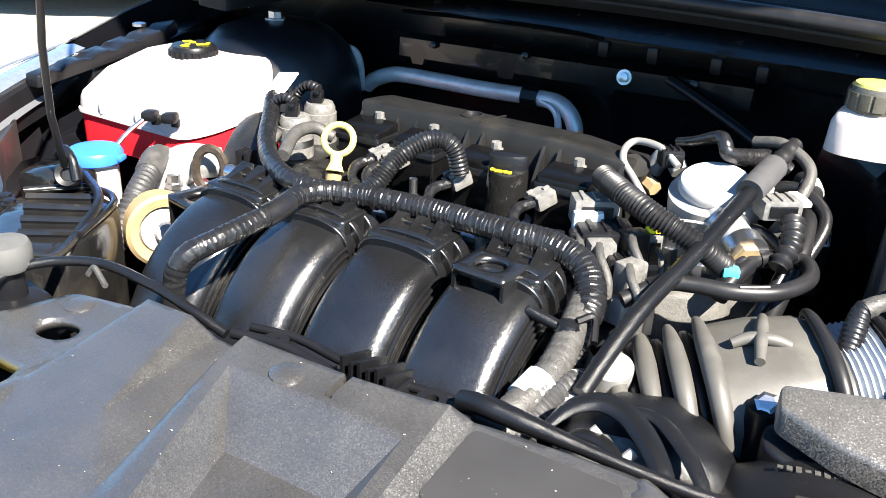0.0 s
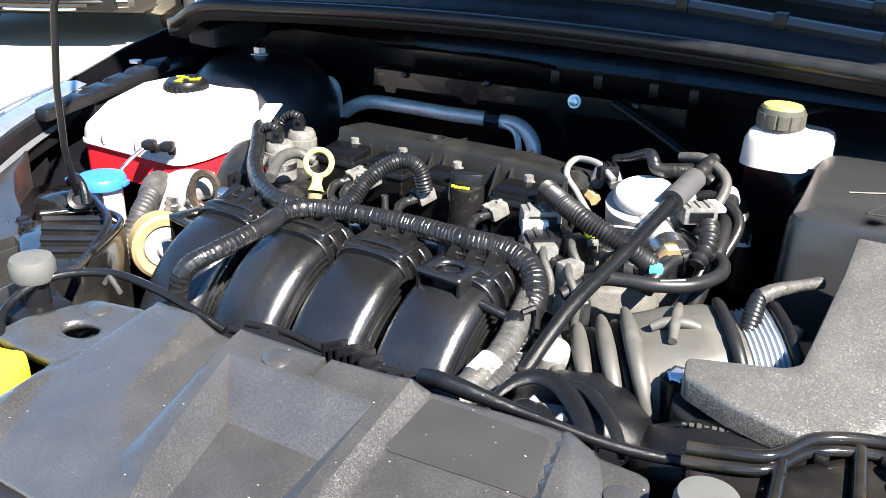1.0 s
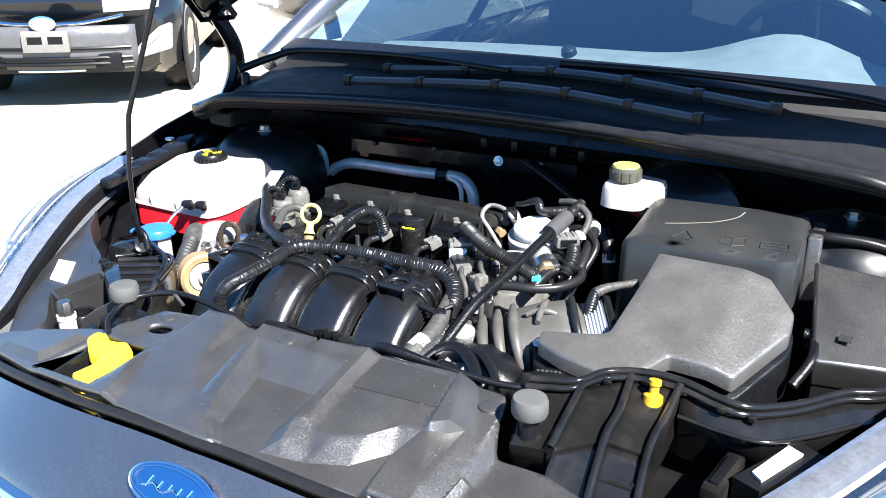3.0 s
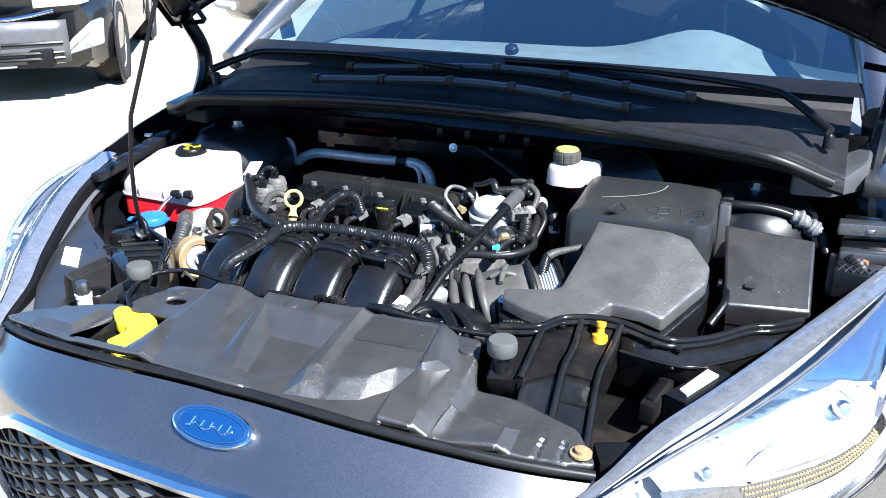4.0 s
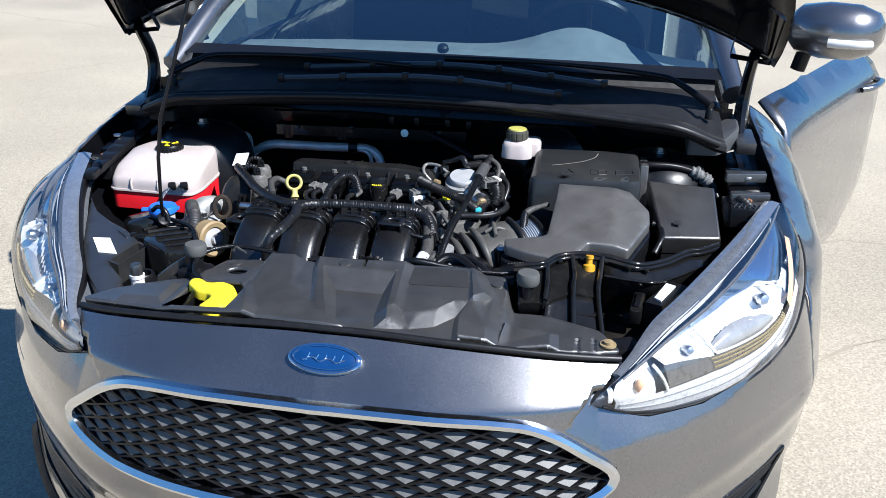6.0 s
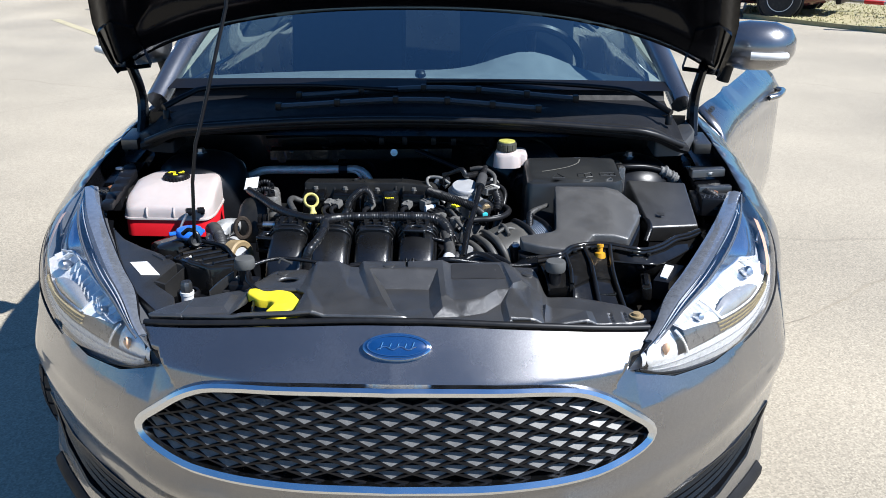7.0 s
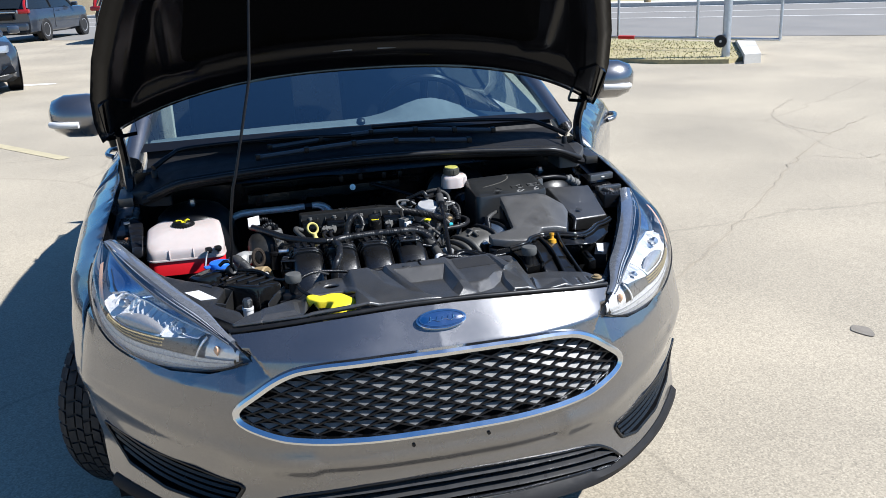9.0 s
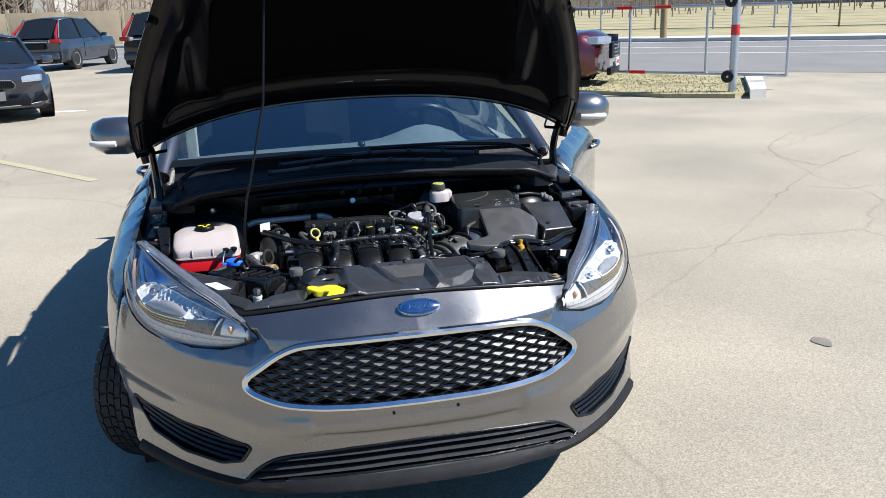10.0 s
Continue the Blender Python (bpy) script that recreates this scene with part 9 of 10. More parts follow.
hose("lamp_lead", "black corrugated lead to the headlamp", "wiring", [(0.735, 0.830, 0.880), (0.75, 0.800, 0.892), (0.765, 0.770, 0.885), (0.76, 0.74, 0.86)], 0.011, RUBBER, 14, 50)

# ---------------------------------------------------------------- ground marks, road, verge
quad_patch("line_yellow", [(-6.6, 13.36), (-6.5, 13.46), (-2.02, 7.40), (-2.10, 7.30)], 0.004, LINE_Y, "faded yellow parking bay line", "road marking")
quad_patch("line_white", [(-4.3, 15.0), (-4.25, 15.35), (-3.35, 15.15), (-3.4, 15.0)], 0.004, LINE_W, "faded white painted arrow end", "road marking")
quad_patch("line_yellow_2", [(-9.5, 20.6), (-9.4, 20.72), (-4.6, 15.2), (-4.7, 15.1)], 0.004, LINE_Y, "faded yellow parking bay line", "road marking")
RD, RN = Vector((0.765, -0.643, 0)), Vector((0.643, 0.765, 0))
R0 = Vector((10.6, 15.95, 0))


def road_quad(n0, n1, a=-260, b=260):
    return [(R0 + RN * n + RD * s).xy[:] for n, s in ((n0, a), (n0, b), (n1, b), (n1, a))]


quad_patch("road", road_quad(0, 15), 0.006, ROAD, "grey asphalt road beyond the car park", "road")
for n0, w in ((7.2, 0.15), (10.6, 0.15), (14.4, 0.18)):
    quad_patch("line_road", road_quad(n0, n0 + w), 0.012, LINE_W, "pale worn road line", "road marking")
quad_patch("kerb_far", road_quad(15.0, 15.35), 0.15, CONC, "pale concrete kerb across the road", "kerb", thick=0.15)
quad_patch("pavement", road_quad(15.35, 17.2), 0.14, CONC, "pale concrete pavement across the road", "pavement", thick=0.14)
quad_patch("verge_far", road_quad(17.2, 320), 0.10, DRY, "dry yellow grass field across the road", "grass", thick=0.1)
ISLAND = [(5.0, 14.3), (5.75, 13.05), (6.6, 11.80), (7.55, 11.20), (8.10, 11.55), (9.35, 13.9), (8.2, 15.9), (6.3, 18.2)]
quad_patch("island", ISLAND, 0.07, DRY, "dry grass island beside the entrance", "grass", thick=0.07)
quad_patch("kerb_end", [(7.72, 11.02), (8.02, 11.02), (9.62, 13.75), (9.35, 13.95)], 0.15, CONC, "pale concrete kerb end at the island", "kerb", thick=0.15)
# tufts on the island
tb = bmesh.new()
rng = random.Random(4)
while len(tb.verts) < 9000:
    x, y = rng.uniform(5.0, 9.3), rng.uniform(11.1, 18.0)
    if not inside(x, y, ISLAND):
        continue
    h, a = rng.uniform(0.008, 0.035), rng.uniform(0, 6.28)
    dx, dy = 0.012 * math.cos(a), 0.012 * math.sin(a)
    tb.faces.new([tb.verts.new(p) for p in ((x - dx, y - dy, 0.068), (x + dx, y + dy, 0.068), (x + dy * 2, y - dx * 2, 0.07 + h))])
GRASS = mat("straw_grass", (0.27, 0.25, 0.11), 0.9, 0, 0.4, 3, 0, 40, stain=0.5, stain_col=(0.15, 0.19, 0.06))
tagged(part("grass", tb, GRASS, smooth=0), "sparse straw and green grass on the island", "grass", kind="stuff")

# stain, patch and cracks on the ground
sp = bmesh.new()
for cx, cy, rx, ry in ((2.21, 1.256, 0.042, 0.062),):
    sp.faces.new([sp.verts.new((cx + rx * (1 + 0.15 * math.sin(3 * a)) * math.cos(a), cy + ry * (1 + 0.12 * math.cos(4 * a)) * math.sin(a), 0.004)) for a in (2 * math.pi * i / 24 for i in range(24))])
tagged(part("oil_stain", sp, mat("oil_stain", (0.19, 0.168, 0.138), 0.8, 0, 0.3, 20), smooth=0), "small dark oil stain on the asphalt", "stain", kind="structure")
ck = bmesh.new()
rng = random.Random(9)
for pts, w in (([(1.25, 1.75), (1.915, 2.294), (2.819, 3.139), (4.26, 4.617), (5.067, 5.305), (5.994, 5.974)], 0.009), ([(4.26, 4.617), (4.6, 4.3), (4.95, 4.35), (5.3, 4.1)], 0.006), ([(5.067, 5.305), (5.0, 5.9), (5.3, 6.6), (6.1, 7.4)], 0.007)):
    line = spline(pts, 60)
    rows = []
    for i, p in enumerate(line):
        d = (line[min(60, i + 1)] - line[max(0, i - 1)]).normalized()
        n = Vector((-d.y, d.x))
        q = p + n * rng.gauss(0, 0.012)
        k = w * rng.uniform(0.15, 0.8)
        rows.append([Vector((q.x - n.x * k, q.y - n.y * k, 0.003)), Vector((q.x + n.x * k, q.y + n.y * k, 0.003))])
    loft(rows, closed=False, bm=ck)
tagged(part("crack", ck, mat("crack_dark", (0.285, 0.246, 0.186), 0.9), smooth=0), "long jagged crack running across the asphalt", "crack", kind="structure")

# ---------------------------------------------------------------- sliding gate
gate = thing("sliding_gate", "galvanised tubular sliding gate with red reflective bands", "gate", (8.0, 13.3, 0))
G0, G1 = Vector((4.9, 17.6, 0)), Vector((9.06, 12.07, 0))
gd = (G1 - G0).normalized()
for z, r in ((0.25, 0.028), (1.50, 0.032)):
    part("rail", rod(G0 + Vector((0, 0, z)), G1 + Vector((0, 0, z)), r, 10), GALV, gate, "horizontal rail", 40)
for p in (G1, Vector((8.136, 13.30, 0)), Vector((7.162, 14.60, 0)), Vector((6.1, 16.0, 0)), G0):
    part("upright", rod(p + Vector((0, 0, 0.25)), p + Vector((0, 0, 1.50)), 0.026, 10), GALV, gate, "upright tube", 40)
for a, z in ((0.50, 1.50), (0.62, 1.50), (0.545, 0.25)):
    p = G0.lerp(G1, a) + Vector((0, 0, z))
    part("band", rod(p, p + gd * 0.35, 0.036, 10), RED, gate, "red reflective band", 40)


def gate_post(x, y, h):
    p = thing("gate_post", "galvanised gate post with black rubber rollers", "post", (x, y, 0), "gate posts")
    part("tube", rod((x, y, 0), (x, y, h), 0.070, 18), GALV, p, "", 40)
    part("band", rod((x, y, 1.02), (x, y, 1.19), 0.073, 18), RED, p, "red reflective band", 40)
    for z in (0.33, 1.58):
        c = Vector((x, y, z)) - gd * 0.10 + Vector((-0.06, -0.10, 0))
        m = Matrix.Translation(c) @ Vector((-0.5, -0.8, 0)).to_track_quat("Z", "Y").to_matrix().to_4x4()
        rl2 = part("roller", lathe([(0.03, -0.04), (0.095, -0.04), (0.105, -0.02), (0.105, 0.02), (0.095, 0.04), (0.03, 0.04)], 24, m), RUBBER, p, "black rubber roller", 40)
        part("hub", lathe([(0.02, 0.04), (0.02, 0.055), (0.001, 0.056)], 12, m), STEEL, rl2, "", 40)


gate_post(7.74, 11.62, 2.4)
gate_post(6.05, 15.2, 2.4)

# ---------------------------------------------------------------- fences and far band
MESH = mat("chain_link_grey", (0.33, 0.33, 0.32), 0.6, 0.5, 0.2, 3)
fence = thing("fence", "grey chain-link fence with steel posts across the road", "fence", (22, 34, 0))
for k in range(-16, 17):
    b = R0 + RN * 27 + RD * 3.0 * k
    part("post", rod(b, b + Vector((0, 0, 2.1)), 0.05, 8), GALV if k % 3 else TAN, fence, smooth=40)
wires = bmesh.new()
a, b = R0 + RN * 27 - RD * 48, R0 + RN * 27 + RD * 48
for z in (0.15, 2.05):
    rod(a + Vector((0, 0, z)), b + Vector((0, 0, z)), 0.025, 6, wires)
for z in np.linspace(0.3, 1.95, 12):
    rod(a + Vector((0, 0, float(z))), b + Vector((0, 0, float(z))), 0.005, 4, wires)
tagged(part("fence_wire", wires, MESH, fence, "fine fence wires", 0), kind="stuff")
pole = thing("utility_pole", "brown wooden utility pole across the road", "pole", (16.5, 31, 0))
part("shaft", rod((16.2, 31.5, 0.1), (16.2, 31.5, 8), 0.14, 12, r2=0.11), TAN, pole, "", 40)
sign = thing("fence_sign", "small unreadable grey and red sign on the fence", "sign", (24, 32, 0))
sb = R0 + RN * 26.9 + RD * 1.6
part("plate", box(sb + Vector((0, 0, 1.55)), (0.9, 0.03, 0.5), Matrix.Rotation(math.atan2(RD.y, RD.x), 4, "Z"), None, 0.01), GALV, sign, "", 30)
part("bar", box(sb + Vector((0, 0, 1.60)) - RN * 0.03, (0.7, 0.02, 0.10), Matrix.Rotation(math.atan2(RD.y, RD.x), 4, "Z"), None), RED, sign, "plain red bar", 0)
part("bar", box(sb + Vector((0, 0, 1.45)) - RN * 0.03, (0.6, 0.02, 0.06), Matrix.Rotation(math.atan2(RD.y, RD.x), 4, "Z"), None), BLACK, sign, "plain dark bar", 0)
wl = thing("boundary_wall", "tan panelled boundary fence behind the parked cars", "fence", (-10, 52, 0))
for k in range(22):
    x0 = -46 + 3.0 * k
    part("panel", box((x0 + 1.45, 52 + 0.10 * math.sin(k), 1.05), (2.8, 0.06, 2.0), None, None, 0.01), TANWALL if k else (TANWALL := mat("tan_boards", (0.31, 0.25, 0.165), 0.85, 0, 0.25, 1.5, 0.3, 30)), wl, smooth=30)
    part("post", box((x0, 51.95, 1.1), (0.14, 0.14, 2.3), None, None, 0.01), TANWALL, wl, smooth=30)
# bare spring scrub far behind: many thin twigs in uneven clumps
tw = bmesh.new()
rng = random.Random(12)
for k in range(760):
    if k % 2:
        base = Vector((rng.uniform(-60, 15), rng.uniform(56, 90), 0))
    else:
        base = R0 + RN * rng.uniform(60, 110) + RD * rng.uniform(-90, 90)
    h = rng.uniform(2.0, 6.0)
    top = base + Vector((rng.gauss(0, 0.3), rng.gauss(0, 0.3), h))
    rod(base, top, 0.07, 5, tw, 0.02)
    for _ in range(7):
        s = base.lerp(top, rng.uniform(0.25, 0.95))
        e = s + Vector((rng.gauss(0, 0.9), rng.gauss(0, 0.9), rng.uniform(0.4, 1.5)))
        rod(s, e, 0.03, 4, tw, 0.008)
tagged(part("scrub", tw, mat("bare_twigs", (0.20, 0.155, 0.11), 0.9, 0, 0.3, 1), smooth=0), "bare brown spring trees far behind the fences", "trees", kind="stuff")
# distant woods as a jagged strip; the haze is put into its pale brown
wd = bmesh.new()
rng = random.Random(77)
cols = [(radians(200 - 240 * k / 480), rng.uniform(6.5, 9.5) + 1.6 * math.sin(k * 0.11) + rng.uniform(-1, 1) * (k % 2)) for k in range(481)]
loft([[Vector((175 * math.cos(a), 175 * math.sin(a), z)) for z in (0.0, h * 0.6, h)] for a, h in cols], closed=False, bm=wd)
tagged(part("backdrop", wd, mat("far_woods_haze_brown", (0.36, 0.30, 0.245), 0.95, 0, 0.5, 0.35), smooth=0), "hazy brown line of bare woods far away", "woods", kind="structure")
for x, y, w, h, c in ((-40, 110, 40, 6, (0.45, 0.42, 0.38)), (18, 140, 60, 7, (0.36, 0.35, 0.33)), (95, 60, 50, 6, (0.4, 0.37, 0.33))):
    bd = thing("far_building", "low pale commercial building far beyond the fences", "building", (x, y, 0), "far buildings")
    wm = mat("far_wall", c, 0.9, 0, 0.1, 0.1)
    wb = part("wall", box((x, y, h / 2), (w, 14, h)), wm, bd, "", 0)
    part("roof", box((x, y, h + 0.2), (w + 1, 15, 0.4)), CONC, bd, "", 0)
    for k in range(6):
        part("window", box((x - w * 0.4 + k * w * 0.16, y - 7.05, h * 0.5), (w * 0.08, 0.1, h * 0.3)), GLASS_DARK, bd, "", 0)


# ---------------------------------------------------------------- parked cars
def parked(label, paint, at, turn, length, half, sill, belt, roof, hood_z, nose, cab, kind, group="parked cars"):
    """A parked car, built facing -y with its nose at the origin. cab: y of the screen foot, screen top, rear top, tail foot."""
    c = thing("parked_car", label, "car", (0, 0, 0), group)
    L, w = length, half
    st = []
    n = 26
    for i in range(n + 1):
        y = L * i / n
        f = 1 - 0.16 * (1 - step01(0.0, 0.55, y)) - 0.10 * step01(L - 0.5, L, y)
        top = hood_z + (belt - hood_z) * step01(0.2, cab[0], y)
        top -= (hood_z - nose) * (1 - step01(0.0, 0.35, y)) + 0.06 * step01(L - 0.4, L, y)
        low = sill + 0.06 * (1 - step01(0.0, 0.4, y))
        yy = y + 0.0
        ring = []
        for u, v in ((-0.86, 0.0), (-0.98, 0.10), (-1.0, 0.45), (-0.985, 0.75), (-0.90, 0.95), (-0.70, 1.0), (-0.35, 1.02), (0, 1.03), (0.35, 1.02), (0.70, 1.0), (0.90, 0.95), (0.985, 0.75), (1.0, 0.45), (0.98, 0.10), (0.86, 0.0)):
            bow = 0.22 * (u * u) * (1 - step01(0.0, 0.7, y)) - 0.12 * (u * u) * step01(L - 0.6, L, y)
            ring.append(Vector((u * w * f, yy + bow - 0.05 * v * (1 - step01(0, 0.3, y)) * -1, low + (top - low) * v)))
        st.append(ring)
    body = part("body", loft(st), paint, c, "", 40)
    g = []
    for y, z, hw in ((cab[0], belt, w * 0.82), (cab[1], roof - 0.03, w * 0.64), ((cab[1] + cab[2]) / 2, roof, w * 0.65), (cab[2], roof - 0.05, w * 0.62), (cab[3], belt, w * 0.74)):
        g.append([Vector((-w * 0.90 if z > belt else -hw, y, belt - 0.03)), Vector((-hw, y, z - 0.02)), Vector((-hw * 0.6, y, z + 0.015)), Vector((0, y, z + 0.02)), Vector((hw * 0.6, y, z + 0.015)), Vector((hw, y, z - 0.02)), Vector((w * 0.90 if z > belt else hw, y, belt - 0.03))])
    part("glasshouse", loft(g, closed=False), GLASS_CAB, c, "dark windows", 30)
    r = [[Vector((p.x * 1.01, p.y, p.z + 0.012)) for p in row[1:6]] for row in g[1:4]]
    part("roof", loft(r, closed=False), paint, c, "", 40, solid=0.01)
    for sg in (-1, 1):
        for y0, y1 in ((cab[0] + 0.05, cab[1]), (cab[3] - 0.05, cab[2])):
            part("pillar", rod((sg * w * 0.84, y0, belt), (sg * w * 0.645, y1, roof - 0.03), 0.035, 8), paint, c, smooth=40)
        part("pillar", rod((sg * w * 0.895, (cab[1] + cab[2]) / 2, belt), (sg * w * 0.66, (cab[1] + cab[2]) / 2, roof - 0.02), 0.035, 8), BLACK, c, smooth=40)
        for y in (0.85, L - 0.95):
            road_wheel(c, (sg * (w - 0.10), y, 0.325 if kind != "suv" else 0.355), 0, 0.325 if kind != "suv" else 0.355, 0.21 if kind != "suv" else 0.25, 5, RIM, False)
            part("wheel_arch", lathe([(0.36, -0.01), (0.385, 0.0), (0.36, 0.012), (0.335, 0.0), (0.33, -0.2)], 30, Matrix.Translation((sg * (w - 0.012), y, 0.335)) @ Matrix.Rotation(radians(90) * sg, 4, "Y")), BLACK, c, smooth=40)
        lm = part("headlamp", prism(rounded([(sg * w * 0.46, -0.01), (sg * w * 0.80, 0.19), (sg * w * 0.86, 0.45), (sg * w * 0.70, 0.24)], 0.02), hood_z * 0.80, hood_z * 0.93, 0.02), WHITE_LAMP, c, "clear headlamp", 40)
        if kind == "suv":
            part("tail_lamp", tube([(sg * w * 0.83, cab[3] + 0.06, belt - 0.04), (sg * w * 0.80, cab[3] + 0.03, belt + 0.12), (sg * w * 0.715, (cab[2] + cab[3]) / 2 + 0.02, (belt + roof) / 2 + 0.03), (sg * w * 0.655, cab[2] + 0.05, roof - 0.10)], [0.050, 0.042, 0.030, 0.022], 8, 16), TAIL, c, "tall red tail lamp", 40)
            part("tail_lamp", box((sg * w * 0.76, L - 0.07, belt - 0.09), (w * 0.38, 0.24, 0.13), Matrix.Rotation(radians(sg * -14), 4, "Z"), None, 0.04), TAIL, c, "red tail lamp foot", 40)
            part("reversing_lamp", box((sg * w * 0.60, L - 0.02, belt - 0.09), (w * 0.12, 0.20, 0.11), Matrix.Rotation(radians(sg * -10), 4, "Z"), None, 0.03), WHITE_LAMP, c, "pale reversing lamp", 40)
        else:
            part("tail_lamp", box((sg * w * 0.79, L - 0.10, belt - 0.10), (0.13, 0.16, 0.14), Matrix.Rotation(radians(-8), 4, "X"), None, 0.04), TAIL, c, "red tail lamp", 40)
        part("door_mirror", box((sg * (w + 0.08), cab[0] + 0.35, belt + 0.05), (0.20, 0.12, 0.13), None, None, 0.04), paint, c, smooth=40)
        if kind == "suv" or paint is PAINT_SLATE:
            part("fog_lamp", lathe([(0.05, -0.02), (0.055, 0.0), (0.04, 0.008), (0.001, 0.008)], 14, Matrix.Translation((sg * w * 0.72, 0.10, 0.40)) @ Matrix.Rotation(radians(90), 4, "X")), GLASS_CAB, c, smooth=40)
        part("door_gap", box((sg * (w * 0.997), (cab[1] + cab[2]) / 2, (belt + sill) / 2 + 0.05), (0.01, 0.012, (belt - sill) * 0.75)), BLACK, c, smooth=0)
        part("door_handle", box((sg * (w * 1.0), cab[1] + 0.55, belt - 0.10), (0.02, 0.16, 0.025), None, None, 0.006), paint, c, smooth=30)
    if kind == "suv":
        part("tailgate_trim", box((0, L + 0.005, belt - 0.10), (w * 1.0, 0.05, 0.035), None, None, 0.01), CHROME_B, c, "bright tailgate trim", 40)
        part("plate_recess", box((0, L + 0.0, belt - 0.25), (w * 0.75, 0.05, 0.19), None, None, 0.02), BLACK, c, "dark plate recess", 40)
        part("rear_bumper", box((0, L - 0.02, sill + 0.24), (w * 1.72, 0.20, 0.24), None, None, 0.07), paint, c, "", 40)
        part("rear_valance", box((0, L - 0.03, sill + 0.07), (w * 1.62, 0.18, 0.14), None, None, 0.05), BLACK, c, "black lower valance", 40)
    part("lower_grille", box((0, 0.015, 0.34), (w * 1.15, 0.09, 0.14), None, None, 0.03), BLACK, c, "black lower grille", 30)
    return c


GLASS_CAB = mat("car_window", (0.012, 0.016, 0.020), 0.04, 0, 0.1, 5)
RIM = mat("silver_rim", (0.55, 0.56, 0.58), 0.4, 0.3, 0.1, 20)
WHITE_LAMP = mat("lamp_glass", (0.34, 0.36, 0.39), 0.1, 0.4, 0.1, 20)
TAIL = mat("tail_red", (0.26, 0.012, 0.014), 0.2, 0, 0.1, 20)
PLATE = mat("plate_blank", (0.16, 0.155, 0.145), 0.5)


def set_at(c, x, y, turn):
    c.matrix_basis = Matrix.Translation((x, y, 0)) @ Matrix.Rotation(radians(turn), 4, "Z")


hy = parked("dark grey hatchback with a bright grille bar and empty plate holder", PAINT_BLACK, (0, 0), 0, 4.1, 0.86, 0.18, 0.93, 1.45, 0.86, 0.74, (1.05, 1.85, 3.3, 3.9), "car")
part("grille_bar", tube([(-0.52, 0.06, 0.66), (-0.25, -0.02, 0.62), (0, -0.05, 0.615), (0.25, -0.02, 0.62), (0.52, 0.06, 0.66)], 0.022, 8, 24, flat=0.7), CHROME, hy, "chrome grille bar", 50)
part("badge", lathe([(0.075, 0), (0.075, 0.012), (0.06, 0.014), (0.06, 0.006), (0.001, 0.006)], 28, Matrix.Translation((0, -0.075, 0.625)) @ Matrix.Rotation(radians(90), 4, "X") @ Matrix.Diagonal((1.2, 0.7, 1, 1))), CHROME, hy, "plain chrome oval emblem", 40)
for z in (0.36, 0.41, 0.30):
    part("slat", tube([(-0.55, 0.09, z), (-0.25, -0.01, z - 0.01), (0, -0.035, z - 0.012), (0.25, -0.01, z - 0.01), (0.55, 0.09, z)], 0.014, 8, 20), CHROME_B, hy, "bright lower slat", 50)
# the panel's silvery grey carries the bright ground's reflection as colour
part("grille_panel", loft([[Vector((x, 0.045 - 0.10 * (1 - (x / 0.62) ** 2), z)) for x in np.linspace(-0.60, 0.60, 15)] for z in (0.30, 0.40, 0.52, 0.60)], closed=False), mat("grille_ground_reflection", (0.11, 0.11, 0.115), 0.4, 0.4, 0.1, 30), hy, "grille panel, silvery grey with a painted ground reflection", 40, solid=-0.02)
for z in (0.335, 0.375, 0.445):
    part("grille_gap", tube([(x, 0.040 - 0.105 * (1 - (x / 0.62) ** 2), z) for x in np.linspace(-0.56, 0.56, 9)], 0.013, 6, 20), BLACK, hy, "dark gap in the grille", 40)
ph = part("plate_holder", box((0, -0.075, 0.50), (0.32, 0.03, 0.15), None, None, 0.008), PLATE, hy, "empty pale plate holder", 30)
for x in (-0.07, 0.07):
    part("opening", box((x, -0.091, 0.51), (0.10, 0.004, 0.05), None, None), BLACK, ph, smooth=0)
for sg in (-1, 1):
    part("fog_panel", prism(rounded([(sg * 0.02, 0.335), (sg * 0.34, 0.40), (sg * 0.36, 0.585), (sg * 0.27, 0.560), (sg * 0.12, 0.45)], 0.015), 0, 0.05, 0.010, 1.0, Matrix.Translation((sg * 0.50, 0.075, 0)) @ Matrix.Rotation(radians(sg * 30), 4, "Z") @ Matrix.Rotation(radians(90), 4, "X")), BRIGHT_ALU, hy, "bright swept fog lamp panel", 40)
    part("fog_mesh", prism(rounded([(sg * 0.08, 0.350), (sg * 0.26, 0.385), (sg * 0.20, 0.435), (sg * 0.15, 0.43)], 0.01), 0, 0.056, 0.004, 1.0, Matrix.Translation((sg * 0.50, 0.075, 0)) @ Matrix.Rotation(radians(sg * 30), 4, "Z") @ Matrix.Rotation(radians(90), 4, "X")), PIPE_ALU, hy, "grey fog lamp mesh", 40)
set_at(hy, -4.92, 3.715, 36)
b1 = parked("dark slate coupe with twin grilles", PAINT_SLATE, (0, 0), 0, 4.6, 0.91, 0.17, 0.90, 1.36, 0.82, 0.68, (1.35, 2.2, 3.4, 4.2), "car")
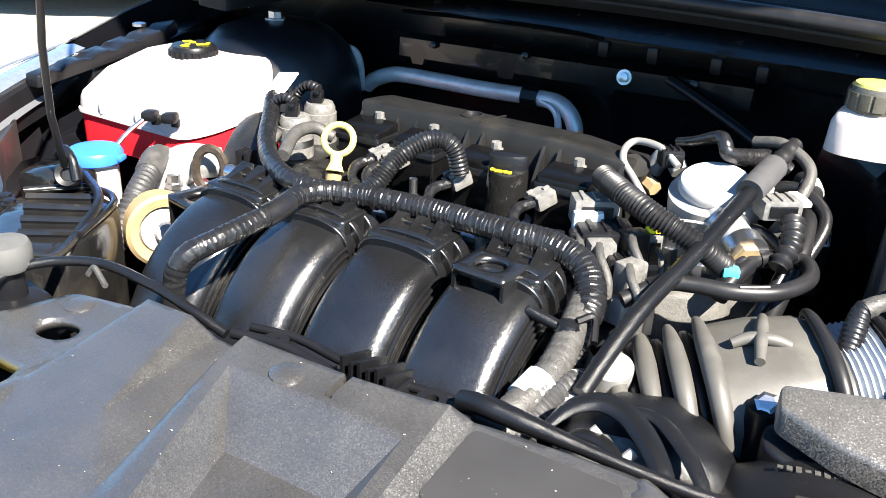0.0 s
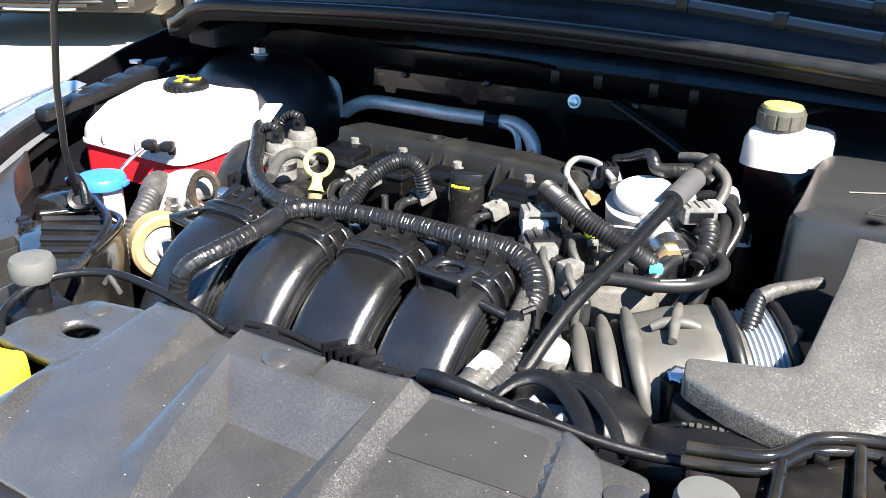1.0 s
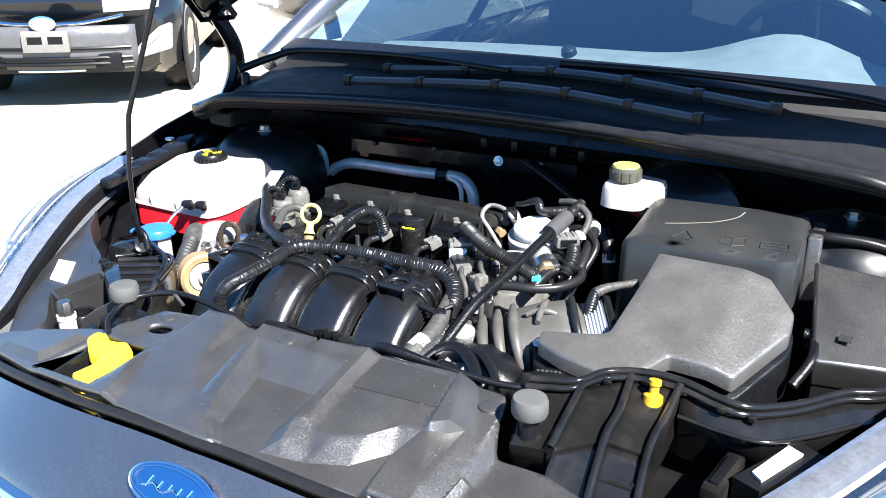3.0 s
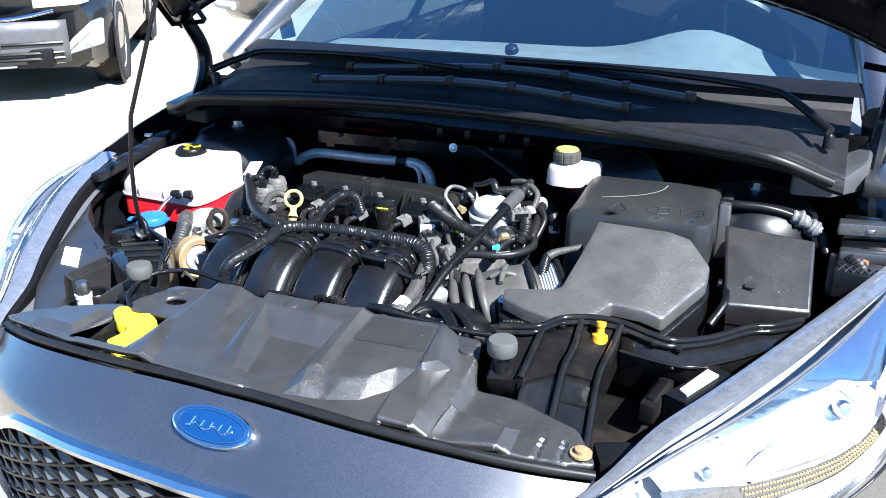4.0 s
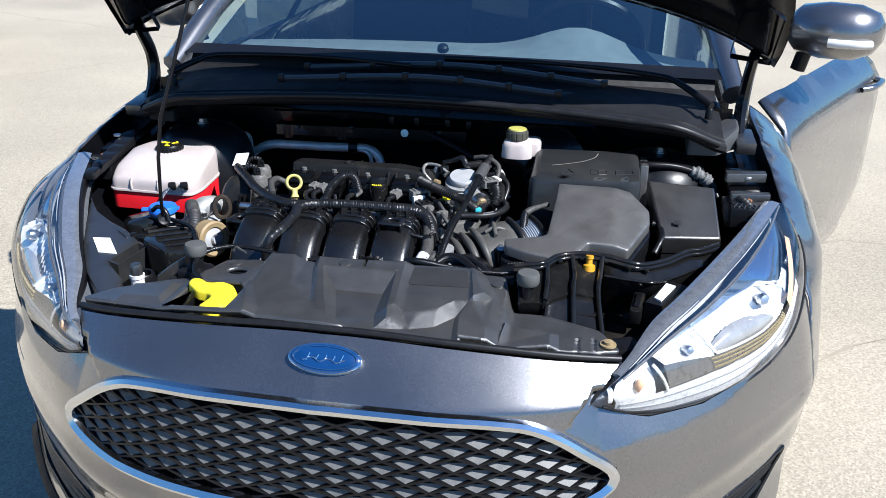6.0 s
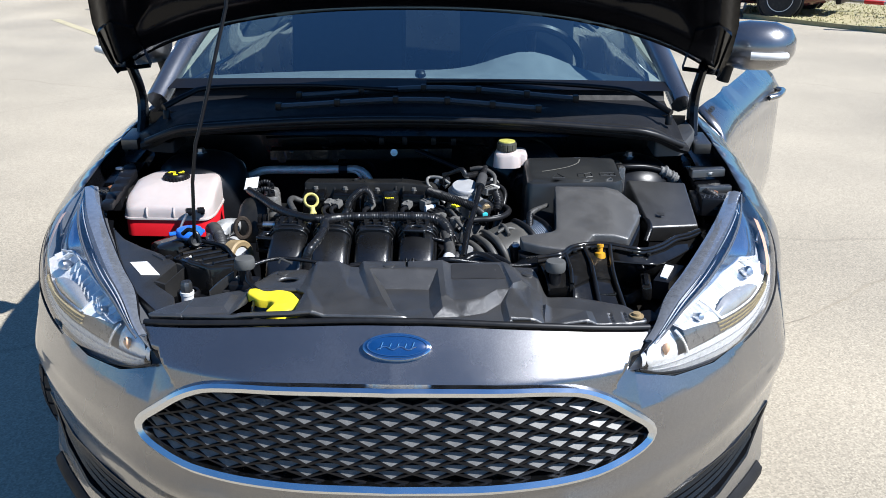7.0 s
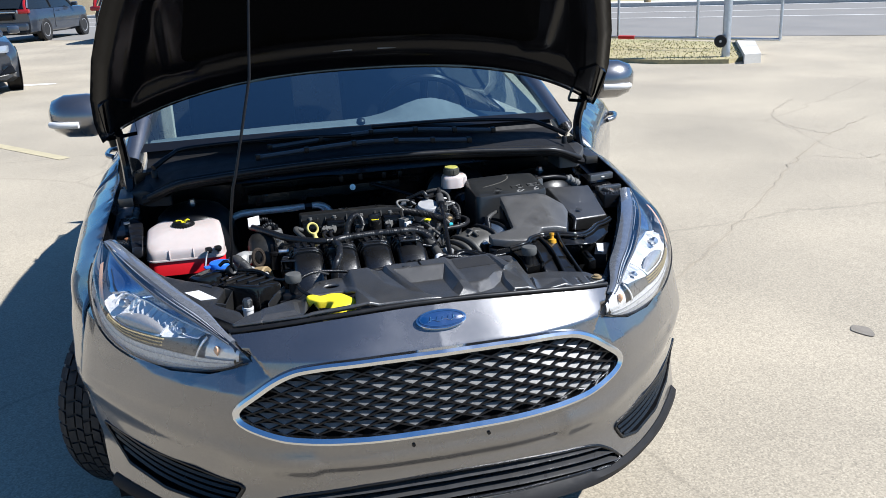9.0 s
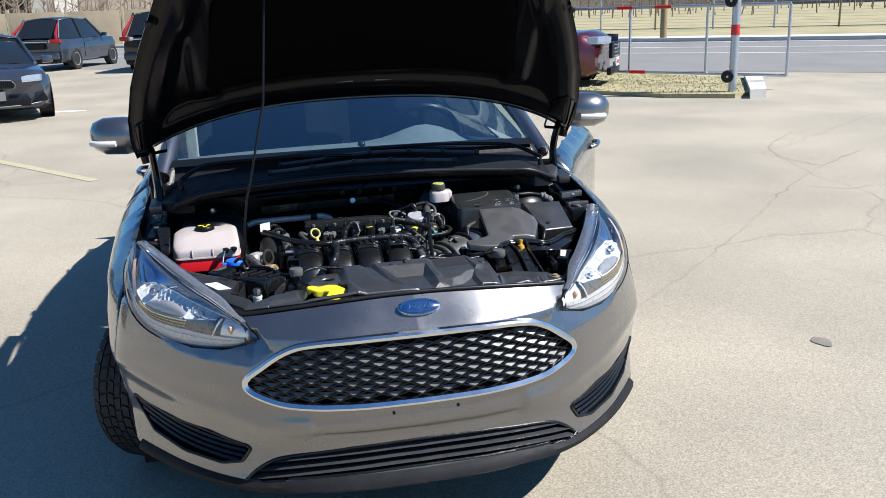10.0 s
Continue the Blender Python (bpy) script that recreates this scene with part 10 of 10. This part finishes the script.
for sg in (-1, 1):
    kg = part("grille", prism(rounded([(sg * 0.03, 0.57), (sg * 0.30, 0.555), (sg * 0.33, 0.63), (sg * 0.27, 0.70), (sg * 0.05, 0.71)], 0.03), 0, 0.05, 0.008, 1.0, Matrix.Translation((0, 0.03, 0)) @ Matrix.Rotation(radians(90), 4, "X")), PIPE_ALU, b1, "grey framed grille half", 40)
    for k in range(8):
        part("slat", rod((sg * (0.065 + 0.031 * k), -0.031, 0.585), (sg * (0.072 + 0.028 * k), -0.031, 0.69), 0.006, 6), SATIN, kg, smooth=40)
    part("fog_pocket", prism(rounded([(sg * 0.52, 0.30), (sg * 0.80, 0.34), (sg * 0.76, 0.46), (sg * 0.70, 0.45)], 0.02), 0, 0.06, 0.01, 1.0, Matrix.Translation((0, 0.13, 0)) @ Matrix.Rotation(radians(90), 4, "X")), BLACK, b1, "black fog lamp pocket", 40)
    part("mesh", prism(rounded([(sg * 0.040, 0.579), (sg * 0.294, 0.565), (sg * 0.321, 0.63), (sg * 0.264, 0.691), (sg * 0.058, 0.70)], 0.028), 0, 0.056, 0.004, 1.0, Matrix.Translation((0, 0.03, 0)) @ Matrix.Rotation(radians(90), 4, "X")), BLACK, kg, "black slats", 40)
part("plate", box((0, -0.05, 0.45), (0.30, 0.02, 0.15), None, None, 0.005), PLATE, b1, "blank dealer plate", 0)
part("trim", tube([(-0.80, 0.14, 0.33), (-0.45, 0.0, 0.29), (0, -0.05, 0.28), (0.45, 0.0, 0.29), (0.80, 0.14, 0.33)], 0.009, 8, 20), PIPE_ALU, b1, "grey lower trim", 50)
set_at(b1, -4.46, 13.5, 16)
b2 = copy_thing(b1, Matrix.Translation((-5.9, 17.6, 0)) @ Matrix.Rotation(radians(12), 4, "Z"))
tagged(b2, "dark slate coupe parked in the next bay")
cr = parked("slate grey sport utility car seen from behind", PAINT_SLATE, (0, 0), 0, 4.55, 0.91, 0.25, 1.05, 1.68, 1.02, 0.85, (1.2, 2.0, 3.9, 4.45), "suv")
set_at(cr, -5.75, 33.6, 163)
bs = parked("black sport utility car seen from behind", PAINT_BLACK, (0, 0), 0, 4.75, 0.95, 0.25, 1.10, 1.78, 1.06, 0.88, (1.25, 2.0, 4.2, 4.65), "suv")
set_at(bs, -1.8, 30.6, 163)
ty = parked("dark red sport utility car with a chrome-edged slatted grille", PAINT_RED, (0, 0), 0, 4.85, 0.96, 0.25, 1.08, 1.73, 1.08, 0.92, (1.25, 2.0, 4.2, 4.75), "suv")
for z in (0.62, 0.69, 0.76, 0.83):
    part("slat", tube([(-0.50, 0.04, z), (0, -0.055, z), (0.50, 0.04, z)], 0.018, 8, 14), CHROME_B, ty, "bright grille slat", 50)
part("grille", box((0, 0.0, 0.73), (0.95, 0.08, 0.30), None, None, 0.03), BLACK, ty, "black grille", 30)
part("emblem", lathe([(0.07, 0), (0.07, 0.014), (0.001, 0.014)], 24, Matrix.Translation((0, -0.07, 0.84)) @ Matrix.Rotation(radians(90), 4, "X")), CHROME, ty, "plain chrome round emblem", 40)
part("plate", box((0, -0.06, 0.50), (0.31, 0.02, 0.16), None, None, 0.005), PAPER, ty, "white plate", 0)
for k in range(4):
    part("bar", box((-0.08 + 0.055 * k, -0.072, 0.50), (0.03, 0.004, 0.07)), RED, ty, "plain red bar", 0)
set_at(ty, 6.66, 14.2, 58)
